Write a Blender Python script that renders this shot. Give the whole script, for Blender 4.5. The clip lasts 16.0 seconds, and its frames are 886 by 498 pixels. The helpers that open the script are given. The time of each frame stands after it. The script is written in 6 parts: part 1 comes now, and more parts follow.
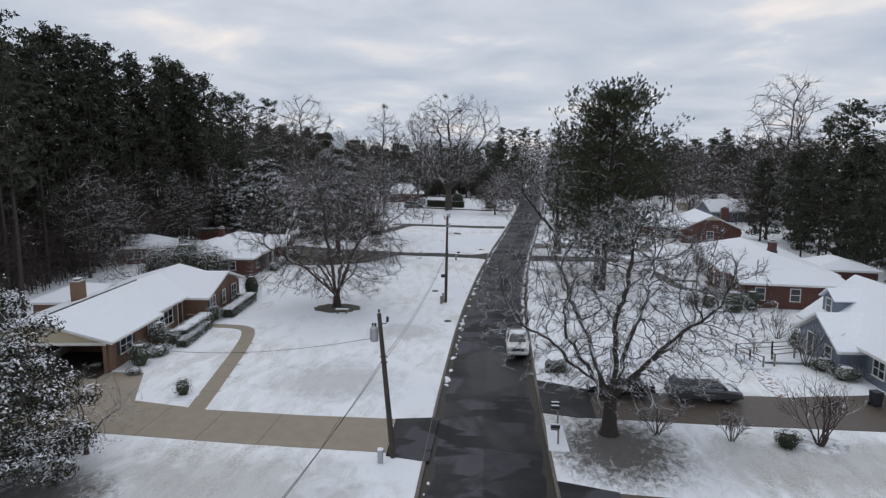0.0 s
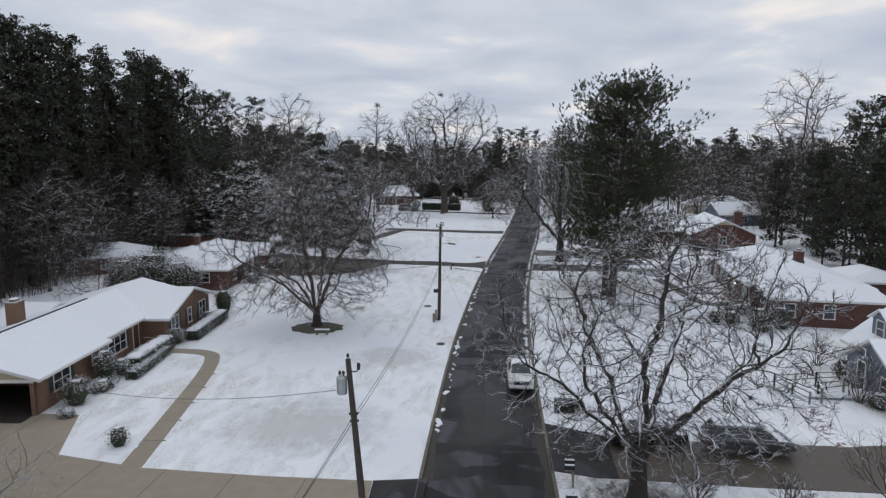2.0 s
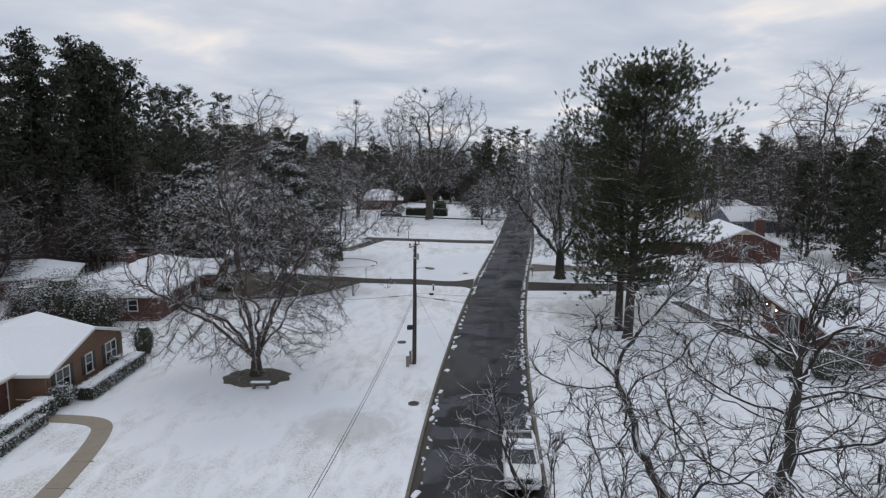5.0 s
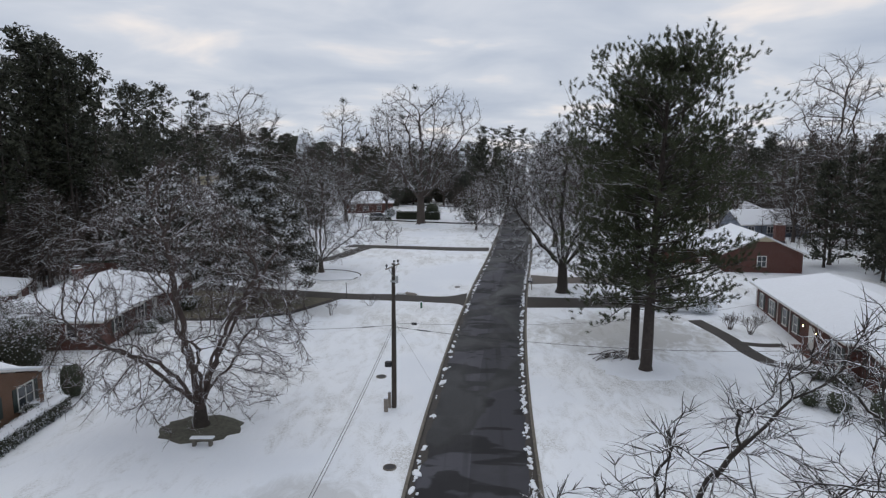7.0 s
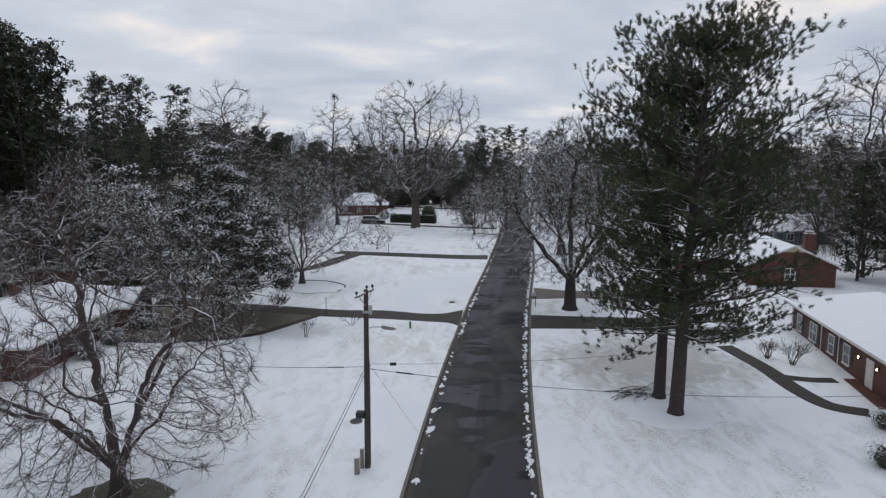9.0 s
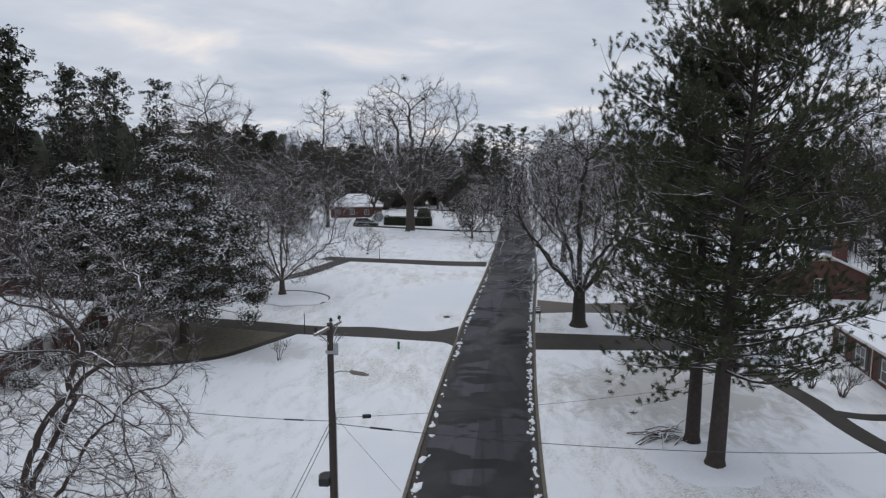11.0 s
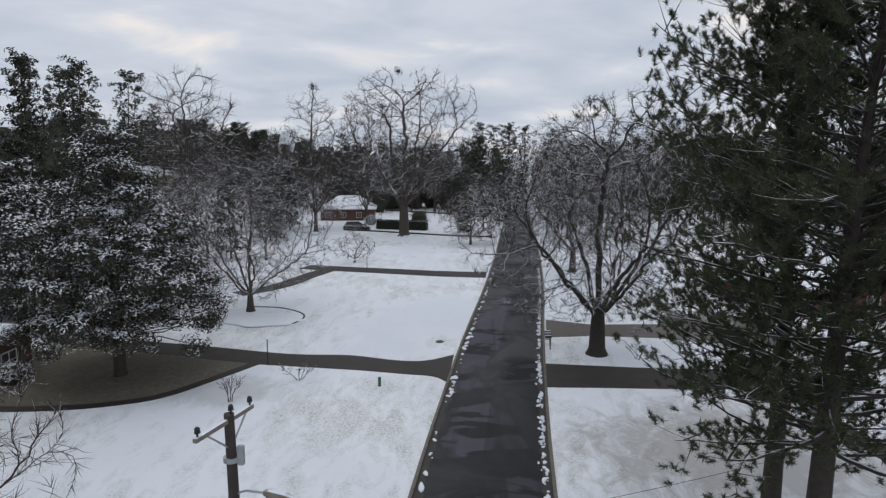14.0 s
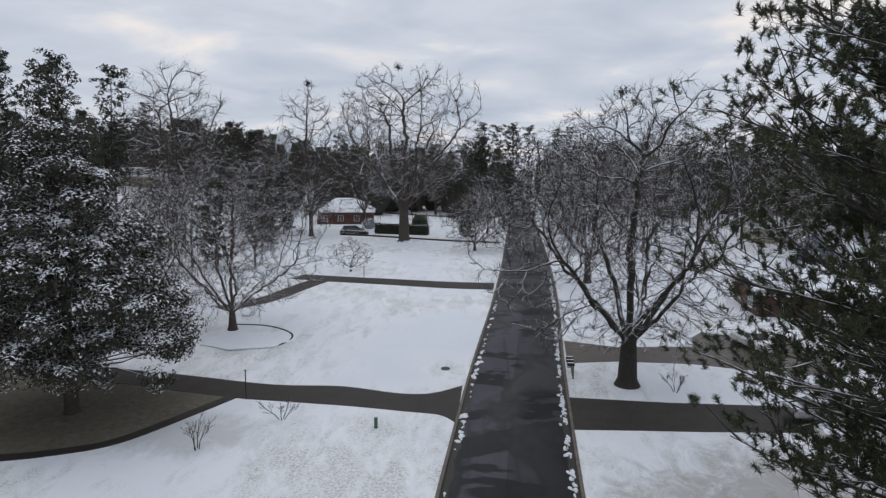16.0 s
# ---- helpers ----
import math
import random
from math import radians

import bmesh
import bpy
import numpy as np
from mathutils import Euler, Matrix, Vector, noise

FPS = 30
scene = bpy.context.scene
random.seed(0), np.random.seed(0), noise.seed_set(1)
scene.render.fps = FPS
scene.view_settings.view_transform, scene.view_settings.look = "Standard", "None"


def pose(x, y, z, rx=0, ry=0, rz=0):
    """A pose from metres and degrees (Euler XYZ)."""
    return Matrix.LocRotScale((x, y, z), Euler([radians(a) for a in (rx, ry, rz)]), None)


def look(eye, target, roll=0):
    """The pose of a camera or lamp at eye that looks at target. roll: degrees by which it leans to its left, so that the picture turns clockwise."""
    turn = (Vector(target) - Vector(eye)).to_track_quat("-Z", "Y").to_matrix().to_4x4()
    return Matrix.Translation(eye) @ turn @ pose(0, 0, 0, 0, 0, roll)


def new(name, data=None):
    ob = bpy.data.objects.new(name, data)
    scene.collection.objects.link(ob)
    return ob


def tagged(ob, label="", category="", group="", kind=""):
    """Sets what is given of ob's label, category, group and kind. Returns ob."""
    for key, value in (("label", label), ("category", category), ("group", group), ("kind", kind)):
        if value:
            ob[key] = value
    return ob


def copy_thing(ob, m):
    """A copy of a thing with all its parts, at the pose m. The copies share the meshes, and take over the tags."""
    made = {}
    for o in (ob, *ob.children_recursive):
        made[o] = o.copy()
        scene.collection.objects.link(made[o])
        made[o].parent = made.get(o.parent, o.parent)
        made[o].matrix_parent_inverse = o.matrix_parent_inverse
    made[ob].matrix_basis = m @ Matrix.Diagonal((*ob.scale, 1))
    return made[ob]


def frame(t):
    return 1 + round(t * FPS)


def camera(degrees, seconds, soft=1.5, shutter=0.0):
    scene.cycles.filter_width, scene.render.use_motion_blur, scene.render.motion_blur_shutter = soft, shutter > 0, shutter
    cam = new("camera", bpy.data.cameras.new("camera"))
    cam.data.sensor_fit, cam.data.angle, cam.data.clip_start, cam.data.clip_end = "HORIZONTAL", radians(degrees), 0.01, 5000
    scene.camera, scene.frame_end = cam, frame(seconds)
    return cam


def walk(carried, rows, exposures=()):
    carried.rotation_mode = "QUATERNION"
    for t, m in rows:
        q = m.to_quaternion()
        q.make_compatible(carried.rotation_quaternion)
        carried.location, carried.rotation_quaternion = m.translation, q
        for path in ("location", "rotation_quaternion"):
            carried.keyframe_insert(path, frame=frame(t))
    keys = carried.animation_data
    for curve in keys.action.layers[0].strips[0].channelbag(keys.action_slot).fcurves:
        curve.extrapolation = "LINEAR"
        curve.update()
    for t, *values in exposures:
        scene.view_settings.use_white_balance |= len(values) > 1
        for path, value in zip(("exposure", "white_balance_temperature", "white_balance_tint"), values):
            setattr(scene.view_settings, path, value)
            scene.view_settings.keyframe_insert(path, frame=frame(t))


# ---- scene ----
cam = camera(70.0, 16.0, soft=1.3)
PATH = [
    (0, (0.171, 0.49, 16.91), (-0.011, 2.462, 16.629), 0.1),
    (0.5, (0.122, 2.015, 16.926), (-0.061, 3.987, 16.645), 0.1),
    (1, (0.074, 3.836, 16.936), (-0.109, 5.808, 16.656), 0.0),
    (1.5, (-0.011, 5.997, 16.956), (-0.191, 7.969, 16.677), 0.1),
    (2, (-0.053, 8.321, 16.998), (-0.227, 10.294, 16.719), 0.0),
    (2.5, (-0.099, 10.746, 17.003), (-0.266, 12.72, 16.725), 0.0),
    (3, (-0.084, 13.097, 17.006), (-0.246, 15.071, 16.729), -0.0),
    (3.5, (-0.089, 15.419, 17.0), (-0.245, 17.394, 16.725), -0.1),
    (4, (-0.157, 17.854, 16.964), (-0.309, 19.829, 16.69), -0.1),
    (6.5, (-0.131, 29.473, 17.061), (-0.257, 31.451, 16.787), -0.3),
    (7, (-0.06, 31.695, 17.127), (-0.186, 33.672, 16.854), -0.4),
    (7.5, (-0.034, 33.984, 17.151), (-0.159, 35.961, 16.876), -0.4),
    (8, (0.018, 36.323, 17.132), (-0.107, 38.3, 16.858), -0.4),
    (8.5, (0.039, 38.541, 17.072), (-0.084, 40.518, 16.8), -0.2),
    (9, (0.053, 40.693, 17.043), (-0.07, 42.671, 16.772), -0.1),
    (11.5, (0.018, 50.206, 16.722), (-0.098, 52.184, 16.454), -0.0),
    (12, (0.05, 52.068, 16.574), (-0.067, 54.047, 16.309), 0.0),
    (12.5, (0.054, 53.804, 16.538), (-0.063, 55.783, 16.271), 0.1),
    (13, (-0.022, 55.486, 16.435), (-0.136, 57.465, 16.17), 0.1),
    (13.5, (0.043, 57.148, 16.371), (-0.071, 59.127, 16.106), 0.1),
    (14, (-0.034, 58.645, 16.415), (-0.147, 60.624, 16.151), 0.2),
    (14.5, (-0.073, 60.191, 16.446), (-0.186, 62.17, 16.181), 0.2),
    (15, (-0.37, 61.885, 16.41), (-0.48, 63.865, 16.147), 0.3),
    (15.5, (-0.713, 63.696, 16.471), (-0.823, 65.676, 16.208), 0.3),
    (16, (-0.992, 65.716, 16.425), (-1.103, 67.696, 16.165), 0.3),
]
walk(cam, [(t, look(eye, target, roll)) for t, eye, target, roll in PATH])

# ---- light: an overcast winter dusk ----
scene.view_settings.exposure = 0.0
SUN_AZ, SUN_EL = radians(-31), radians(65)
world = bpy.data.worlds.new("overcast_sky")
scene.world = world
world.use_nodes = True
wn, wl = world.node_tree.nodes, world.node_tree.links
wn.clear()


def wnode(kind, **values):
    n = wn.new(kind)
    for k, v in values.items():
        n.inputs[k].default_value = v
    return n


def wramp(stops):
    r = wn.new("ShaderNodeValToRGB")
    while len(r.color_ramp.elements) < len(stops):
        r.color_ramp.elements.new(0.5)
    for e, (p, c) in zip(r.color_ramp.elements, stops):
        e.position, e.color = p, (*c, 1)
    return r


coord = wn.new("ShaderNodeTexCoord")
sep = wn.new("ShaderNodeSeparateXYZ")
wl.new(coord.outputs["Generated"], sep.inputs[0])
# the cloud layer seen in perspective: direction divided by its height
lift = wn.new("ShaderNodeMath"); lift.operation = "ADD"; lift.inputs[1].default_value = 0.12
wl.new(sep.outputs["Z"], lift.inputs[0])
clampz = wn.new("ShaderNodeMath"); clampz.operation = "MAXIMUM"; clampz.inputs[1].default_value = 0.08
wl.new(lift.outputs[0], clampz.inputs[0])
flat = wn.new("ShaderNodeCombineXYZ")
for axis in "XY":
    div = wn.new("ShaderNodeMath"); div.operation = "DIVIDE"
    wl.new(sep.outputs[axis], div.inputs[0]); wl.new(clampz.outputs[0], div.inputs[1])
    wl.new(div.outputs[0], flat.inputs[axis])
clouds = wnode("ShaderNodeTexNoise", Scale=1.15, Detail=5.0, Roughness=0.5, Distortion=0.35)
wl.new(flat.outputs[0], clouds.inputs["Vector"])
cloud_col = wramp([(0.30, (0.46, 0.515, 0.62)), (0.45, (0.55, 0.598, 0.688)), (0.56, (0.63, 0.667, 0.742)), (0.70, (0.91, 0.85, 0.82))])
wl.new(clouds.outputs["Fac"], cloud_col.inputs[0])
sky = wn.new("ShaderNodeTexSky")
sky.sky_type, sky.sun_disc, sky.sun_elevation, sky.sun_rotation = "NISHITA", False, SUN_EL, SUN_AZ
skydim = wn.new("ShaderNodeVectorMath"); skydim.operation = "SCALE"; skydim.inputs["Scale"].default_value = 0.10
wl.new(sky.outputs[0], skydim.inputs[0])
mix = wn.new("ShaderNodeMix"); mix.data_type = "RGBA"; mix.inputs[0].default_value = 0.97
wl.new(skydim.outputs[0], mix.inputs[6]); wl.new(cloud_col.outputs[0], mix.inputs[7])
back = wnode("ShaderNodeBackground", Strength=1.0)
wl.new(mix.outputs[2], back.inputs["Color"])
out = wn.new("ShaderNodeOutputWorld")
wl.new(back.outputs[0], out.inputs["Surface"])

sun_data = bpy.data.lights.new("sun", "SUN")
sun_data.energy, sun_data.angle, sun_data.color = 0.5, radians(70), (1.0, 0.93, 0.85)
sun = new("sun", sun_data)
sun.matrix_world = look((-30, 110, 160), (0, 60, 0))

# ---- materials ----
def nodes_of(name):
    m = bpy.data.materials.new(name)
    m.use_nodes = True
    return m, m.node_tree.nodes, m.node_tree.links, m.node_tree.nodes["Principled BSDF"]


def ramp(n, stops):
    r = n.new("ShaderNodeValToRGB")
    while len(r.color_ramp.elements) < len(stops):
        r.color_ramp.elements.new(0.5)
    for e, (p, c) in zip(r.color_ramp.elements, stops):
        e.position, e.color = p, (*c, 1) if len(c) == 3 else c
    return r


def tex(n, l, scale, detail=4.0, rough=0.55, stretch=(1, 1, 1), distort=0.0):
    """Noise in metres of the thing's own space."""
    c = n.new("ShaderNodeTexCoord")
    mp = n.new("ShaderNodeMapping")
    mp.inputs["Scale"].default_value = stretch
    t = n.new("ShaderNodeTexNoise")
    t.inputs["Scale"].default_value, t.inputs["Detail"].default_value = scale, detail
    t.inputs["Roughness"].default_value, t.inputs["Distortion"].default_value = rough, distort
    l.new(c.outputs["Object"], mp.inputs[0])
    l.new(mp.outputs[0], t.inputs["Vector"])
    return t


def blend(n, l, fac, a, b):
    m = n.new("ShaderNodeMix")
    m.data_type = "RGBA"
    for slot, v in ((0, fac), (6, a), (7, b)):
        if isinstance(v, (int, float)):
            m.inputs[slot].default_value = v
        elif isinstance(v, tuple):
            m.inputs[slot].default_value = (*v, 1)
        else:
            l.new(v, m.inputs[slot])
    return m.outputs[2]


def bump(n, l, bsdf, height, strength=0.3, distance=0.02):
    b = n.new("ShaderNodeBump")
    b.inputs["Strength"].default_value, b.inputs["Distance"].default_value = strength, distance
    l.new(height, b.inputs["Height"])
    l.new(b.outputs[0], bsdf.inputs["Normal"])


def snow_mask(n, l, low, high, patch=3.0, spread=0.35):
    """Snow lies where the face looks up, thinner in places."""
    g = n.new("ShaderNodeNewGeometry")
    s = n.new("ShaderNodeSeparateXYZ")
    l.new(g.outputs["Normal"], s.inputs[0])
    t = tex(n, l, patch, 3.0)
    a = n.new("ShaderNodeMath"); a.operation = "MULTIPLY_ADD"
    a.inputs[1].default_value, a.inputs[2].default_value = spread, -spread / 2
    l.new(t.outputs["Fac"], a.inputs[0])
    b = n.new("ShaderNodeMath"); b.operation = "ADD"
    l.new(s.outputs["Z"], b.inputs[0]); l.new(a.outputs[0], b.inputs[1])
    r = ramp(n, [(low, (0, 0, 0)), (high, (1, 1, 1))])
    l.new(b.outputs[0], r.inputs[0])
    return r.outputs[0]


SNOW = (0.82, 0.855, 0.91)


def plain(name, colour, rough=0.6, metal=0.0, vary=0.25, scale=6.0, snow=None, bumpy=0.0, spec=0.5, coat=0.0):
    m, n, l, b = nodes_of(name)
    t = tex(n, l, scale, 5.0, 0.6)
    t2 = tex(n, l, scale * 0.13, 3.0)
    dark = tuple(c * (1 - vary) for c in colour)
    light = tuple(min(1, c * (1 + vary)) for c in colour)
    r = ramp(n, [(0.3, dark), (0.7, light)])
    l.new(t.outputs["Fac"], r.inputs[0])
    col = blend(n, l, t2.outputs["Fac"], r.outputs[0], tuple(c * (1 - vary * 0.6) for c in colour))
    if snow:
        col = blend(n, l, snow_mask(n, l, *snow), col, SNOW)
    l.new(col, b.inputs["Base Color"])
    b.inputs["Roughness"].default_value, b.inputs["Metallic"].default_value = rough, metal
    b.inputs["Specular IOR Level"].default_value = spec
    b.inputs["Coat Weight"].default_value = coat
    if bumpy:
        bump(n, l, b, t.outputs["Fac"], bumpy, 0.03)
    return m


def make_snow_ground(name="snowy_lawn", lo=0.23, hi=0.36, bare=(0.24, 0.23, 0.19), speck=7.0, zones=()):
    m, n, l, b = nodes_of(name)
    big, mid, fine = tex(n, l, 0.07, 4.0), tex(n, l, 0.5, 6.0, 0.65, (1.6, 0.6, 1), 0.6), tex(n, l, speck, 8.0, 0.75, (1, 1, 1), 0.6)
    base = ramp(n, [(0.35, (0.77, 0.812, 0.872)), (0.65, (0.88, 0.908, 0.94))])
    l.new(big.outputs["Fac"], base.inputs[0])
    # thin snow where blades show through
    a = n.new("ShaderNodeMath"); a.operation = "MULTIPLY"
    l.new(big.outputs["Fac"], a.inputs[0]); l.new(mid.outputs["Fac"], a.inputs[1])
    thin = ramp(n, [(lo, (0.03, 0.03, 0.03)), (hi, (0.8, 0.8, 0.8))])
    l.new(a.outputs[0], thin.inputs[0])
    c = n.new("ShaderNodeMath"); c.operation = "MULTIPLY"
    l.new(thin.outputs[0], c.inputs[0])
    spk = ramp(n, [(0.42, (0.05, 0.05, 0.05)), (0.66, (1, 1, 1))])
    l.new(fine.outputs["Fac"], spk.inputs[0]); l.new(spk.outputs[0], c.inputs[1])
    col = blend(n, l, c.outputs[0], base.outputs[0], bare)
    # stretches where the snow is thin, worn or full of fallen leaves
    for cx, cy, rx, ry, amount, colour in zones:
        co, mp, gr = n.new("ShaderNodeTexCoord"), n.new("ShaderNodeMapping"), n.new("ShaderNodeTexGradient")
        mp.inputs["Scale"].default_value, mp.inputs["Location"].default_value = (1 / rx, 1 / ry, 0), (-cx / rx, -cy / ry, 0)
        gr.gradient_type = "SPHERICAL"
        l.new(co.outputs["Object"], mp.inputs[0]); l.new(mp.outputs[0], gr.inputs[0])
        wisp = tex(n, l, 0.55 if amount < 0.7 else 1.9, 8.0, 0.72, (1.3, 0.8, 1), 0.8)
        sm = n.new("ShaderNodeMath"); sm.operation = "MULTIPLY_ADD"; sm.inputs[1].default_value = 0.55
        l.new(gr.outputs["Fac"], sm.inputs[0]); l.new(wisp.outputs["Fac"], sm.inputs[2])
        zr = ramp(n, [(0.54, (0, 0, 0)), (0.84, (amount,) * 3)])
        l.new(sm.outputs[0], zr.inputs[0])
        near = ramp(n, [(0.0, (0, 0, 0)), (0.25, (1, 1, 1))])
        l.new(gr.outputs["Fac"], near.inputs[0])
        both = n.new("ShaderNodeMath"); both.operation = "MULTIPLY"
        l.new(zr.outputs[0], both.inputs[0]); l.new(near.outputs[0], both.inputs[1])
        col = blend(n, l, both.outputs[0], col, colour)
    l.new(col, b.inputs["Base Color"])
    b.inputs["Roughness"].default_value = 0.75
    b.inputs["Specular IOR Level"].default_value = 0.25
    bump(n, l, b, mid.outputs["Fac"], 0.35, 0.12)
    return m


def make_asphalt(name, base=0.045, wet=0.6, warm=0.0, lift=1.0):
    m, n, l, b = nodes_of(name)
    grain, patch, streak = tex(n, l, 60, 3.0), tex(n, l, 0.22, 4.0, 0.5, (0.8, 0.5, 1), 0.5), tex(n, l, 0.5, 3.0, 0.5, (2.2, 0.07, 1))
    r = ramp(n, [(0.3, (base * 0.8, base * 0.8, base * 0.85)), (0.7, (base * 1.35, base * 1.35, base * 1.42))])
    l.new(grain.outputs["Fac"], r.inputs[0])
    damp = ramp(n, [(0.47, (0, 0, 0)), (0.52, (1, 1, 1))])
    l.new(patch.outputs["Fac"], damp.inputs[0])
    col = blend(n, l, damp.outputs[0], r.outputs[0], (base * (2.4 + warm) * lift, base * 2.4 * lift, base * (2.85 - warm) * lift))
    # damp bands lying across the lane
    band = tex(n, l, 0.42, 3.0, 0.5, (0.45, 1.0, 1), 0.3)
    br = ramp(n, [(0.50, (0, 0, 0)), (0.535, (0.85, 0.85, 0.85))])
    l.new(band.outputs["Fac"], br.inputs[0])
    col = blend(n, l, br.outputs[0], col, (base * 0.72, base * 0.72, base * 0.78))
    sr = ramp(n, [(0.55, (0, 0, 0)), (0.7, (0.6, 0.6, 0.6))])
    l.new(streak.outputs["Fac"], sr.inputs[0])
    col = blend(n, l, sr.outputs[0], col, (base * 0.75, base * 0.75, base * 0.8))
    l.new(col, b.inputs["Base Color"])
    rr = ramp(n, [(0.40, (1 - wet,) * 3), (0.60, (0.72,) * 3)])
    l.new(patch.outputs["Fac"], rr.inputs[0]); l.new(rr.outputs[0], b.inputs["Roughness"])
    b.inputs["Specular IOR Level"].default_value = 0.2
    bump(n, l, b, grain.outputs["Fac"], 0.25, 0.01)
    return m


def make_brick(name, a, c):
    m, n, l, b = nodes_of(name)
    co = n.new("ShaderNodeTexCoord")
    # run the courses along whichever wall the face belongs to: u = x + y
    s = n.new("ShaderNodeSeparateXYZ"); l.new(co.outputs["Object"], s.inputs[0])
    add = n.new("ShaderNodeMath"); l.new(s.outputs["X"], add.inputs[0]); l.new(s.outputs["Y"], add.inputs[1])
    cb = n.new("ShaderNodeCombineXYZ"); l.new(add.outputs[0], cb.inputs["X"]); l.new(s.outputs["Z"], cb.inputs["Y"])
    t = n.new("ShaderNodeTexBrick")
    t.inputs["Color1"].default_value, t.inputs["Color2"].default_value = (*a, 1), (*c, 1)
    t.inputs["Mortar"].default_value = (0.22, 0.19, 0.17, 1)
    for k, v in (("Scale", 1.0), ("Mortar Size", 0.008), ("Brick Width", 0.21), ("Row Height", 0.075)):
        t.inputs[k].default_value = v
    l.new(cb.outputs[0], t.inputs["Vector"])
    st = tex(n, l, 0.8, 5.0)
    col = blend(n, l, st.outputs["Fac"], t.outputs["Color"], tuple(v * 0.6 for v in a))
    l.new(col, b.inputs["Base Color"])
    b.inputs["Roughness"].default_value = 0.85
    bump(n, l, b, t.outputs["Fac"], -0.4, 0.01)
    return m


def make_foliage(name, dark, light, snow=None, rough=0.6, white=0.0):
    """Leaves that differ one by one, with snow where they look up."""
    m, n, l, b = nodes_of(name)
    g = n.new("ShaderNodeNewGeometry")
    r = ramp(n, [(0.0, dark), (1.0, light)])
    l.new(g.outputs["Random Per Island"], r.inputs[0])
    col = r.outputs[0]
    if snow:
        col = blend(n, l, snow_mask(n, l, *snow), col, SNOW)
    if white:
        w = ramp(n, [(1 - white - 0.001, (0, 0, 0)), (1 - white, (1, 1, 1))])
        l.new(g.outputs["Random Per Island"], w.inputs[0])
        col = blend(n, l, w.outputs[0], col, SNOW)
    l.new(col, b.inputs["Base Color"])
    b.inputs["Roughness"].default_value = rough
    b.inputs["Specular IOR Level"].default_value = 0.3
    return m


GRASS, LEAVES = (0.25, 0.235, 0.20), (0.055, 0.045, 0.035)
M_GROUND = make_snow_ground(zones=((14.5, 93.5, 12, 10, 0.62, GRASS), (20, 35.5, 17, 5.5, 0.45, GRASS), (-15, 30, 12, 6, 0.45, GRASS), (-12.5, 46.5, 7, 6, 0.4, GRASS), (-9, 61, 5, 4, 0.35, GRASS), (-19, 101, 8, 4, 0.35, GRASS), (7.2, 36.8, 5.2, 6.4, 0.9, LEAVES), (-23, 28, 5, 4, 0.85, LEAVES)))
M_LITTER = make_snow_ground("snow_over_leaf_litter", 0.04, 0.17, (0.060, 0.049, 0.038), 2.0)
M_ROAD = make_asphalt("wet_asphalt", 0.016, 0.66, lift=1.25)
M_ROAD_W = make_asphalt("drying_asphalt", 0.020, 0.60, lift=1.55)
M_APRON = make_asphalt("driveway_asphalt", 0.028, 0.5)
M_DRIVE = plain("wet_brown_concrete", (0.098, 0.079, 0.062), 0.45, vary=0.3, scale=1.6, bumpy=0.1)
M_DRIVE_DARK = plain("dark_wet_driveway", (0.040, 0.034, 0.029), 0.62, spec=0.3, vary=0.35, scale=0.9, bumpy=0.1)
M_CONC = plain("tan_concrete", (0.30, 0.26, 0.205), 0.7, vary=0.16, scale=1.2, bumpy=0.1)
M_KERB = plain("old_kerb_concrete", (0.16, 0.145, 0.12), 0.75, vary=0.45, scale=2.5, bumpy=0.2)
M_GUTTER = plain("wet_leaf_litter", (0.035, 0.028, 0.022), 0.6, vary=0.6, scale=9.0, bumpy=0.5)
M_SNOW = plain("fresh_snow", SNOW, 0.7, vary=0.05, scale=3.0, bumpy=0.15, spec=0.25)
M_DIRT = plain("bare_mulch", (0.155, 0.14, 0.105), 0.9, vary=0.45, scale=3.0, bumpy=0.4)
M_MULCH = plain("dark_mulch_and_ivy", (0.11, 0.108, 0.085), 0.9, vary=0.6, scale=5.0, bumpy=0.5, snow=(1.05, 1.3, 7.0, 0.6))
M_BRICK_TAN = make_brick("orange_tan_brick", (0.25, 0.135, 0.08), (0.19, 0.10, 0.062))
M_BRICK_RED = make_brick("dark_red_brick", (0.135, 0.043, 0.031), (0.10, 0.034, 0.026))
M_TRIM = plain("white_paint", (0.72, 0.71, 0.68), 0.5, vary=0.06)
M_CREAM = plain("cream_siding", (0.52, 0.46, 0.33), 0.6, vary=0.08)
M_GREY_SIDING = plain("blue_grey_siding", (0.16, 0.19, 0.24), 0.6, vary=0.12)
M_SHUTTER = plain("dark_green_shutter", (0.03, 0.045, 0.04), 0.5, vary=0.15)
# near-black colour that stands for the shade inside the carport
M_CARPORT_SHADE = plain("painted_carport_shade", (0.03, 0.028, 0.026), 0.9, vary=0.2)
M_SHINGLE = plain("dark_roof_edge", (0.06, 0.06, 0.065), 0.8, vary=0.3)
M_SILVER = plain("weathered_grey_wood", (0.24, 0.21, 0.18), 0.8, vary=0.25, scale=4.0, snow=(0.75, 0.9))
M_POLE = plain("creosoted_pole", (0.065, 0.052, 0.043), 0.85, vary=0.35, scale=3.0, bumpy=0.3)
M_WIRE = plain("black_cable", (0.025, 0.025, 0.027), 0.5, vary=0.1)
M_METAL = plain("galvanised_metal", (0.42, 0.44, 0.45), 0.45, 0.6, vary=0.15)
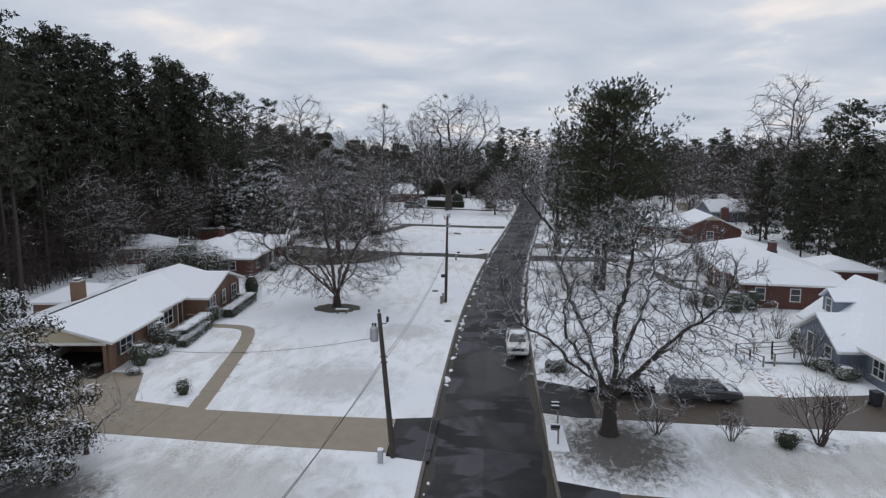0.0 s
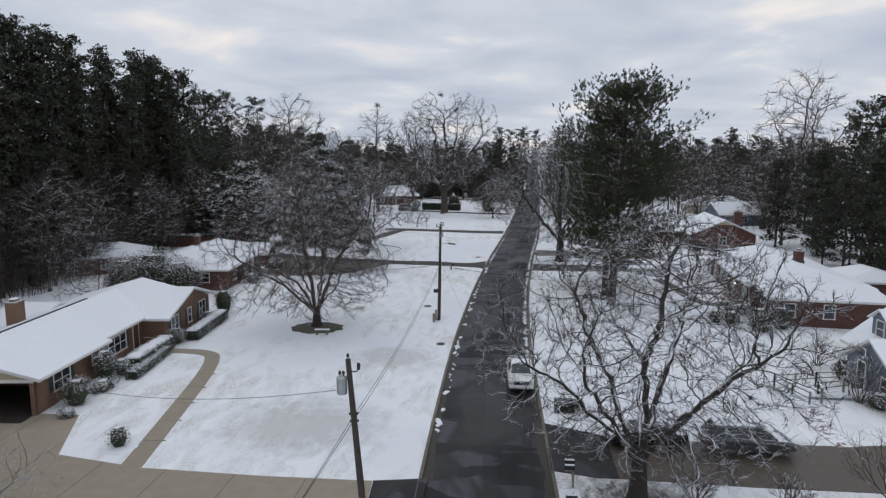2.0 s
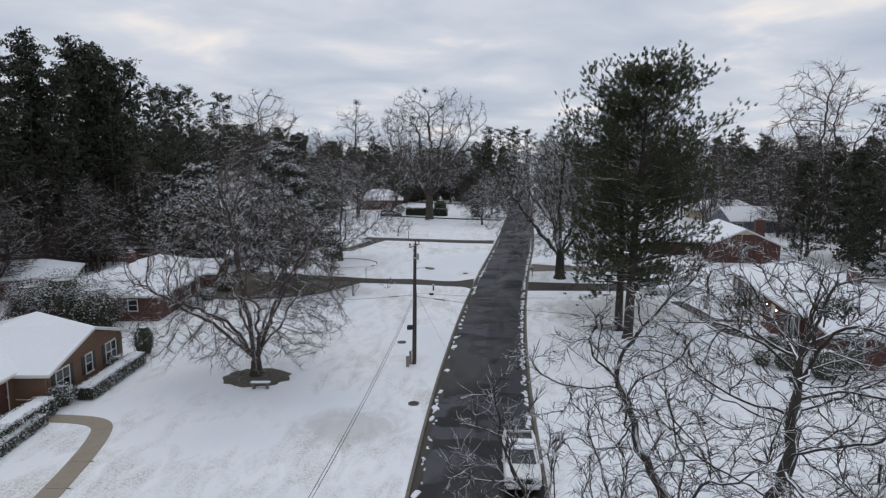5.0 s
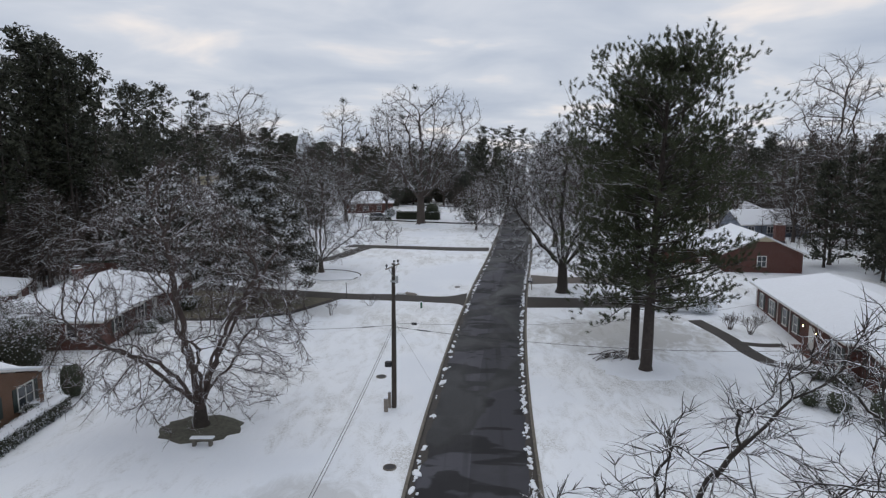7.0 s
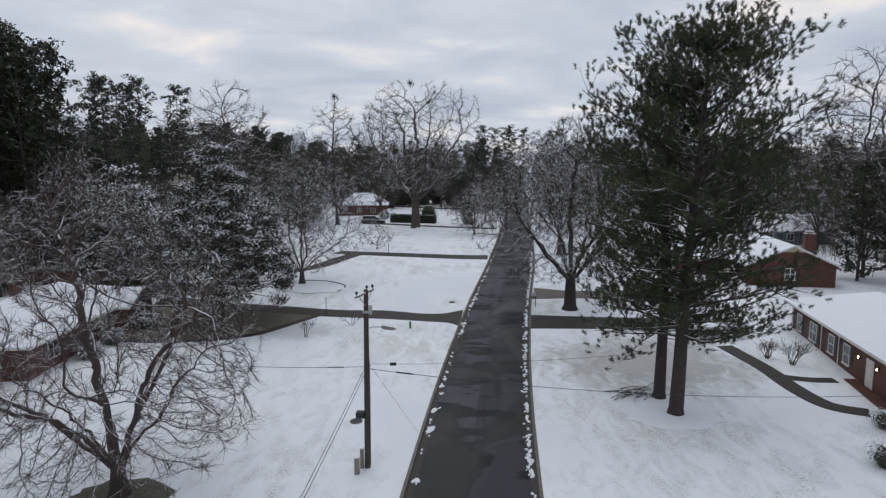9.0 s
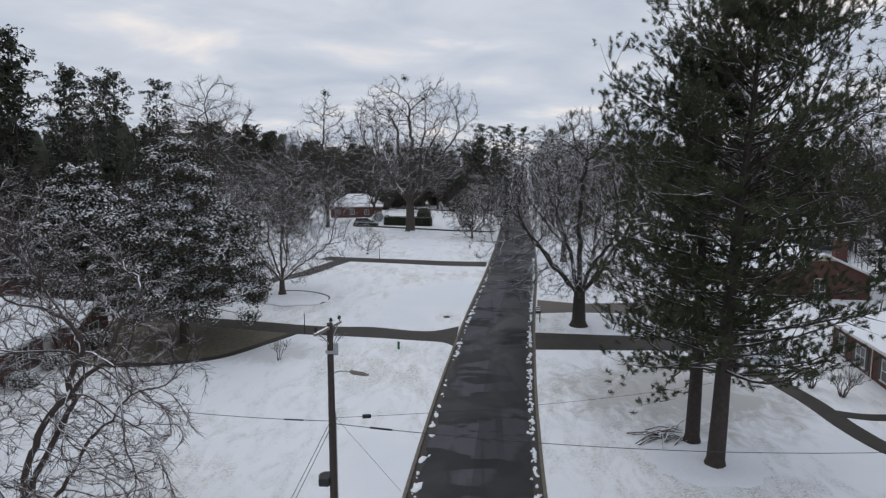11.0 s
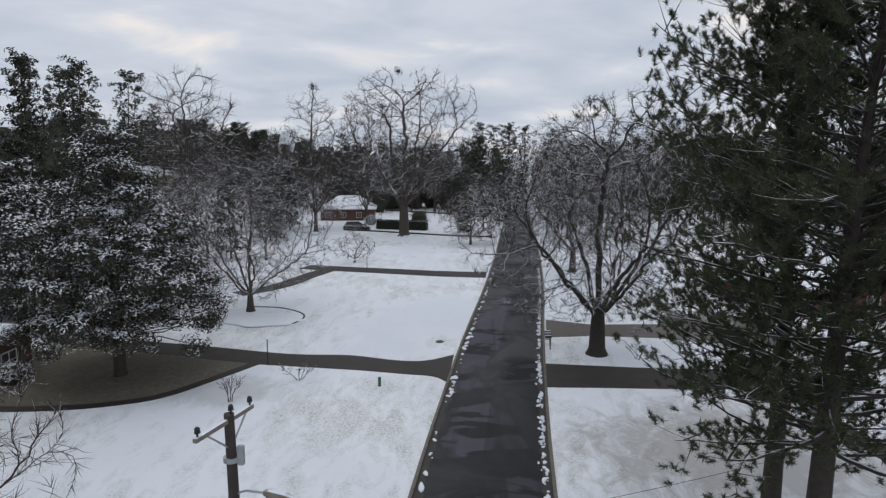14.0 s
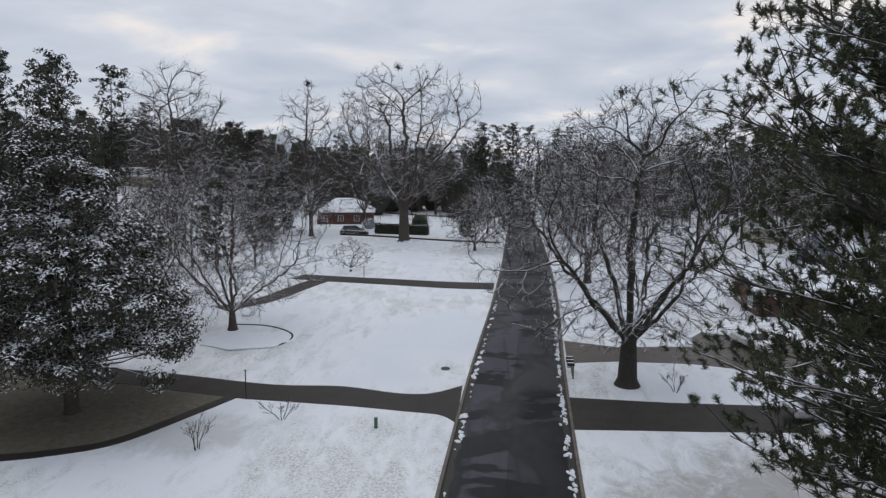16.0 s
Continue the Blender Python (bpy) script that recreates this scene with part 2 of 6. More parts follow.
M_BARK = plain("grey_brown_bark", (0.085, 0.068, 0.058), 0.9, vary=0.4, scale=5.0, snow=(0.52, 0.68, 1.1, 0.7), bumpy=0.5)
M_BARK_OAK = plain("dark_oak_bark", (0.048, 0.040, 0.034), 0.9, vary=0.4, scale=5.0, snow=(0.60, 0.76, 0.9, 0.7), bumpy=0.4)
M_BARK_RED = plain("reddish_twigs", (0.072, 0.052, 0.046), 0.9, vary=0.3, scale=3.0, snow=(0.70, 0.88, 1.1, 0.7))
M_TWIG = plain("bare_grey_twigs", (0.085, 0.068, 0.060), 0.9, vary=0.3, scale=3.0, snow=(0.56, 0.72, 1.1, 0.7))
M_TWIG_FAR = plain("far_bare_twigs", (0.075, 0.060, 0.052), 0.9, vary=0.3, scale=1.0, snow=(0.62, 0.85, 0.4, 0.6))
M_PINEBARK = plain("pine_bark", (0.055, 0.043, 0.037), 0.9, vary=0.45, scale=3.5, snow=(0.78, 0.95, 1.2, 0.8), bumpy=0.5)
M_BRUSH = plain("dark_brush", (0.060, 0.048, 0.041), 0.95, vary=0.35, scale=0.5)
M_NEEDLE = make_foliage("pine_needles", (0.028, 0.038, 0.021), (0.080, 0.090, 0.042), white=0.003)
M_NEEDLE_FAR = make_foliage("far_pine_needles", (0.020, 0.024, 0.017), (0.052, 0.056, 0.034), white=0.004)
M_MAGNOLIA = make_foliage("magnolia_leaves", (0.014, 0.017, 0.011), (0.050, 0.044, 0.027), snow=(0.62, 0.74, 0.9, 1.0), rough=0.35)
M_BUSH = make_foliage("evergreen_shrub_leaves", (0.018, 0.024, 0.014), (0.055, 0.055, 0.032), snow=(0.38, 0.70, 0.8, 0.6))
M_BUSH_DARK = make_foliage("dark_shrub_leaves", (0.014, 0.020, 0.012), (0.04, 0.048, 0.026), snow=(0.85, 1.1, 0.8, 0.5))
M_IVY = make_foliage("ivy_leaves", (0.012, 0.020, 0.010), (0.03, 0.042, 0.02))
M_WHITE_CAR = plain("white_car_paint", (0.72, 0.73, 0.74), 0.3, vary=0.03, coat=0.6)
M_GREY_CAR = plain("gunmetal_car_paint", (0.075, 0.078, 0.085), 0.3, 0.5, vary=0.05, coat=0.7, snow=(0.95, 1.0, 2.0, 0.6))
M_BLACK_CAR = plain("black_car_paint", (0.012, 0.012, 0.014), 0.25, vary=0.05, coat=0.8, snow=(0.93, 1.0, 2.0, 0.6))
M_SILVER_CAR = plain("silver_car_paint", (0.42, 0.43, 0.44), 0.3, 0.5, vary=0.05, coat=0.6, snow=(0.85, 0.95, 2.0, 0.4))
M_TYRE = plain("tyre_rubber", (0.02, 0.02, 0.02), 0.85, vary=0.2)
M_RIM = plain("alloy_rim", (0.4, 0.4, 0.41), 0.35, 0.8, vary=0.1)
M_BLACK = plain("black_plastic", (0.018, 0.018, 0.02), 0.55, vary=0.2)
M_LAMP = plain("clear_lamp_lens", (0.6, 0.62, 0.62), 0.15, vary=0.05)
M_RED_LAMP = plain("red_lamp_lens", (0.35, 0.02, 0.015), 0.2, vary=0.05)
M_GREEN_BOX = plain("green_cabinet", (0.03, 0.13, 0.07), 0.5, vary=0.15)
M_PATH_BRICK = plain("brick_path", (0.20, 0.085, 0.06), 0.8, vary=0.5, scale=4.0, snow=(0.93, 1.05, 3.0, 0.5))
M_BIN = plain("dark_bin_plastic", (0.02, 0.022, 0.03), 0.5, vary=0.1)


def make_glass():
    m, n, l, b = nodes_of("window_glass")
    b.inputs["Base Color"].default_value = (0.035, 0.042, 0.05, 1)
    b.inputs["Roughness"].default_value, b.inputs["Specular IOR Level"].default_value = 0.06, 0.7
    return m


M_GLASS = make_glass()


def make_glow():
    m, n, l, b = nodes_of("porch_lamp_glow")
    b.inputs["Emission Color"].default_value, b.inputs["Emission Strength"].default_value = (1.0, 0.72, 0.38, 1), 14.0
    return m


M_GLOW = make_glow()

# ---- building helpers ----
class Shape:
    """Collects corners and faces of one mesh."""

    def __init__(self):
        self.v, self.f, self.smooth = [], [], False

    def face(self, *pts):
        k = len(self.v)
        self.v.extend(tuple(p) for p in pts)
        self.f.append(tuple(range(k, k + len(pts))))
        return self

    def box(self, x0, x1, y0, y1, z0, z1, bevel=0.0):
        if bevel <= 0:
            k = len(self.v)
            self.v += [(x, y, z) for z in (z0, z1) for y in (y0, y1) for x in (x0, x1)]
            self.f += [tuple(k + i for i in q) for q in ((0, 2, 3, 1), (4, 5, 7, 6), (0, 1, 5, 4), (2, 6, 7, 3), (0, 4, 6, 2), (1, 3, 7, 5))]
            return self
        b = min(bevel, (x1 - x0) / 2.01, (y1 - y0) / 2.01, (z1 - z0) / 2.01)
        rings = []
        for z, s in ((z0, b), (z0 + b, 0), (z1 - b, 0), (z1, b)):
            c = b + s * 0.7
            rings.append([(x0 + c, y0 + s, z), (x1 - c, y0 + s, z), (x1 - s, y0 + c, z), (x1 - s, y1 - c, z), (x1 - c, y1 - s, z), (x0 + c, y1 - s, z), (x0 + s, y1 - c, z), (x0 + s, y0 + c, z)])
        return self.loft(rings, caps=True)

    def loft(self, rings, caps=False, closed=True):
        k, n = len(self.v), len(rings[0])
        for r in rings:
            self.v += [tuple(p) for p in r]
        for i in range(len(rings) - 1):
            for j in range(n if closed else n - 1):
                a, b = k + i * n + j, k + i * n + (j + 1) % n
                self.f.append((a, b, b + n, a + n))
        if caps:
            self.f.append(tuple(range(k + n - 1, k - 1, -1)))
            self.f.append(tuple(range(k + (len(rings) - 1) * n, k + len(rings) * n)))
        return self

    def tube(self, pts, radii, sides=6, caps=False):
        pts = [Vector(p) for p in pts]
        rings = []
        d = (pts[1] - pts[0]).normalized()
        a = d.orthogonal().normalized()
        for i, p in enumerate(pts):
            d = (pts[min(i + 1, len(pts) - 1)] - pts[max(i - 1, 0)]).normalized()
            a = (a - d * a.dot(d))
            a = a.normalized() if a.length > 1e-6 else d.orthogonal().normalized()
            b = d.cross(a)
            r = radii[i] if isinstance(radii, (list, tuple)) else radii
            rings.append([p + (a * math.cos(t) + b * math.sin(t)) * r for t in (2 * math.pi * j / sides for j in range(sides))])
        return self.loft(rings, caps)

    def cyl(self, x, y, z0, z1, r, sides=12, r2=None):
        return self.tube([(x, y, z0), (x, y, z1)], [r, r if r2 is None else r2], sides, True)

    def prism(self, outline, z0, z1):
        """A level outline drawn up from z0 to z1."""
        return self.loft([[(x, y, z0) for x, y in outline], [(x, y, z1) for x, y in outline]], True)

    def mesh(self, name, material):
        me = bpy.data.meshes.new(name)
        me.from_pydata(self.v, [], self.f)
        me.materials.append(material)
        if self.smooth:
            me.polygons.foreach_set("use_smooth", [True] * len(me.polygons))
        me.update()
        return me


def part(name, shape, material, parent=None, label=""):
    ob = new(name, shape.mesh(name, material))
    if parent is not None:
        ob.parent = parent
    return tagged(ob, label)


def thing(name, label, category, x, y, z=None, turn=0.0, group="", kind=""):
    """An Empty at the thing's base that its parts hang under."""
    ob = new(name)
    ob.empty_display_size = 0.3
    ob.matrix_world = pose(x, y, ground(x, y) if z is None else z, 0, 0, turn)
    return tagged(ob, label, category, group, kind)


# ---- the lie of the land ----
_ck = [(-900, -25), (-200, -6), (0, -0.1), (30, -0.25), (40, -0.55), (54, -0.6), (65, -0.58), (75, -0.3), (89, 0.3), (99, 1.0), (114, 2.2), (135, 4.35), (160, 6.2), (187, 7.8), (205, 8.9), (220, 9.8), (250, 11.6), (300, 14.6), (900, 50)]
_cy = np.arange(-900, 901, 1.0)
_cx = np.interp(_cy, *zip(*_ck))
_cx = np.convolve(np.pad(_cx, 8, "edge"), np.ones(17) / 17, "valid")


def centre(y):
    return float(np.interp(y, _cy, _cx))


def ground(x, y):
    s = min(1.0, max(0.0, (y - 75) / 75))
    z = 1.7 * s * s * (3 - 2 * s)
    far = max(0.0, math.hypot(x, y - 60) - 320)
    # higher land to the north-west
    a, b = min(1.0, max(0.0, (y - 150) / 100)), min(1.0, max(0.0, (-x - 45) / 60))
    return z + far * 0.012 + 9.0 * a * a * (3 - 2 * a) * b * b * (3 - 2 * b)


HALF = 3.55

# ---- ground, road and drives ----
def make_ground():
    ys = sorted(set([-900, -600, -400, -250, -150, -80, -40] + list(range(-20, 0, 10)) + [v * 1.5 for v in range(0, 147)] + [230, 245, 260, 280, 300, 330, 360, 400, 460, 540, 640, 760, 900]))
    side = [3.62, 3.75, 4.5, 5.5, 7, 9, 11, 13, 16, 19, 22, 26, 30, 35, 40, 46, 54, 64, 80, 110, 150, 220, 320, 450, 620, 900]
    offs = [-o for o in reversed(side)] + side
    s = Shape()
    n = len(offs) + 2
    for y in ys:
        c = centre(y)
        row = []
        for o in offs:
            x = c + o
            z = ground(x, y)
            if 4.6 < abs(o) < 200:
                z += 0.016 * (noise.noise(Vector((x * 0.11, y * 0.11, 0))) + 0.4 * noise.noise(Vector((x * 0.4, y * 0.4, 3)))) * min(1, (abs(o) - 4.5) / 3)
            row.append((x, y, z))
        k = len(side)
        low = ground(c, y) - 0.35
        row = row[:k] + [(c - 3.6, y, low), (c + 3.6, y, low)] + row[k:]
        s.v += row
    for i in range(len(ys) - 1):
        for j in range(n - 1):
            a = i * n + j
            s.f.append((a, a + 1, a + 1 + n, a + n))
    s.smooth = True
    tagged(part("ground", s, M_GROUND), "snow-covered lawns with grass showing through in places", "ground", kind="structure")


make_ground()
ROAD_YS = [-700, -300, -100, -40] + [v * 2.0 for v in range(-10, 115)] + [240, 260, 290, 330, 400, 500, 700]


def strip(o0, o1, z0, z1, thick=0.0, ys=ROAD_YS):
    """A band along the road between two offsets from its middle."""
    s = Shape()
    k = 4 if thick else 2
    for y in ys:
        c = centre(y)
        g = ground(c, y)
        row = [(c + o0, y, g + z0), (c + o1, y, g + z1)]
        if thick:
            row = [(c + o0, y, g + z0 - thick), *row, (c + o1, y, g + z1 - thick)]
        s.v += row
    for i in range(len(ys) - 1):
        for j in range(k - 1):
            a = i * k + j
            s.f.append((a, a + 1, a + 1 + k, a + k))
    return s


def make_road():
    for offs, mat, label in (([-HALF, -2.4, -1.2, -0.25], M_ROAD_W, "drying grey asphalt lane with damp bands"), ([-0.25, 1.2, 2.4, HALF], M_ROAD, "wet dark asphalt lane with repaired patches")):
        s = Shape()
        for y in ROAD_YS:
            c, g = centre(y), ground(centre(y), y)
            s.v += [(c + o + (0.06 * noise.noise(Vector((y * 0.4, 0, 7))) if o == -0.25 else 0), y, g - 0.10 - 0.004 * o * o) for o in offs]
        n = len(offs)
        for i in range(len(ROAD_YS) - 1):
            for j in range(n - 1):
                a = i * n + j
                s.f.append((a, a + 1, a + 1 + n, a + n))
        s.smooth = True
        tagged(part("road", s, mat), label, "road", kind="structure")
    for sgn, nm in ((-1, "west"), (1, "east")):
        k = strip(sgn * 3.50, sgn * 3.68, 0.03, 0.05, 0.25) if sgn > 0 else strip(-3.68, -3.50, 0.05, 0.03, 0.25)
        tagged(part("kerb", k, M_KERB), "old damp concrete kerb beside the street", "kerb", kind="structure")
    # leaf litter lying in the gutters, of uneven width
    for sgn in (-1, 1):
        g = Shape()
        ys = [v * 0.5 for v in range(0, 440)]
        for y in ys:
            c, z = centre(y), ground(centre(y), y)
            w = 0.30 + 0.42 * max(0, noise.noise(Vector((y * 0.35, sgn * 5, 0))) + 0.5 * noise.noise(Vector((y * 1.6, sgn * 5, 4))) + 0.35)
            a, b = sgn * 3.5, sgn * (3.5 - w)
            za = z - 0.10 - 0.004 * a * a + 0.05
            zb = z - 0.10 - 0.004 * b * b + 0.008
            g.v += [(c + a, y, za), (c + b, y, zb)]
        for i in range(len(ys) - 1):
            a = 2 * i
            g.f.append((a, a + 1, a + 3, a + 2))
        tagged(part("leaf_litter", g, M_GUTTER), "dark wet leaf litter lying along the gutter", "leaf litter", kind="stuff")


make_road()


def lump(s, x, y, z, r, h, rng, turn=0.0, stretch=1.0):
    """One rounded, uneven lump."""
    rings = []
    ca, sa = math.cos(turn), math.sin(turn)
    wob = [rng.uniform(0.75, 1.25) for _ in range(8)]
    for k, (rr, zz) in enumerate(((1.0, -0.03), (0.92, 0.45), (0.62, 0.85), (0.2, 1.0))):
        ring = []
        for j in range(8):
            t = 2 * math.pi * j / 8
            u, v = math.cos(t) * r * rr * wob[j] * stretch, math.sin(t) * r * rr * wob[j]
            ring.append((x + u * ca - v * sa, y + u * sa + v * ca, z + h * zz))
        rings.append(ring)
    s.loft(rings, True)


def gutter_snow():
    rng = random.Random(5)
    for sgn, count, near, far in ((-1, 210, 30, 150), (1, 560, 56, 150)):
        s = Shape()
        for _ in range(count):
            y = near + (far - near) * rng.random()
            if noise.noise(Vector((y * 0.5, sgn * 2, 1))) < -0.15 or (sgn < 0 and y < 52 and rng.random() < 0.75):
                continue
            c = centre(y)
            o = sgn * (3.28 - abs(rng.gauss(0, 0.14)))
            r = 0.05 + 0.19 * rng.random() ** 2 if sgn < 0 else rng.uniform(0.04, 0.13)
            lump(s, c + o, y, ground(c, y) - 0.12, r, rng.uniform(0.04, 0.09), rng, radians(90) + rng.gauss(0, 0.3), rng.uniform(0.9, 2.8))
        s.smooth = True
        tagged(part("gutter_snow", s, M_SNOW), "broken lumps of leftover snow along the gutter", "snow", kind="stuff")


gutter_snow()


def slab(name, outline, material, label, category, lift=0.03, kind="structure"):
    """A thin slab over the ground with a given outline, cut fine enough to follow it."""
    bm = bmesh.new()
    vs = [bm.verts.new((x, y, 0)) for x, y in outline]
    bm.faces.new(vs)
    ymin, ymax = min(y for _, y in outline), max(y for _, y in outline)
    xmin, xmax = min(x for x, _ in outline), max(x for x, _ in outline)
    for k in range(1, int((ymax - ymin) / 2.0) + 1):
        bmesh.ops.bisect_plane(bm, geom=bm.verts[:] + bm.edges[:] + bm.faces[:], plane_co=(0, ymin + 2.0 * k, 0), plane_no=(0, 1, 0))
    for k in range(1, int((xmax - xmin) / 2.0) + 1):
        bmesh.ops.bisect_plane(bm, geom=bm.verts[:] + bm.edges[:] + bm.faces[:], plane_co=(xmin + 2.0 * k, 0, 0), plane_no=(1, 0, 0))
    for v in bm.verts:
        v.co.z = ground(v.co.x, v.co.y) + lift
    top = bm.faces[:]
    ext = bmesh.ops.extrude_face_region(bm, geom=top)
    for e in ext["geom"]:
        if isinstance(e, bmesh.types.BMVert):
            e.co.z -= 0.25
    bmesh.ops.recalc_face_normals(bm, faces=bm.faces[:])
    me = bpy.data.meshes.new(name)
    bm.to_mesh(me)
    bm.free()
    me.materials.append(material)
    return tagged(new(name, me), label, category, kind=kind)


def curve_pts(pts, steps=6):
    """A smooth line through some points."""
    out = []
    p = [Vector((*q, 0)) for q in pts]
    for i in range(len(p) - 1):
        a, b, c, d = p[max(i - 1, 0)], p[i], p[i + 1], p[min(i + 2, len(p) - 1)]
        for k in range(steps):
            t = k / steps
            v = 0.5 * (2 * b + (c - a) * t + (2 * a - 5 * b + 4 * c - d) * t * t + (3 * b - a - 3 * c + d) * t ** 3)
            out.append((v.x, v.y))
    out.append((p[-1].x, p[-1].y))
    return out


def ribbon(pts, width, steps=6):
    """The outline of a band along a line."""
    c = curve_pts(pts, steps)
    left, right = [], []
    for i, (x, y) in enumerate(c):
        a, b = c[max(i - 1, 0)], c[min(i + 1, len(c) - 1)]
        dx, dy = b[0] - a[0], b[1] - a[1]
        n = math.hypot(dx, dy) or 1
        w = (width[0] + (width[1] - width[0]) * i / (len(c) - 1)) / 2 if isinstance(width, tuple) else width / 2
        left.append((x - dy / n * w, y + dx / n * w))
        right.append((x + dy / n * w, y - dx / n * w))
    return left + right[::-1]


# drive of the tan brick house, its black apron and the front walk
slab("driveway", [(-6.3, 34.8), (-6.6, 39.6), (-12.7, 39.6), (-19.7, 39.9), (-25.4, 41.0), (-28, 46.6), (-40, 46.2), (-40, 36.5), (-24, 35.7), (-14.7, 35.1)], M_CONC, "tan concrete driveway damp and cleared of snow", "driveway", 0.03)
slab("driveway_apron", [(-3.7, 33.9), (-3.7, 40.1), (-6.55, 39.6), (-6.25, 34.4)], M_APRON, "black asphalt driveway apron at the kerb", "driveway apron", 0.045)
slab("front_walk", ribbon([(-20.35, 39.9), (-21.6, 46.5), (-23.2, 54.5), (-24.4, 58.8), (-25.6, 60.5), (-28.0, 61.0), (-31.2, 60.9)], 1.25), M_CONC, "tan concrete front walk bending to the porch", "path", 0.036)
for x0, y0, x1, y1 in ((-10.2, 34.95, -10.2, 39.6), (-14.2, 35.1, -14.2, 39.65), (-18.2, 35.3, -18.2, 39.8), (-22.2, 35.6, -22.2, 40.3), (-26.2, 35.8, -26.2, 42.6), (-30.2, 36.0, -30.2, 46.5), (-34.2, 36.2, -34.2, 46.4), (-30.2, 41.2, -40.0, 41.2)):
    slab("joint", ribbon([(x0, y0), (x1, y1)], 0.05, 1), M_KERB, "dark joint between the concrete driveway slabs", "joint", 0.034)
for k, (x, y) in enumerate(((-21.6, 43.2), (-22.15, 46.2), (-22.75, 49.2), (-23.35, 52.2), (-24.0, 55.2))):
    slab("joint", ribbon([(x + 0.2, y - 0.02), (x + 1.45, y + 0.16)], 0.04, 1), M_KERB, "dark joint across the front walk", "joint", 0.04)
# drive on the east side with the parked cars
slab("driveway", [(6.5, 41.0), (13.5, 40.7), (24.4, 40.6), (34, 40.9), (34, 47.8), (28, 47.2), (21, 46.1), (12.4, 46.0), (6.6, 46.4)], M_DRIVE, "wet brown driveway with patches of trodden snow", "driveway", 0.03)
slab("driveway_apron", [(3.0, 41.6), (5.4, 41.0), (6.6, 41.0), (6.7, 46.3), (3.1, 47.9)], M_APRON, "black asphalt driveway apron at the kerb", "driveway apron", 0.045)
slab("driveway_apron", [(3.3, 26.0), (6.4, 26.6), (6.4, 31.5), (3.3, 32.4)], M_APRON, "dark wet asphalt drive edge at the kerb", "driveway apron", 0.045)
slab("driveway", [(6.3, 26.6), (20, 25.8), (40, 25.4), (40, 30.0), (20, 30.5), (6.3, 31.4)], M_DRIVE, "wet brown driveway cleared between snowy lawns", "driveway", 0.03)
# drives farther along
slab("driveway", curve_pts([(-2.2, 103.3), (-3.3, 104.5), (-5.5, 104.9), (-9.3, 105.5), (-14, 106.0), (-18.2, 106.5), (-26, 108.2), (-38, 110.5)], 4) + curve_pts([(-38, 114.5), (-29.8, 111.7), (-22.6, 110.3), (-15.7, 108.9), (-10.6, 108.9), (-6.6, 107.9), (-4.2, 108.0), (-2.0, 109.6)], 4), M_DRIVE_DARK, "dark wet driveway between snowy lawns", "driveway", 0.03)
slab("mulch_bed", curve_pts([(-18.2, 106.5), (-19.8, 103.6), (-22.0, 100.0), (-24.6, 98.5), (-27.6, 97.6), (-32, 97.2), (-38, 98.0)], 4) + [(-38, 110.4), (-30, 109.0), (-24, 107.7)], M_DIRT, "bare brown ground sheltered under the magnolia", "bare ground", 0.022)
slab("bed_edging", ribbon([(-17.6, 106.7), (-19.4, 103.5), (-21.8, 99.7), (-24.5, 98.1), (-27.6, 97.2), (-32, 96.8), (-38, 97.6)], 0.75), M_DRIVE_DARK, "dark curved edging strip round the bare bed", "edging", 0.06)
slab("driveway", ribbon([(1.0, 143.2), (-5, 143.6), (-12, 145.0), (-20.5, 146.6), (-25, 147.8)], (4.2, 3.4)), M_DRIVE_DARK, "dark wet driveway between snowy lawns", "driveway", 0.03)
slab("driveway", ribbon([(-20.8, 147.0), (-22.6, 141.0), (-24.6, 134.0), (-28.0, 129.5)], 2.6), M_DRIVE_DARK, "dark wet drive curving behind the bare trees", "driveway", 0.034)
slab("driveway", [(4.8, 102.9), (12.9, 103.1), (17.3, 103.3), (27, 103.6), (27, 107.0), (18.3, 107.3), (12, 107.4), (5.2, 107.9)], M_DRIVE_DARK, "dark wet driveway running back from the street", "driveway", 0.03)
slab("driveway", [(6.2, 114.9), (10.3, 115.6), (16, 115.4), (19.8, 114.3), (27, 113.2), (27, 123.4), (23.3, 122.9), (19.7, 124.1), (18.3, 122.4), (17.7, 119.8), (11, 119.2), (6.7, 120.7)], M_DRIVE, "wet brown driveway with a parked car", "driveway", 0.03)
slab("front_walk", ribbon([(22.2, 98.2), (23.3, 92.5), (23.6, 88.0), (24.4, 84.8), (26.5, 83.6)], 1.5), M_DRIVE_DARK, "dark wet front walk along the brick house", "path", 0.036)
slab("front_walk", ribbon([(23.8, 90.5), (25.6, 89.9), (27.6, 89.9)], 1.0), M_DRIVE_DARK, "dark wet branch of the front walk", "path", 0.04)
slab("brick_path", ribbon([(20.9, 46.0), (20.7, 48.5), (21.0, 50.6), (21.3, 52.2)], 1.25), M_PATH_BRICK, "worn red brick garden path dusted with snow", "path", 0.04)
slab("low_wall", ribbon([(3.2, 187.6), (-8, 190.5), (-22, 196.5), (-30, 199)], 0.7), M_DRIVE_DARK, "dark low garden wall across the far lawn", "wall", 0.25)
slab("low_wall", ribbon([(0, 247), (-14, 252), (-30, 262)], 1.6), M_DRIVE_DARK, "dark hedge-lined drive across the far field", "wall", 0.25)

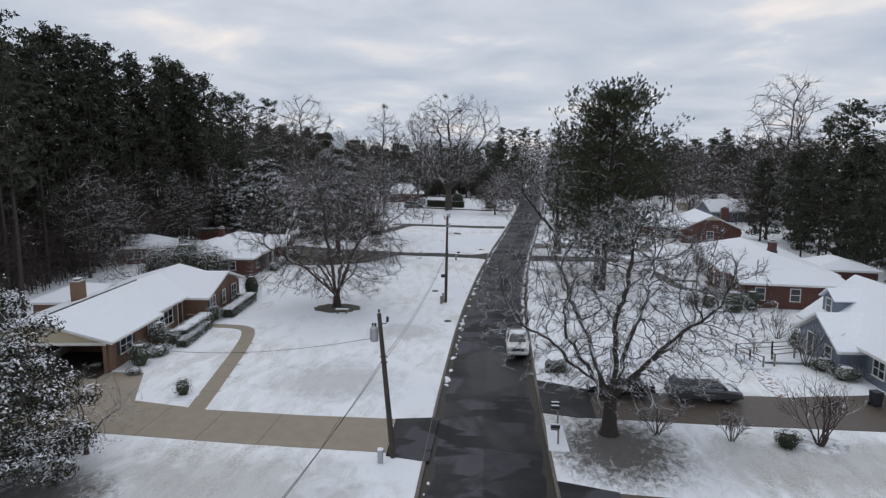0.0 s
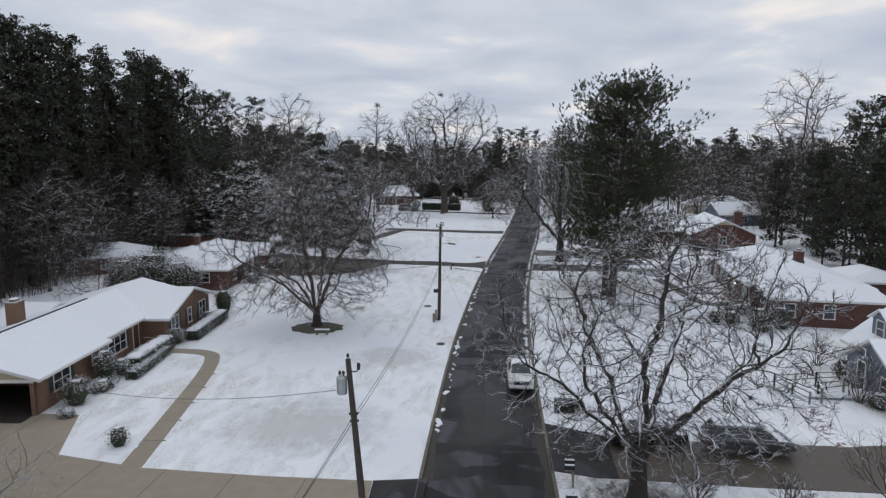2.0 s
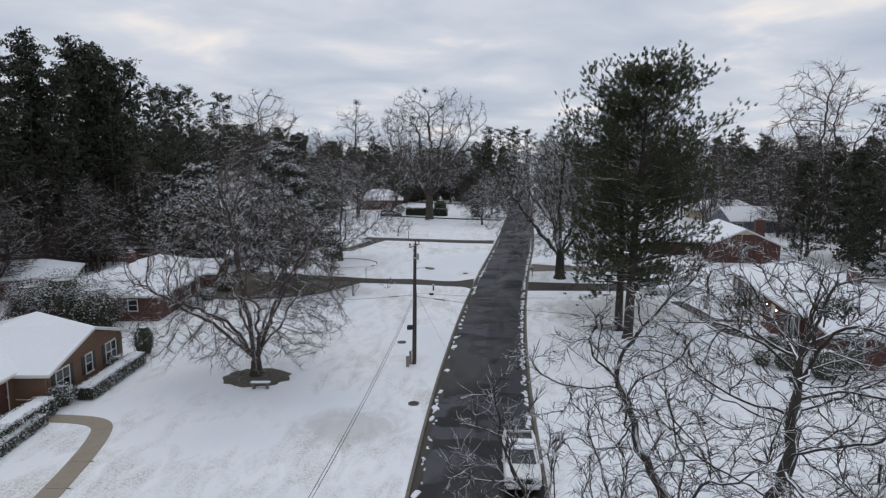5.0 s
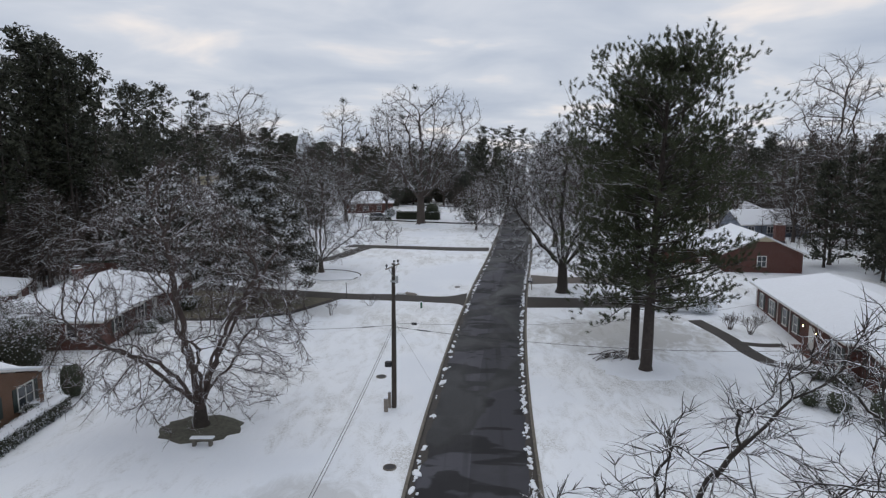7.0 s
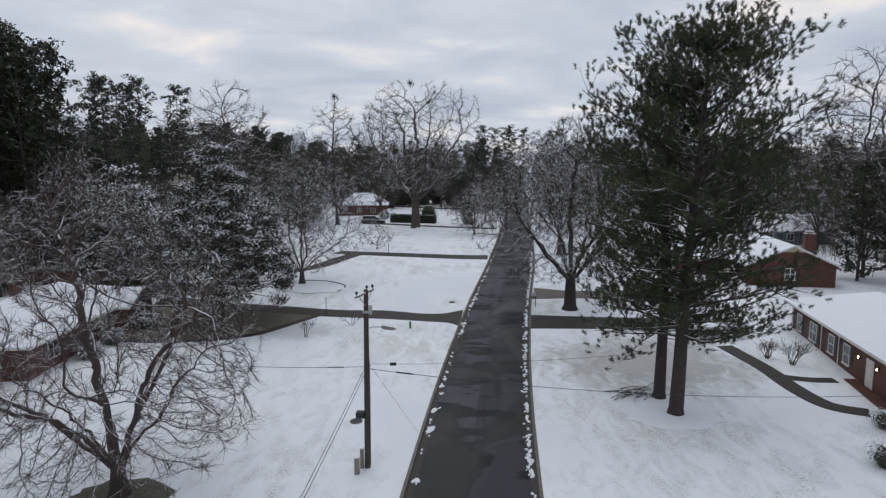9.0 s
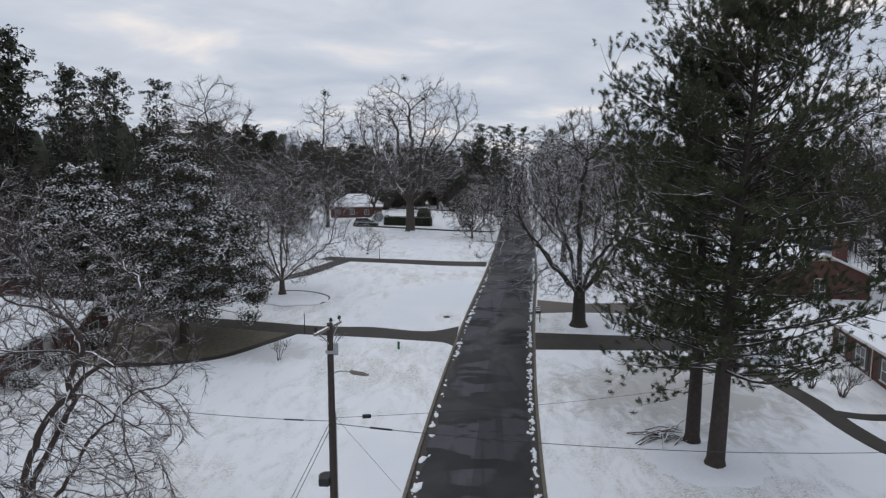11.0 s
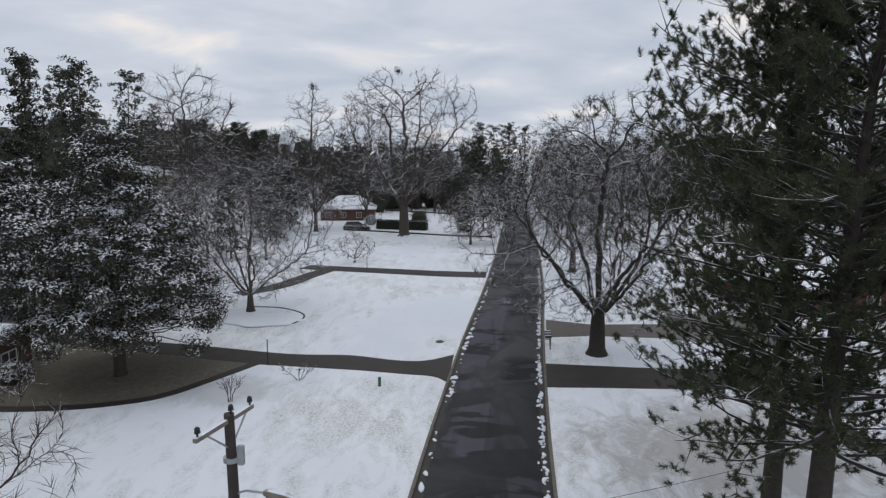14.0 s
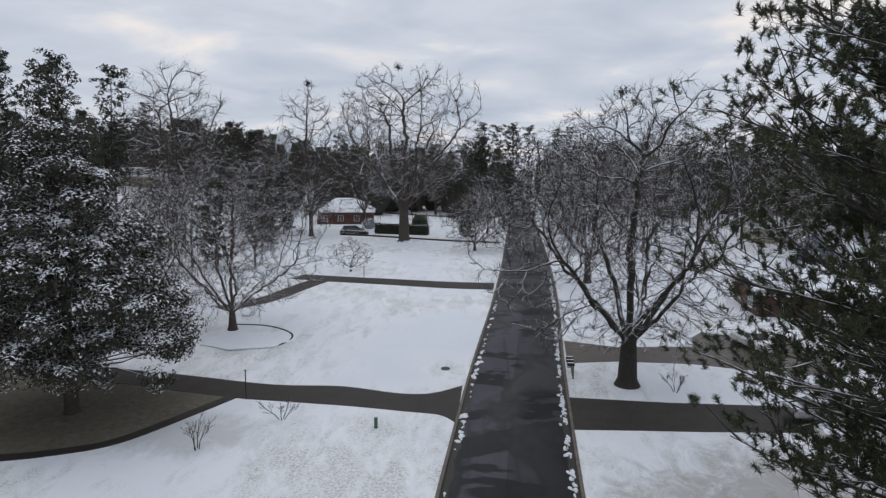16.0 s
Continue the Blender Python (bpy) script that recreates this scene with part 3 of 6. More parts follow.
# ---- trees ----
def grow(s, rng, p, d, length, r, level, top, spread, up, twig, stats):
    """One branch with its side branches, as tapered tubes."""
    n = max(2, min(7, int(length / (0.55 if level < 2 else 0.4)) + 1)) if level < 3 else (3 if level == 3 else 2)
    pts, radii = [p.copy()], [r]
    q, v = p.copy(), d.normalized()
    end = max(twig, r * (0.48 if level < top else 0.4))
    for i in range(n):
        v = (v + Vector((rng.gauss(0, 1), rng.gauss(0, 1), rng.gauss(0, 0.8))) * (0.17 + 0.035 * level) + Vector((0, 0, up))).normalized()
        if q.z < 3.2 and v.z < 0.35:
            v = (v + Vector((0, 0, 0.22))).normalized()
        q = q + v * (length / n)
        pts.append(q.copy())
        radii.append(r + (end - r) * (i + 1) / n)
    sides = 8 if r > 0.14 else 6 if r > 0.06 else 4 if r > 0.025 else 3
    s.tube(pts, radii, sides)
    stats[0] += n
    if level >= top:
        return
    kids = stats[1][level]
    for k in range(kids):
        t = 0.30 + 0.70 * (k + rng.random()) / kids if level else 0.55 + 0.45 * (k + rng.random() * 0.6) / kids
        f = min(0.999, t) * n
        i = int(f)
        base = pts[i].lerp(pts[i + 1], f - i)
        along = (pts[i + 1] - pts[i]).normalized()
        side = along.orthogonal().normalized()
        side.rotate(Matrix.Rotation(k * 2.4 + rng.uniform(-0.6, 0.6), 3, along))
        ang = spread * rng.uniform(0.7, 1.25)
        nd = along * math.cos(ang) + side * math.sin(ang)
        ln = length * rng.uniform(0.48, 0.78) * (1.12 - 0.42 * t)
        grow(s, rng, base, nd, ln, max(twig, radii[i] * (rng.uniform(0.52, 0.74) if level < 1 else rng.uniform(0.40, 0.60) if level < 3 else rng.uniform(0.34, 0.5))), level + 1, top, spread, up, twig, stats)
    # the leader goes on
    grow(s, rng, pts[-1], v, length * rng.uniform(0.45, 0.62), end, level + 1, top, spread, up, twig, stats)


DOME = ((0, 0.62), (0.2, 0.95), (0.45, 1.0), (0.7, 0.86), (0.9, 0.52), (1, 0.18))
CROWN = ((0, 0.5), (0.25, 0.9), (0.55, 1.0), (0.8, 0.9), (0.95, 0.62), (1, 0.35))
VASE = ((0, 0.30), (0.25, 0.66), (0.55, 0.95), (0.75, 1.0), (0.92, 0.7), (1, 0.3))


def bare_tree(name, label, x, y, height, limbs, trunk_r, fork, seed, wide, low=None, off=(0.0, 0.0), points=1500, step=0.42, shape=DOME, tip=0.008, twiglen=0.7, twigs=3, bark=None, twig=None, group="", far=False, steep=0.55):
    """A leafless tree: limbs arch from the fork, then shoots grow out to fill the crown's room."""
    rng = random.Random(seed)
    gen = np.random.default_rng(seed)
    low = fork * 0.9 if low is None else low
    t = thing(name, label, "tree", x, y, group=group)
    # the room that the crown fills
    u = gen.random(points) ** 0.9
    ang = gen.random(points) * 2 * np.pi
    rad = wide * np.interp(u, *zip(*shape)) * (1 - 0.75 * gen.random(points) ** 1.7) * (1 + 0.13 * np.sin(3 * ang + seed) + 0.08 * np.sin(5 * ang + 2 * seed + 4 * u))
    top = height * (0.93 + 0.07 * np.sin(2 * ang + seed))
    room = np.stack([off[0] * u ** 0.5 + rad * np.cos(ang), off[1] * u ** 0.5 + rad * np.sin(ang), low + (top - low) * u], 1)
    # main limbs
    pos, par, way = [np.array((0, 0, fork * 0.8)), np.array((0, 0, fork))], [-1, 0], [np.array((0, 0, 1.0))] * 2
    for k in range(limbs):
        a = 2 * math.pi * (k + rng.uniform(-0.3, 0.3)) / limbs + seed
        h = rng.uniform(0.28, 0.80) if k else 0.9
        r = wide * float(np.interp(h, *zip(*shape))) * (rng.uniform(0.62, 0.88) if k else 0.15)
        end = np.array((off[0] + math.cos(a) * r, off[1] + math.sin(a) * r, low + (height - low) * h * 0.82))
        foot = pos[1] + np.array((math.cos(a) * 0.1, math.sin(a) * 0.1, rng.uniform(-0.3, 0.25) * fork * 0.4))
        bend = foot + (end - foot) * np.array((1 - steep, 1 - steep, 0.58)) + np.array((rng.gauss(0, 0.3), rng.gauss(0, 0.3), 0))
        n = max(4, int(np.linalg.norm(end - foot) / step))
        last, wob = 1, np.zeros(3)
        for i in range(1, n + 1):
            f = i / n
            wob = wob * 0.86 + gen.normal(0, 0.24 * step, 3)
            p = foot * (1 - f) ** 2 + 2 * bend * f * (1 - f) + end * f * f + wob * min(1, f * 3)
            way.append((p - pos[last]) / (np.linalg.norm(p - pos[last]) + 1e-9))
            pos.append(p); par.append(last)
            last = len(pos) - 1
    # shoots grow towards the free room
    near = np.full(points, 1e9); which = np.zeros(points, int)
    fresh, kids = 0, [0] * len(pos)
    for _ in range(70):
        block = np.array(pos[fresh:])
        d = np.linalg.norm(room[:, None, :] - block[None], axis=2)
        j = d.argmin(1); dm = d[np.arange(len(room)), j]
        closer = dm < near
        near = np.where(closer, dm, near); which = np.where(closer, j + fresh, which)
        fresh = len(pos)
        keep = near > step * 1.25
        room, near, which = room[keep], near[keep], which[keep]
        if not len(room):
            break
        pull = room - np.array(pos)[which]
        pull /= np.linalg.norm(pull, axis=1)[:, None]
        total = np.zeros((fresh, 3)); np.add.at(total, which, pull)
        for i in np.unique(which):
            if kids[i] > 2:
                continue
            v = total[i] / (np.linalg.norm(total[i]) + 1e-9) + way[i] * 0.7 + gen.normal(0, 0.28, 3) + np.array((0, 0, 0.05))
            v /= np.linalg.norm(v)
            pos.append(pos[i] + v * step); par.append(int(i)); way.append(v); kids.append(0)
            kids[i] += 1
        if len(pos) == fresh:
            break
    n = len(pos)
    child = [[] for _ in range(n)]
    for i in range(1, n):
        child[par[i]].append(i)
    tips = [0] * n
    for i in range(n - 1, -1, -1):
        tips[i] = max(1, tips[i])
        if par[i] >= 0:
            tips[par[i]] += tips[i]
    e = math.log(max(2, tips[0])) / math.log(trunk_r * 0.85 / tip)
    rr = [tip * c ** (1 / e) for c in tips]
    trunk, crown = Shape(), Shape()
    trunk.tube([(0, 0, -0.25), (0, 0, 0.1), (0, 0, 0.5), (0, 0, fork * 0.6), (0, 0, fork * 0.86)], [trunk_r * 1.75, trunk_r * 1.4, trunk_r * 1.08, trunk_r * 0.95, trunk_r * 0.88], 7 if far else 12)
    todo = [(0, None)]
    while todo:
        i, start = todo.pop()
        line, radii = ([pos[start]], [min(rr[i] * 1.15, rr[start])]) if start is not None else ([], [])
        while True:
            line.append(pos[i]); radii.append(rr[i])
            if not child[i]:
                break
            order = sorted(child[i], key=lambda c: -tips[c])
            todo += [(c, i) for c in order[1:]]
            i = order[0]
        if len(line) > 1:
            radii[-1] *= 0.5
            big = max(radii)
            crown.tube(line, radii, 3 if far and big < 0.12 or big < 0.03 else 4 if big < 0.06 else 6 if big < 0.15 else 8)
    # fine twigs
    for i in range(2, n):
        if tips[i] > 5:
            continue
        for _ in range(twigs + (1 if not child[i] else 0)):
            p = Vector(pos[i]).lerp(Vector(pos[par[i]]), rng.random())
            v = (Vector(way[i]) * 0.9 + Vector((rng.gauss(0, 0.55), rng.gauss(0, 0.55), rng.gauss(0.08, 0.45)))).normalized()
            ln = twiglen * rng.uniform(0.4, 1.2)
            m = p + v * ln * 0.5
            q = m + (v + Vector((rng.gauss(0, 0.3), rng.gauss(0, 0.3), rng.gauss(0.1, 0.3)))) * ln * 0.5
            w = v.orthogonal().normalized()
            w.rotate(Matrix.Rotation(rng.uniform(0, 6.28), 3, v))
            w *= tip * 0.9
            if far:
                crown.face(p + w, q, p - w)
            else:
                k = len(crown.v)
                w2 = v.cross(w)
                crown.v += [tuple(p + w), tuple(p - w * 0.5 + w2), tuple(p - w * 0.5 - w2), tuple(m + w * 0.7), tuple(m - w * 0.4 + w2 * 0.6), tuple(m - w * 0.4 - w2 * 0.6), tuple(q)]
                crown.f += [(k, k + 1, k + 4, k + 3), (k + 1, k + 2, k + 5, k + 4), (k + 2, k, k + 3, k + 5), (k + 3, k + 4, k + 6), (k + 4, k + 5, k + 6), (k + 5, k + 3, k + 6)]
    trunk.smooth = crown.smooth = True
    part("trunk", trunk, bark or M_BARK, t)
    part("crown", crown, twig or M_TWIG, t, "bare branching limbs and twigs with snow on top")
    return t


def puff(s, rng, p, axis, n, length, width, spread):
    """Needles set all round a short shoot, swept towards its end."""
    for _ in range(n):
        f = rng.random()
        d = Vector((rng.gauss(0, 1), rng.gauss(0, 1), rng.gauss(0.1, 0.8))).normalized() + axis * (0.25 + 0.7 * f)
        d.normalize()
        o = p + axis * spread * f
        w = d.orthogonal().normalized()
        w.rotate(Matrix.Rotation(rng.uniform(0, 6.28), 3, d))
        s.face(o + w * width, o + d * length * rng.uniform(0.6, 1.15), o - w * width)


def cloud(s, rng, c, rx, rz, n, size):
    """A rounded pad of far foliage made of small uneven blades."""
    for _ in range(n):
        d = Vector((rng.gauss(0, 1), rng.gauss(0, 1), rng.gauss(0.2, 1))).normalized() * rng.random() ** 0.4
        o = c + Vector((d.x * rx, d.y * rx, d.z * rz))
        a = Vector((rng.gauss(0, 1), rng.gauss(0, 1), rng.gauss(0, 0.8))).normalized()
        b = a.orthogonal().normalized()
        b.rotate(Matrix.Rotation(rng.uniform(0, 6.28), 3, a))
        k = size * rng.uniform(0.6, 1.3)
        s.face(o - a * k * 0.5, o + b * k * 0.42, o + a * k * 0.6)


def pine(name, label, x, y, height, crown_from, radius, trunk_r, seed, boughs=120, shoots=7, puffs=3, needles=50, nl=0.27, nw=0.016, far=False, group="", lean=(0, 0), profile=((0, 0.7), (0.3, 1.0), (0.6, 0.85), (0.85, 0.55), (1, 0.22)), pad=0.95, blade=0.55, fill=24):
    """A pine: a tall stem, crooked boughs, and pads of needles towards their ends."""
    rng = random.Random(seed)
    t = thing(name, label, "pine tree", x, y, group=group)
    trunk, crown = Shape(), Shape()

    def axis(z):
        return Vector((lean[0] * z + 0.25 * math.sin(z * 0.25 + seed) * z / height, lean[1] * z + 0.25 * math.cos(z * 0.2 + seed) * z / height, z))

    zs = [-0.25, 0.4] + [height * 0.97 * k / 9 for k in range(1, 10)]
    trunk.tube([axis(z) for z in zs], [trunk_r * (1.35 if z < 0 else 1) * (1 - 0.86 * max(0, z) / height) for z in zs], 6 if far else 10)
    for w in range(boughs):
        u = (w + rng.random()) / boughs
        z = crown_from + (height - crown_from) * u
        a = w * 2.4 + rng.uniform(-0.5, 0.5)
        ln = max(0.5, radius * float(np.interp(u, *zip(*profile))) * rng.choice((0.45, 0.65, 0.8, 0.9, 1.0)))
        d = Vector((math.cos(a), math.sin(a), rng.uniform(-0.28, 0.12) + 0.75 * u)).normalized()
        pts = [axis(min(z, height * 0.96))]
        steps = 3 if far else 6
        for i in range(steps):
            d = (d + Vector((rng.gauss(0, 0.16), rng.gauss(0, 0.16), rng.gauss(0.07, 0.1)))).normalized()
            pts.append(pts[-1] + d * ln / steps)
        lr = max(0.025, trunk_r * 0.27 * (1 - 0.6 * u) * ln / radius)
        trunk.tube(pts, [lr * (1 - 0.8 * i / steps) for i in range(steps + 1)], 3 if far else 5)
        if far:
            for c in range(2):
                m = pts[-1].lerp(pts[-2], 0.2 + 1.0 * c) + Vector((rng.gauss(0, 0.4), rng.gauss(0, 0.4), 0.15))
                cloud(crown, rng, m, pad * rng.uniform(0.75, 1.25), pad * rng.uniform(0.4, 0.6), fill, blade)
            continue
        for c in range(shoots):
            f = (0.35 + 0.65 * (c + rng.random()) / shoots) * steps
            i = min(steps - 1, int(f))
            o = pts[i].lerp(pts[i + 1], min(1, f - i))
            along = (pts[i + 1] - pts[i]).normalized()
            v = (along * 0.7 + Vector((rng.gauss(0, 0.7), rng.gauss(0, 0.7), rng.gauss(0.25, 0.35)))).normalized()
            sl = ln * rng.uniform(0.10, 0.26) + 0.15
            e = o + v * sl
            trunk.tube([o, o.lerp(e, 0.5) + Vector((0, 0, -0.04)), e], [lr * 0.35 + 0.006, 0.014, 0.008], 3)
            for k in range(puffs):
                b = o.lerp(e, 1 - 0.5 * k / puffs) + Vector((rng.gauss(0, 0.26), rng.gauss(0, 0.26), rng.gauss(0.04, 0.15))) * (0.35 + min(1.2, sl))
                ax = (v + Vector((rng.gauss(0, 0.5), rng.gauss(0, 0.5), rng.gauss(0.7, 0.3)))).normalized()
                puff(crown, rng, b, ax, needles, nl, nw, 0.3)
    if far:
        # coarse blades added inside the crown to block light through it
        for k in range(10):
            z = crown_from + (height - crown_from) * (k + 0.5) / 11
            cloud(crown, rng, axis(z), radius * 0.45, (height - crown_from) * 0.06, 6, 1.5)
        cloud(crown, rng, axis(height * 0.97), pad * 0.9, pad * 0.8, fill * 2, blade)
    trunk.smooth = True
    part("trunk", trunk, M_PINEBARK, t)
    part("crown", crown, M_NEEDLE_FAR if far else M_NEEDLE, t, "dark green needle clumps")
    return t


def leafy(s, rng, c, rx, ry, rz, n, size, shell=0.35, bottom=-1.0, lumps=9, firm=0.75):
    """Leaves through an uneven, lumpy volume, thickest near its skin."""
    bumps = [(Vector((rng.gauss(0, 1), rng.gauss(0, 1), rng.gauss(0, 1))).normalized(), rng.uniform(-0.30, 0.22)) for _ in range(lumps * 4)]
    made = 0
    while made < n:
        d = Vector((rng.gauss(0, 1), rng.gauss(0, 1), rng.gauss(0, 1))).normalized()
        if d.z < bottom:
            continue
        k = 1.0
        for b, h in bumps:
            k += h * max(0, d.dot(b) - 0.80) * 4.5
        rad = k * (1 - shell * rng.random() ** 1.6) * rng.uniform(0.94, 1.06)
        p = c + Vector((d.x * rx, d.y * ry, d.z * rz)) * rad
        nrm = (d * firm + Vector((rng.gauss(0, 0.4), rng.gauss(0, 0.4), rng.gauss(0.3, 0.4)))).normalized()
        a = nrm.orthogonal().normalized()
        a.rotate(Matrix.Rotation(rng.uniform(0, 6.28), 3, nrm))
        b2 = nrm.cross(a)
        l, w = size * rng.uniform(0.7, 1.3), size * rng.uniform(0.28, 0.45)
        s.face(p - a * l * 0.5, p + b2 * w * 0.5 - a * l * 0.05, p + a * l * 0.5, p - b2 * w * 0.5 - a * l * 0.05)
        made += 1
    return s


def magnolia(label, x, y, height, radius, seed, leaves, size=0.34, skirt=1.2, group="magnolias"):
    rng = random.Random(seed)
    t = thing("magnolia_tree", label, "magnolia tree", x, y, group=group)
    trunk, crown = Shape(), Shape()
    trunk.tube([(0, 0, -0.25), (0, 0, 0.3), (0.05, 0, height * 0.5), (0, 0.05, height * 0.93)], [0.62, 0.45, 0.3, 0.05], 10)
    levels = 13
    for k in range(levels):
        u = k / (levels - 1)
        z = skirt + 0.9 + (height - skirt - 1.8) * u
        rr = radius * (1.0 - 0.80 * u ** 1.5) * (0.86 + 0.14 * min(1, u * 4))
        m = max(5, int(19 * (1 - u * 0.62)))
        for j in range(m):
            a = 2 * math.pi * (j + rng.uniform(-0.35, 0.35)) / m + k * 1.3
            q = rr * rng.uniform(0.50, 0.98)
            c = Vector((math.cos(a) * q, math.sin(a) * q, z + rng.uniform(-1.1, 1.1)))
            trunk.tube([(0, 0, max(0.8, z - 0.9)), (c.x * 0.55, c.y * 0.55, z - 0.5), tuple(c)], [0.09, 0.055, 0.02], 4)
            size_b = radius * rng.uniform(0.11, 0.18)
            leafy(crown, rng, c, size_b, size_b, size_b * 0.8, leaves // (levels * 15), size, 0.5, lumps=3, firm=1.5)
    leafy(crown, rng, Vector((0, 0, skirt + (height - skirt) * 0.42)), radius * 0.66, radius * 0.66, (height - skirt) * 0.40, leaves // 5, size * 1.15, 0.25)
    trunk.smooth = True
    part("trunk", trunk, M_BARK, t)
    part("crown", crown, M_MAGNOLIA, t, "glossy dark leaves dusted with snow")
    return t


def shrub(label, x, y, rx, ry, h, seed, n=900, size=0.13, material=None, group="", name="shrub", turn=0.0, category="shrub"):
    """A clipped or loose bush of leaves on short stems."""
    rng = random.Random(seed)
    t = thing(name, label, category, x, y, turn=turn, group=group)
    stems, crown = Shape(), Shape()
    for k in range(5):
        a = 2 * math.pi * k / 5
        stems.tube([(0, 0, -0.1), (math.cos(a) * rx * 0.25, math.sin(a) * ry * 0.25, h * 0.4), (math.cos(a) * rx * 0.55, math.sin(a) * ry * 0.55, h * 0.75)], [0.05, 0.035, 0.015], 4)
    leafy(crown, rng, Vector((0, 0, h * 0.48)), rx, ry, h * 0.52, n, size, 0.45, lumps=6)
    # an inner body that keeps daylight from showing through
    core = [[(math.cos(2 * math.pi * j / 9) * rx * k * 0.6, math.sin(2 * math.pi * j / 9) * ry * k * 0.6, h * z) for j in range(9)] for k, z in ((0.6, 0.02), (1.0, 0.3), (0.95, 0.6), (0.5, 0.83))]
    stems.loft(core, True)
    part("stem", stems, M_BUSH_DARK, t)
    part("foliage", crown, material or M_BUSH, t)
    return t


def twig_bush(label, x, y, h, r, seed, stems=9, group="", mat=None, top=3, name="bare_shrub", twig=0.008):
    """A leafless shrub of many thin stems from the ground."""
    rng = random.Random(seed)
    t = thing(name, label, "bare shrub", x, y, group=group)
    s = Shape()
    stats = [0, (3, 3, 2, 2)]
    for k in range(stems):
        a = 2 * math.pi * k / stems + rng.uniform(-0.3, 0.3)
        out = rng.uniform(0.15, 0.55)
        d = Vector((math.cos(a) * math.sin(out), math.sin(a) * math.sin(out), math.cos(out)))
        grow(s, rng, Vector((math.cos(a) * 0.12, math.sin(a) * 0.12, -0.05)), d, h * 0.55 * rng.uniform(0.8, 1.15), 0.035 * max(1, h / 3), 0, top, 0.5, 0.05, twig, stats)
    part("branch", s, mat or M_TWIG, t)
    return t

# hero trees along the street
bare_tree("bare_oak", "broad leafless oak forking low with snow-dusted limbs", 7.05, 38.7, 14.7, 8, 0.44, 2.2, 11, 8.0, low=2.4, off=(1.2, 2.0), points=2700, step=0.36, tip=0.013, twiglen=0.65, twigs=4, shape=CROWN, steep=0.58, bark=M_BARK_OAK, twig=M_BARK_OAK, group="bare street trees")
bare_tree("bare_maple", "leafless maple with reddish twigs in a mulch circle", -18.5, 70.2, 17.6, 10, 0.44, 1.5, 4, 8.8, low=1.7, off=(-1.2, 0), points=2600, step=0.42, tip=0.014, twiglen=0.8, twigs=4, bark=M_BARK_OAK, twig=M_BARK_RED, steep=0.66, group="bare yard trees")
bare_tree("bare_oak", "tall leafless oak with a forked trunk beside the driveway", 9.9, 110.6, 21.5, 8, 0.64, 3.4, 23, 10.2, low=3.0, off=(0.3, 0), points=2400, step=0.5, tip=0.016, twiglen=0.9, twigs=4, shape=CROWN, steep=0.45, bark=M_BARK_OAK, twig=M_BARK_OAK, group="bare street trees")
bare_tree("bare_tree", "leafless multi-limbed yard tree with pale grey branches", -23.8, 122.2, 16.0, 9, 0.34, 1.6, 31, 8.4, low=1.8, points=1700, step=0.45, tip=0.014, twiglen=0.9, twigs=4, shape=CROWN, steep=0.45, group="bare yard trees")
bare_tree("bare_oak", "huge leafless oak with clumps of mistletoe on the far lawn", -15.5, 188.0, 34, 9, 1.0, 6.0, 8, 14.0, low=8.0, points=1900, step=0.85, tip=0.03, twiglen=1.6, twigs=3, shape=CROWN, steep=0.45, group="bare far trees")
bare_tree("bare_tree", "leafless tree leaning over the far street", 13.0, 146.5, 19, 8, 0.44, 3.0, 14, 9.6, off=(-1.5, 0), points=1300, step=0.6, tip=0.020, twiglen=1.1, twigs=4, shape=CROWN, steep=0.45, group="bare street trees")
bare_tree("bare_tree", "leafless tree overhanging the far kerb", -1.6, 176.0, 12, 7, 0.24, 1.2, 16, 6.4, low=0.8, off=(2.0, 0), points=900, step=0.5, tip=0.022, twiglen=1.0, twigs=4, steep=0.4, group="bare street trees")
bare_tree("bare_tree", "leafless tree arching over the end of the street", 18.0, 186.0, 20, 8, 0.45, 2.6, 18, 9.5, low=2.4, off=(-2.0, 0), points=1100, step=0.7, tip=0.026, twiglen=1.2, twigs=4, shape=CROWN, steep=0.4, group="bare street trees")
bare_tree("bare_tree", "small spreading bare tree at the drive corner", -18.8, 152.5, 5.0, 6, 0.13, 0.6, 17, 3.6, points=420, step=0.35, tip=0.014, twiglen=0.5, twigs=3, steep=0.4, group="bare yard trees")
pine("pine_tree", "tall loblolly pine with a dense dark green crown", 13.3, 82.8, 24.2, 5.2, 9.3, 0.50, 3, boughs=155, shoots=10, puffs=4, needles=64, nl=0.24, nw=0.014, lean=(0.035, 0), profile=((0, 0.8), (0.2, 0.95), (0.5, 1.0), (0.75, 0.92), (0.92, 0.5), (1, 0.22)), group="roadside pines")
pine("pine_tree", "second loblolly pine trunk with lower drooping boughs", 13.0, 85.8, 21.5, 4.4, 8.4, 0.44, 7, boughs=95, shoots=9, puffs=4, needles=64, nl=0.24, nw=0.014, group="roadside pines", profile=((0, 0.8), (0.25, 1.0), (0.6, 0.9), (0.85, 0.6), (1, 0.25)))
magnolia("large snow-dusted magnolia skirted to the ground", -27.0, 103.4, 17.8, 8.6, 5, 80000, 0.27, skirt=3.0)
magnolia("snow-dusted magnolia behind the brick house", -44.0, 116.0, 16.0, 7.0, 9, 30000, 0.38)
magnolia("snow-dusted magnolia near the back fence", -52.0, 124.0, 13.0, 6.5, 15, 18000, 0.42)
magnolia("snow-covered holly beside the tan brick house carport", -27.2, 28.8, 12.0, 6.8, 19, 46000, 0.24, skirt=0.3, group="")


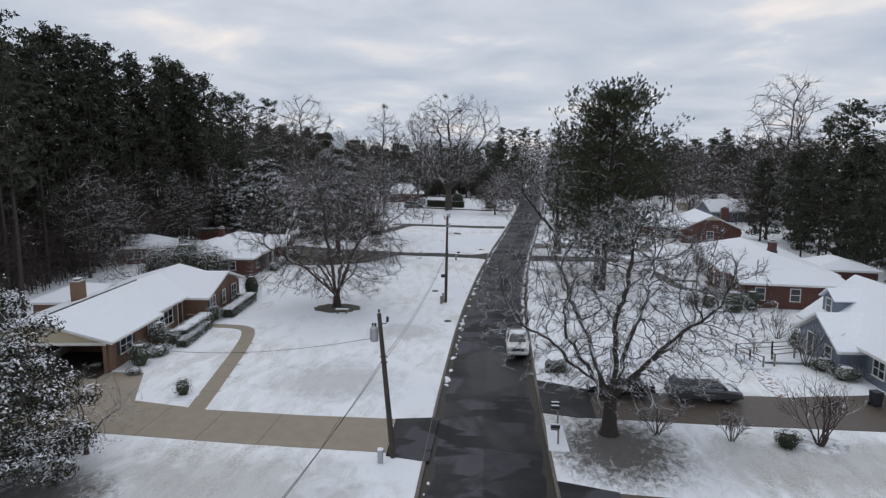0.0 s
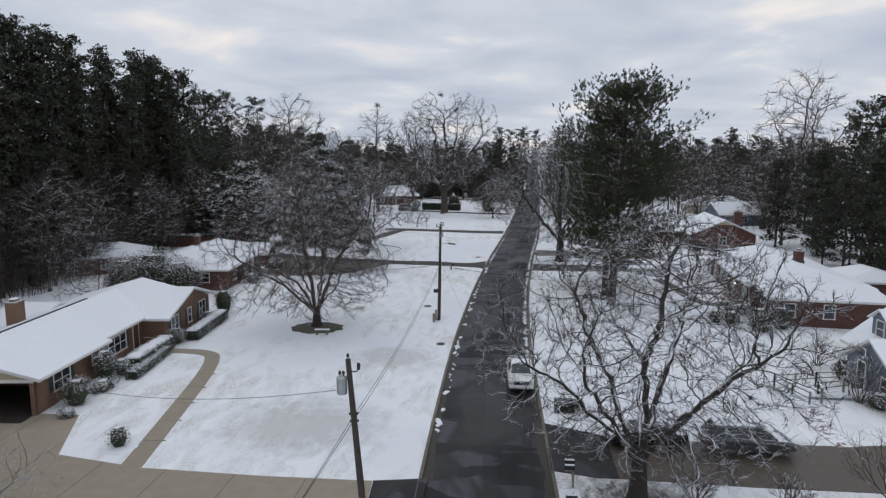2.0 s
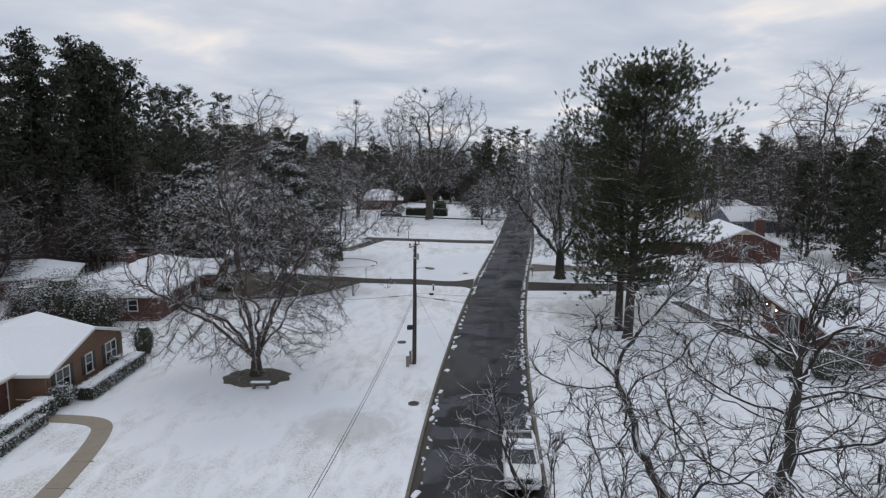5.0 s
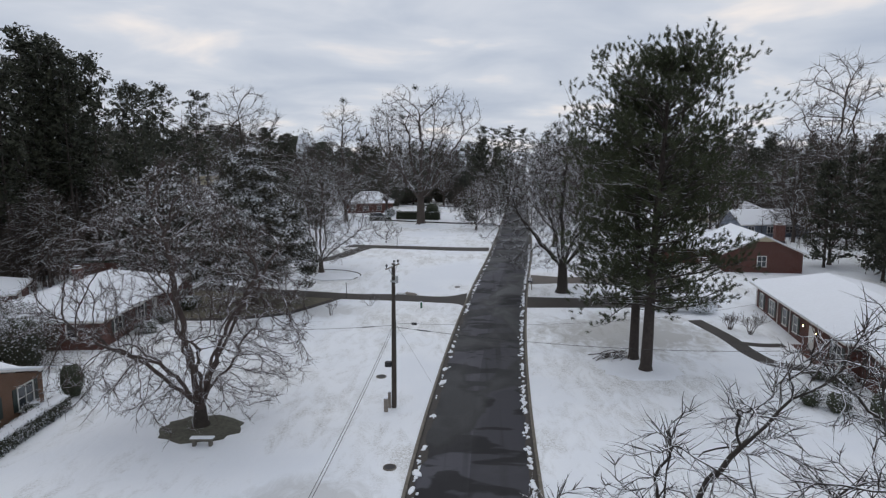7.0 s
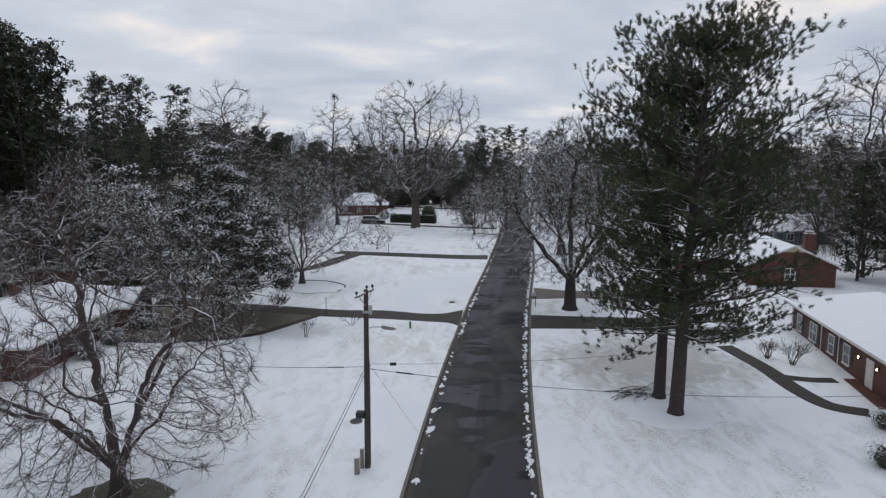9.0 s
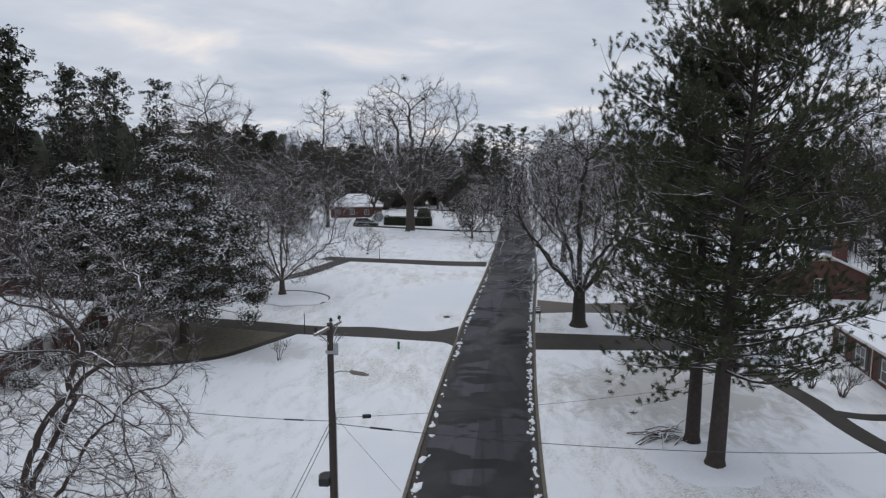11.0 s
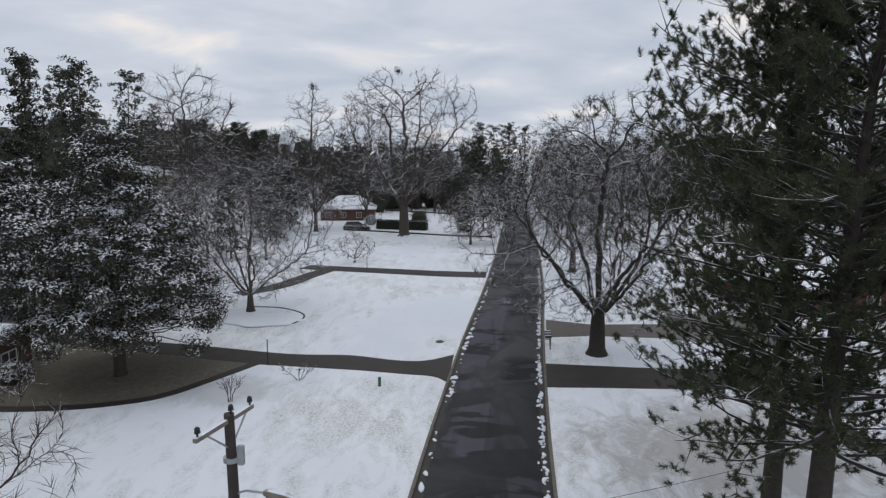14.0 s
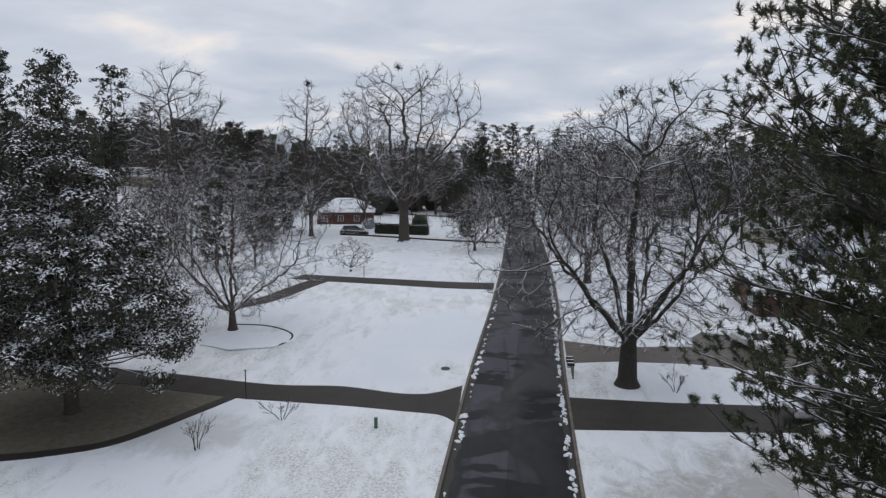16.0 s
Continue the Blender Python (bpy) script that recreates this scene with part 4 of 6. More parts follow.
# woods: a few models, each built once and set out many times
def woods():
    rng = random.Random(77)
    tops = ((0, 0.45), (0.35, 0.9), (0.7, 1.0), (0.9, 0.7), (1, 0.35))
    pines = [pine("pine_tree", "tall dark pine in the woods", 0, 0, 31, 15.0 - 3 * k, 4.4 + 0.4 * k, 0.27, 100 + k, boughs=38 + 5 * k, far=True, group="woodland pines", profile=tops) for k in range(3)]
    low = [pine("pine_tree", "dark evergreen filling the wood edge", 0, 0, 17, 1.0, 4.4, 0.22, 110 + k, boughs=48, far=True, group="woodland evergreens", pad=1.1, blade=0.6) for k in range(2)]
    bare = [bare_tree("bare_tree", "leafless grey tree in the woods", 0, 0, 26, 7, 0.34, 5.0 - k, 120 + k, 8.5 - k, points=520, step=0.95, tip=0.036, twiglen=1.9, twigs=5, steep=0.45, twig=M_TWIG_FAR, bark=M_TWIG_FAR, shape=(DOME, VASE, DOME)[k], far=True, group="woodland bare trees") for k in range(3)]
    spots = []

    def put(models, x, y, scale):
        spots.append((rng.choice(models), x, y, scale, rng.uniform(0, 360)))

    # west wood edge, a tall wall of pines
    for k in range(92):
        put(pines, -60 - abs(rng.gauss(0, 9)), 26 + 112 * (k + rng.random()) / 92, rng.uniform(0.86, 1.12))
    for x, y, sc in ((-50, 61.5, 0.9), (-74, 160, 1.0), (-69, 166, 1.02), (-78, 152, 1.0), (-64, 146, 0.95)):
        put(pines, x, y, sc)
    for k in range(34):
        put(low, -66 - abs(rng.gauss(0, 8)), rng.uniform(35, 170), rng.uniform(0.6, 1.1))
    for k in range(20):
        put(bare, -57 - abs(rng.gauss(0, 6)), rng.uniform(50, 165), rng.uniform(0.45, 0.8))
    # single trees past the west wood
    for x, y, sc in ((-66, 176, 0.99), (-74, 172, 0.98), (-80, 178, 1.0)):
        put(pines, x, y, sc)
    for x, y, sc in ((-57, 182, 1.32), (-36, 196, 1.25), (-28, 214, 1.2), (-46, 200, 0.9)):
        put(bare, x, y, sc)
    # north: far woods across the end of the street
    for k in range(84):
        x = -180 + 340 * (k + rng.random()) / 84
        y = rng.uniform(255, 330)
        if abs(x - centre(y)) > 7:
            put(*((pines, x, y, rng.uniform(0.62, 0.8)) if k % 3 == 0 else (low, x, y, rng.uniform(1.05, 1.4))))
    for k in range(36):
        x, y = -150 + 290 * (k + rng.random()) / 36, rng.uniform(225, 290)
        if abs(x - centre(y)) > 9 and not (-40 < x < 2 and y < 262):
            put(low, x, y, rng.uniform(0.8, 1.25))
    for k in range(34):
        x, y = -150 + 290 * (k + rng.random()) / 34, rng.uniform(205, 290)
        if abs(x - centre(y)) > 10 and not (-42 < x < 2 and y < 255):
            put(bare, x, y, rng.uniform(0.7, 1.0))
    for x, y, sc in ((8, 240, 0.8), (4, 255, 0.85), (14, 262, 0.85), (20, 250, 0.7), (0, 268, 0.9), (24, 275, 0.85), (10, 275, 0.9), (30, 290, 0.9), (-4, 246, 0.7)):
        put(pines, x, y, sc)
    for x, y, sc in ((5, 213, 0.55), (7, 224, 0.6), (18, 203, 0.6), (21.5, 212, 0.7), (11, 240, 0.8), (2, 232, 0.7), (6, 248, 0.9), (13, 252, 0.8), (20, 262, 1.0), (24, 228, 0.7), (30, 236, 0.8)):
        put(low, x, y, sc)
    for x, y, sc in ((-2, 215, 0.55), (3, 222, 0.6), (19, 205, 0.7), (23, 190, 0.65), (1, 205, 0.5)):
        put(bare, x, y, sc)
    # west middle ground, behind the houses
    for k in range(20):
        put(bare, rng.uniform(-60, -32), rng.uniform(128, 215), rng.uniform(0.45, 0.75))
    for k in range(14):
        put(low, rng.uniform(-62, -36), rng.uniform(130, 215), rng.uniform(0.5, 0.85))
    # east side
    for x, y, sc in ((49, 84, 0.78), (54, 92, 0.8), (58, 76, 0.85), (50, 104, 0.72), (58, 112, 0.82), (63, 96, 0.84), (62, 66, 0.8), (66, 84, 0.86), (66, 124, 0.8), (74, 108, 0.85), (70, 140, 0.85), (80, 128, 0.84), (84, 90, 0.9), (56, 60, 0.75), (78, 70, 0.9)):
        put(pines, x, y, sc)
    for x, y, sc in ((51, 96, 0.7), (56, 86, 0.8), (61, 104, 0.8), (56, 122, 0.75), (66, 116, 0.8), (72, 98, 0.9), (62, 134, 0.7), (48.5, 78, 0.75), (49, 90, 0.8), (55, 100, 0.9), (50, 110, 0.7), (60, 118, 0.8), (64, 90, 0.9), (57, 66, 0.8), (53, 74, 0.7), (60, 82, 0.9), (70, 76, 0.9), (54, 110, 0.6), (52, 70, 1.1), (50, 63, 0.95), (53, 57, 1.0), (51, 99, 0.95), (53, 118, 1.0), (50, 127, 0.9), (58, 128, 1.0), (66, 104, 1.1)):
        put(low, x, y, sc)
    for k in range(26):
        put(bare, rng.uniform(46, 100), rng.uniform(128, 215), rng.uniform(0.5, 0.85))
    for k in range(22):
        put(low, rng.uniform(56, 110), rng.uniform(120, 235), rng.uniform(0.7, 1.1))
    for x, y, sc in ((67.5, 157, 1.38), (82, 190, 1.1), (34, 192, 0.95), (41, 205, 1.0), (28, 178, 0.8), (22, 170, 0.75), (17, 196, 0.85), (25, 215, 0.95)):
        put(bare, x, y, sc)
    for k in range(30):
        put(pines, 48 + 110 * (k + rng.random()) / 30, rng.uniform(160, 260), rng.uniform(0.6, 0.78))
    used = set()
    for m, x, y, sc, turn in spots:
        mat = pose(x, y, ground(x, y), 0, 0, turn)
        if m.name in used:
            c = copy_thing(m, mat)
        else:
            c = m
            c.matrix_basis = mat
            used.add(m.name)
        c.scale = (sc, sc, sc)


woods()


def thicket(label, boxes, count, seed, material, low=2.0, high=9.0):
    """Brush that nobody could count: thin stems and side twigs through a stretch of wood."""
    rng = random.Random(seed)
    s = Shape()
    for _ in range(count):
        x0, x1, y0, y1 = rng.choice(boxes)
        x, y = rng.uniform(x0, x1), rng.uniform(y0, y1)
        if abs(x - centre(y)) < 8:
            continue
        z = ground(x, y)
        h = rng.uniform(low, high)
        lx, ly = rng.gauss(0, 0.16) * h, rng.gauss(0, 0.16) * h
        r = 0.02 + 0.004 * h
        s.tube([(x, y, z - 0.1), (x + lx * 0.5, y + ly * 0.4, z + h * 0.55), (x + lx, y + ly, z + h)], [r, r * 0.6, r * 0.2], 3)
        for k in range(16):
            f = rng.uniform(0.1, 0.98)
            a, ln = rng.uniform(0, 6.28), h * rng.uniform(0.12, 0.34)
            b = (x + lx * f, y + ly * f, z + h * f)
            e = (b[0] + math.cos(a) * ln, b[1] + math.sin(a) * ln, b[2] + ln * rng.uniform(-0.1, 1.1))
            s.face((b[0], b[1], b[2] - r), (b[0], b[1], b[2] + r), e)
    tagged(part("woodland_brush", s, material), label, "brush", kind="stuff")


thicket("tangled dark brush under the west pines", [(-95, -58, 30, 150), (-75, -58, 45, 140)], 3600, 1, M_BRUSH, 2, 9)
thicket("tangled dark brush at the end of the street", [(-150, 140, 232, 320), (-10, 30, 225, 300)], 3000, 2, M_BRUSH, 2, 9)
thicket("tangled dark brush behind the east houses", [(52, 120, 100, 230), (56, 90, 60, 110)], 2200, 3, M_BRUSH, 2, 7)


def far_woods():
    """The unbroken woods round the horizon: uneven crowns of coarse foliage."""
    rng = random.Random(41)
    s = Shape()
    spots = [(-330 + 600 * k / 170 + rng.gauss(0, 3), 345 + rng.uniform(-30, 60), 19, 26.5) for k in range(170)]
    spots += [(-200 + 380 * k / 110 + rng.gauss(0, 2), 268 + rng.uniform(-14, 22), 9, 17) for k in range(110)]
    spots += [(-112 + rng.uniform(-40, 18), 20 + 300 * k / 75, 15, 22) for k in range(75)]
    spots += [(104 + rng.uniform(-14, 50), 20 + 300 * k / 75, 13, 20) for k in range(75)]
    for x, y, lo, hi in spots:
        if abs(x - centre(y)) < 6:
            continue
        h, r, z = rng.uniform(lo, hi), rng.uniform(4.0, 7.0), ground(x, y)
        leafy(s, rng, Vector((x, y, z + h * 0.52)), r, r, h * 0.50, 260, 1.35, 0.45, lumps=6)
        # closed inner body added to each crown, unseen, to block the light behind
        s.loft([[(x + math.cos(0.9 * j) * r * q, y + math.sin(0.9 * j) * r * q, z + h * f) for j in range(7)] for q, f in ((0.3, -0.02), (0.75, 0.3), (0.72, 0.6), (0.4, 0.86))], True)
    tagged(part("far_woods", s, M_NEEDLE_FAR), "unbroken dark woods along the horizon", "woods", kind="stuff")


far_woods()


def mistletoe(x, y, spots, seed):
    """Evergreen clumps that grow in the bare crowns."""
    rng = random.Random(seed)
    for dx, dy, z, r in spots:
        m = thing("mistletoe", "dark green mistletoe clump high in a bare tree", "mistletoe", x + dx, y + dy, z=z, group="mistletoe clumps")
        part("foliage", leafy(Shape(), rng, Vector((0, 0, 0)), r, r, r * 0.8, 260, 0.16 if r < 0.8 else 0.3, 0.9, lumps=4), M_IVY, m)
        part("stem", Shape().tube([(0, 0, -r * 1.3), (0.05, 0, 0)], 0.03, 4), M_BARK, m)


mistletoe(7.05, 38.7, ((0.6, 3.6, 12.6, 0.6), (3.6, 4.6, 12.3, 0.5), (5.0, 6.0, 12.0, 0.45)), 1)
mistletoe(-15.5, 188, ((-1.0, 0, 35.0, 1.0), (3, 2, 31, 1.1), (-4, -2, 28, 0.9)), 2)
mistletoe(9.9, 110.6, ((-1.2, 0, 21.5, 0.6), (2.4, 1, 19.5, 0.6)), 3)
mistletoe(-36, 196, ((0, 0, 33, 1.1),), 4)

# ---- houses ----
def slope(s, pts, dz):
    """A roof plane with its corners given, dz thick."""
    low = [(x, y, z - dz) for x, y, z in pts]
    return s.loft([low, list(pts)], True)


def roof(house, planes, eave=0.16, label="roof under an even layer of snow"):
    """Snow over the roof planes, with the boards of the eaves below."""
    made = None
    for p in planes:
        snow, deck = slope(Shape(), p, 0.09), Shape()
        c = Vector((sum(q[0] for q in p), sum(q[1] for q in p), 0)) / len(p)
        inner = []
        for q in p:
            d = Vector((c.x - q[0], c.y - q[1], 0))
            d = d.normalized() * 0.03 if d.length else d
            inner.append((q[0] + d.x, q[1] + d.y, q[2] - 0.093))
        slope(deck, inner, eave)
        r = part("roof", snow, M_SNOW, house, label)
        part("fascia", deck, M_TRIM, r, "white painted eaves and fascia")
        made = made or r
    return made


def hip_planes(x0, x1, y0, y1, z0, z1, run=None, near=True, far=True, flip=False):
    m = (y0 + y1) / 2
    run = (y1 - y0) / 2 if run is None else run
    a, b = x0 + (run if near else 0), x1 - (run if far else 0)
    out = [[(x0, y0, z0), (x1, y0, z0), (b, m, z1), (a, m, z1)], [(x1, y1, z0), (x0, y1, z0), (a, m, z1), (b, m, z1)]]
    if near:
        out.append([(x0, y1, z0), (x0, y0, z0), (a, m, z1)])
    if far:
        out.append([(x1, y0, z0), (x1, y1, z0), (b, m, z1)])
    return out


def gable_wall(s, axis, at, c, half, z0, z1, thick=0.25):
    """The wall triangle under a gable, standing across x or y."""
    a = [(c - half, z0), (c + half, z0), (c, z1)]
    f = (lambda u, z, o: (at + o, u, z)) if axis == "x" else (lambda u, z, o: (u, at + o, z))
    s.loft([[f(u, z, 0) for u, z in a], [f(u, z, thick) for u, z in a]], True)


def window(house, x, y, z, w, h, turn=0.0, cols=2, shutters=True, mat=None, glass=None):
    """A window whose outside looks along -y of its own space; z is the sill's height."""
    f = Shape()
    d = 0.07
    for a, b in ((-w / 2 - 0.09, -w / 2), (w / 2, w / 2 + 0.09)):
        f.box(a, b, -d, 0.06, -0.02, h + 0.09)
    f.box(-w / 2, w / 2, -d, 0.06, h, h + 0.09)
    for k in range(1, cols):
        q = -w / 2 + w * k / cols
        f.box(q - 0.035, q + 0.035, -d + 0.01, 0.05, 0, h)
    f.box(-w / 2, w / 2, -d + 0.02, 0.04, h / 2 - 0.03, h / 2 + 0.03)
    win = part("window", f, mat or M_TRIM, house, "white framed sash window")
    win.matrix_local = pose(x, y, z, 0, 0, turn)
    part("sill", Shape().box(-w / 2 - 0.13, w / 2 + 0.13, -0.14, 0.05, -0.10, -0.02), mat or M_TRIM, win)
    for k in range(cols):
        q0, q1 = -w / 2 + w * k / cols + 0.02, -w / 2 + w * (k + 1) / cols - 0.02
        part("pane", Shape().box(q0, q1, -0.025, -0.01, 0.01, h - 0.01), glass or M_GLASS, win)
    if shutters:
        for sg in (-1, 1):
            sh = Shape().box(sg * (w / 2 + 0.33) - 0.21, sg * (w / 2 + 0.33) + 0.21, -0.055, 0.0, -0.02, h + 0.05, 0.012)
            for k in range(9):
                sh.box(sg * (w / 2 + 0.33) - 0.16, sg * (w / 2 + 0.33) + 0.16, -0.065, -0.05, 0.06 + k * (h - 0.1) / 9, 0.10 + k * (h - 0.1) / 9)
            part("shutter", sh, M_SHUTTER, win, "dark louvred shutter")
    return win


def door(house, x, y, z, turn=0.0, material=None, w=0.95, h=2.05):
    d = part("door", Shape().box(-w / 2, w / 2, -0.04, 0.02, 0, h, 0.01).box(-w / 2 + 0.12, w / 2 - 0.12, -0.055, -0.03, 0.2, 0.9, 0.01).box(-w / 2 + 0.12, w / 2 - 0.12, -0.055, -0.03, 1.1, h - 0.2, 0.01), material or M_BRICK_RED, house, "panelled front door")
    d.matrix_local = pose(x, y, z, 0, 0, turn)
    part("door_frame", Shape().box(-w / 2 - 0.1, -w / 2, -0.06, 0.03, 0, h + 0.1).box(w / 2, w / 2 + 0.1, -0.06, 0.03, 0, h + 0.1).box(-w / 2, w / 2, -0.06, 0.03, h, h + 0.1), M_TRIM, d)
    part("handle", Shape().box(w / 2 - 0.14, w / 2 - 0.09, -0.1, -0.03, 0.95, 1.08, 0.01), M_METAL, d)
    return d


def chimney(house, x, y, z0, z1, w, d, material):
    c = part("chimney", Shape().box(x - w / 2, x + w / 2, y - d / 2, y + d / 2, z0, z1, 0.02), material, house, "brick chimney with a metal cap")
    part("flashing", Shape().box(x - w / 2 - 0.08, x + w / 2 + 0.08, y - d / 2 - 0.08, y + d / 2 + 0.08, z0 + 0.2, z0 + 0.75), M_SHINGLE, c)
    cap = Shape().box(x - w / 2 - 0.06, x + w / 2 + 0.06, y - d / 2 - 0.06, y + d / 2 + 0.06, z1, z1 + 0.1, 0.02)
    cap.box(x - w / 4, x + w / 4, y - d / 4, y + d / 4, z1 + 0.1, z1 + 0.28)
    cap.box(x - w / 2.6, x + w / 2.6, y - d / 2.6, y + d / 2.6, z1 + 0.28, z1 + 0.33)
    part("cap", cap, M_SILVER, c)


def tan_house():
    h = thing("house", "long tan brick ranch house with a snowy low roof and carport", "house", -30.1, 46.0, turn=95.3)
    w = Shape()
    # x runs away from the drive, y runs back from the street
    w.box(5.8, 9.0, 0.60, 0.85, -0.2, 2.55)
    w.box(0.25, 5.8, 0.60, 0.85, -0.2, 2.55)
    w.box(9.0, 16.4, 1.00, 1.25, -0.2, 2.68)
    w.box(9.0, 9.25, 0.60, 1.0, -0.2, 2.55)
    w.box(16.4, 16.65, -1.15, 1.25, -0.2, 2.55)
    w.box(16.65, 27.2, -1.25, -1.0, -0.2, 2.55)
    w.box(26.95, 27.2, -1.0, 11.4, -0.2, 2.6)
    w.box(5.8, 27.2, 11.15, 11.4, -0.2, 2.55)
    w.box(5.8, 6.05, 0.85, 11.15, -0.2, 2.9)
    gable_wall(w, "y", -1.25, 22.0, 5.3, 2.5, 4.15)
    gable_wall(w, "x", 27.0, 5.9, 5.4, 2.55, 4.05, 0.2)
    part("wall", w, M_BRICK_TAN, h, "orange tan brick wall")
    # carport: cream gable, beam, posts and back wall
    g = Shape()
    gable_wall(g, "x", 0.25, 5.9, 5.7, 2.52, 4.12, 0.12)
    for k in range(7):
        z = 2.6 + k * 0.2
        half = 5.6 * (1 - (z - 2.5) / 1.65)
        g.box(0.225, 0.25, 5.9 - half, 5.9 + half, z, z + 0.025)
    gab = part("carport_gable", g, M_CREAM, h, "cream boarded gable over the carport")
    part("beam", Shape().box(0.2, 0.42, 0.6, 11.2, 2.3, 2.53), M_TRIM, gab)
    for y in (0.6, 6.0, 11.0):
        part("post", Shape().box(0.2, 0.5, y, y + 0.3, -0.1, 2.3, 0.02), M_BRICK_TAN, h)
    # ceiling painted near black: the carport's inner shade is in its colour
    part("carport_ceiling", Shape().box(0.3, 5.8, 0.85, 11.2, 2.42, 2.5), M_CARPORT_SHADE, h)
    # floor in the dark driveway material, darker than the tan concrete outside
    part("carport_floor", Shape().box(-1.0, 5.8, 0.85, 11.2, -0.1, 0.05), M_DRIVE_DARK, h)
    k = 0.28
    zf = lambda y: 2.72 + k * y
    planes = [[(-0.15, -0.05, zf(-0.05)), (9.2, -0.05, zf(-0.05)), (9.2, 5.9, zf(5.9)), (-0.15, 5.9, zf(5.9))],
              [(9.2, 0.45, zf(0.45)), (27.5, 0.45, zf(0.45)), (27.5, 5.9, zf(5.9)), (9.2, 5.9, zf(5.9))],
              [(27.5, 11.8, 2.72), (-0.15, 11.8, 2.72), (-0.15, 5.9, zf(5.9)), (27.5, 5.9, zf(5.9))],
              [(15.8, -1.85, 2.72), (15.8, 5.9, 2.72), (22.1, 5.9, 4.44), (22.1, -1.85, 4.44)],
              [(27.9, 5.9, 2.72), (27.9, -1.85, 2.72), (22.1, -1.85, 4.44), (22.1, 5.9, 4.44)]]
    r = roof(h, planes)
    part("ridge_vent", Shape().box(1.2, 16.9, 6.0, 6.16, 4.30, 4.42), M_SHINGLE, r, "dark ridge vent clear of snow")
    part("gutter", Shape().box(-0.1, 9.1, -0.16, -0.07, 2.55, 2.67, 0.02).box(9.3, 15.7, 0.34, 0.43, 2.69, 2.81, 0.02), M_TRIM, r)
    # rear wing
    rear = Shape().box(14.3, 22.4, 11.4, 15.4, -0.2, 2.5)
    part("rear_wing", rear, M_BRICK_TAN, h)
    roof(h, [[(13.8, 15.9, 2.66), (13.8, 9.4, 2.66), (18.3, 9.4, 3.75), (18.3, 13.2, 3.75)], [(22.9, 9.4, 2.66), (22.9, 15.9, 2.66), (18.3, 13.2, 3.75), (18.3, 9.4, 3.75)], [(22.9, 15.9, 2.66), (13.8, 15.9, 2.66), (18.3, 13.2, 3.75)]])
    chimney(h, 11.4, 9.0, 2.6, 5.25, 1.25, 0.85, M_BRICK_TAN)
    window(h, 3.3, 0.60, 1.0, 1.9, 1.15)
    window(h, 7.8, 0.60, 1.25, 1.0, 0.9, cols=1, shutters=False)
    window(h, 11.9, 1.00, 0.85, 2.9, 1.35, cols=3)
    window(h, 18.3, -1.25, 0.8, 1.6, 1.5)
    window(h, 21.8, -1.25, 0.95, 0.85, 1.35, cols=1)
    window(h, 25.2, -1.25, 0.8, 1.6, 1.5)
    door(h, 15.2, 1.0, 0.25)
    part("porch_step", Shape().box(14.2, 16.35, -0.2, 0.98, -0.2, 0.22, 0.02).box(14.4, 16.3, -0.6, -0.2, -0.2, 0.08, 0.02), M_CONC, h)
    rail = Shape().tube([(16.2, -1.4, 0.1), (16.1, -0.3, 0.85), (15.9, 0.6, 0.95)], 0.03, 6).tube([(16.15, -0.6, 0), (16.15, -0.6, 0.7)], 0.025, 6)
    part("handrail", rail, M_TRIM, h)
    return h


def red_ranch():
    h = thing("house", "dark red brick ranch house with a snowy hip roof", "house", -34.6, 85.8, turn=95.3)
    w = Shape().box(0.6, 22.0, 0.6, 13.4, -0.2, 2.75).box(14.2, 19.8, -0.9, 0.65, -0.2, 2.7)
    gable_wall(w, "y", -0.9, 17.0, 2.8, 2.65, 3.95)
    part("wall", w, M_BRICK_RED, h, "dark red brick wall")
    planes = hip_planes(0, 22.6, 0, 14, 2.92, 4.95, run=6.0)
    planes += [[(13.7, -1.4, 2.92), (13.7, 5.0, 2.92), (17.0, 5.0, 4.3), (17.0, -1.4, 4.3)], [(20.3, 5.0, 2.92), (20.3, -1.4, 2.92), (17.0, -1.4, 4.3), (17.0, 5.0, 4.3)]]
    roof(h, planes)
    chimney(h, 12.0, 8.4, 3.6, 5.8, 1.0, 0.7, M_BRICK_RED)
    window(h, 0.6, 3.2, 1.2, 0.9, 1.1, turn=-90, cols=1, shutters=False)
    window(h, 0.6, 9.0, 1.2, 0.9, 1.1, turn=-90, cols=1, shutters=False)
    window(h, 4.0, 0.6, 1.0, 1.5, 1.3)
    window(h, 9.0, 0.6, 1.0, 1.5, 1.3)
    window(h, 17.0, -0.9, 0.9, 1.7, 1.35)
    door(h, 12.4, 0.6, 0.2, material=M_TRIM)


def hip_outbuilding():
    h = thing("house", "low brick building with a snowy hip roof in the trees", "house", -67.0, 89.8, turn=27)
    part("wall", Shape().box(0.5, 16.5, 0.5, 9.5, -0.2, 2.65), M_BRICK_RED, h)
    roof(h, hip_planes(0, 17, 0, 10, 2.8, 4.4, run=4.2))
    for x in (3.0, 7.0, 11.0):
        window(h, x, 0.5, 1.0, 1.1, 1.1, cols=2, shutters=False)
    window(h, 16.5, 4.5, 1.0, 1.1, 1.1, turn=90, cols=2, shutters=False)


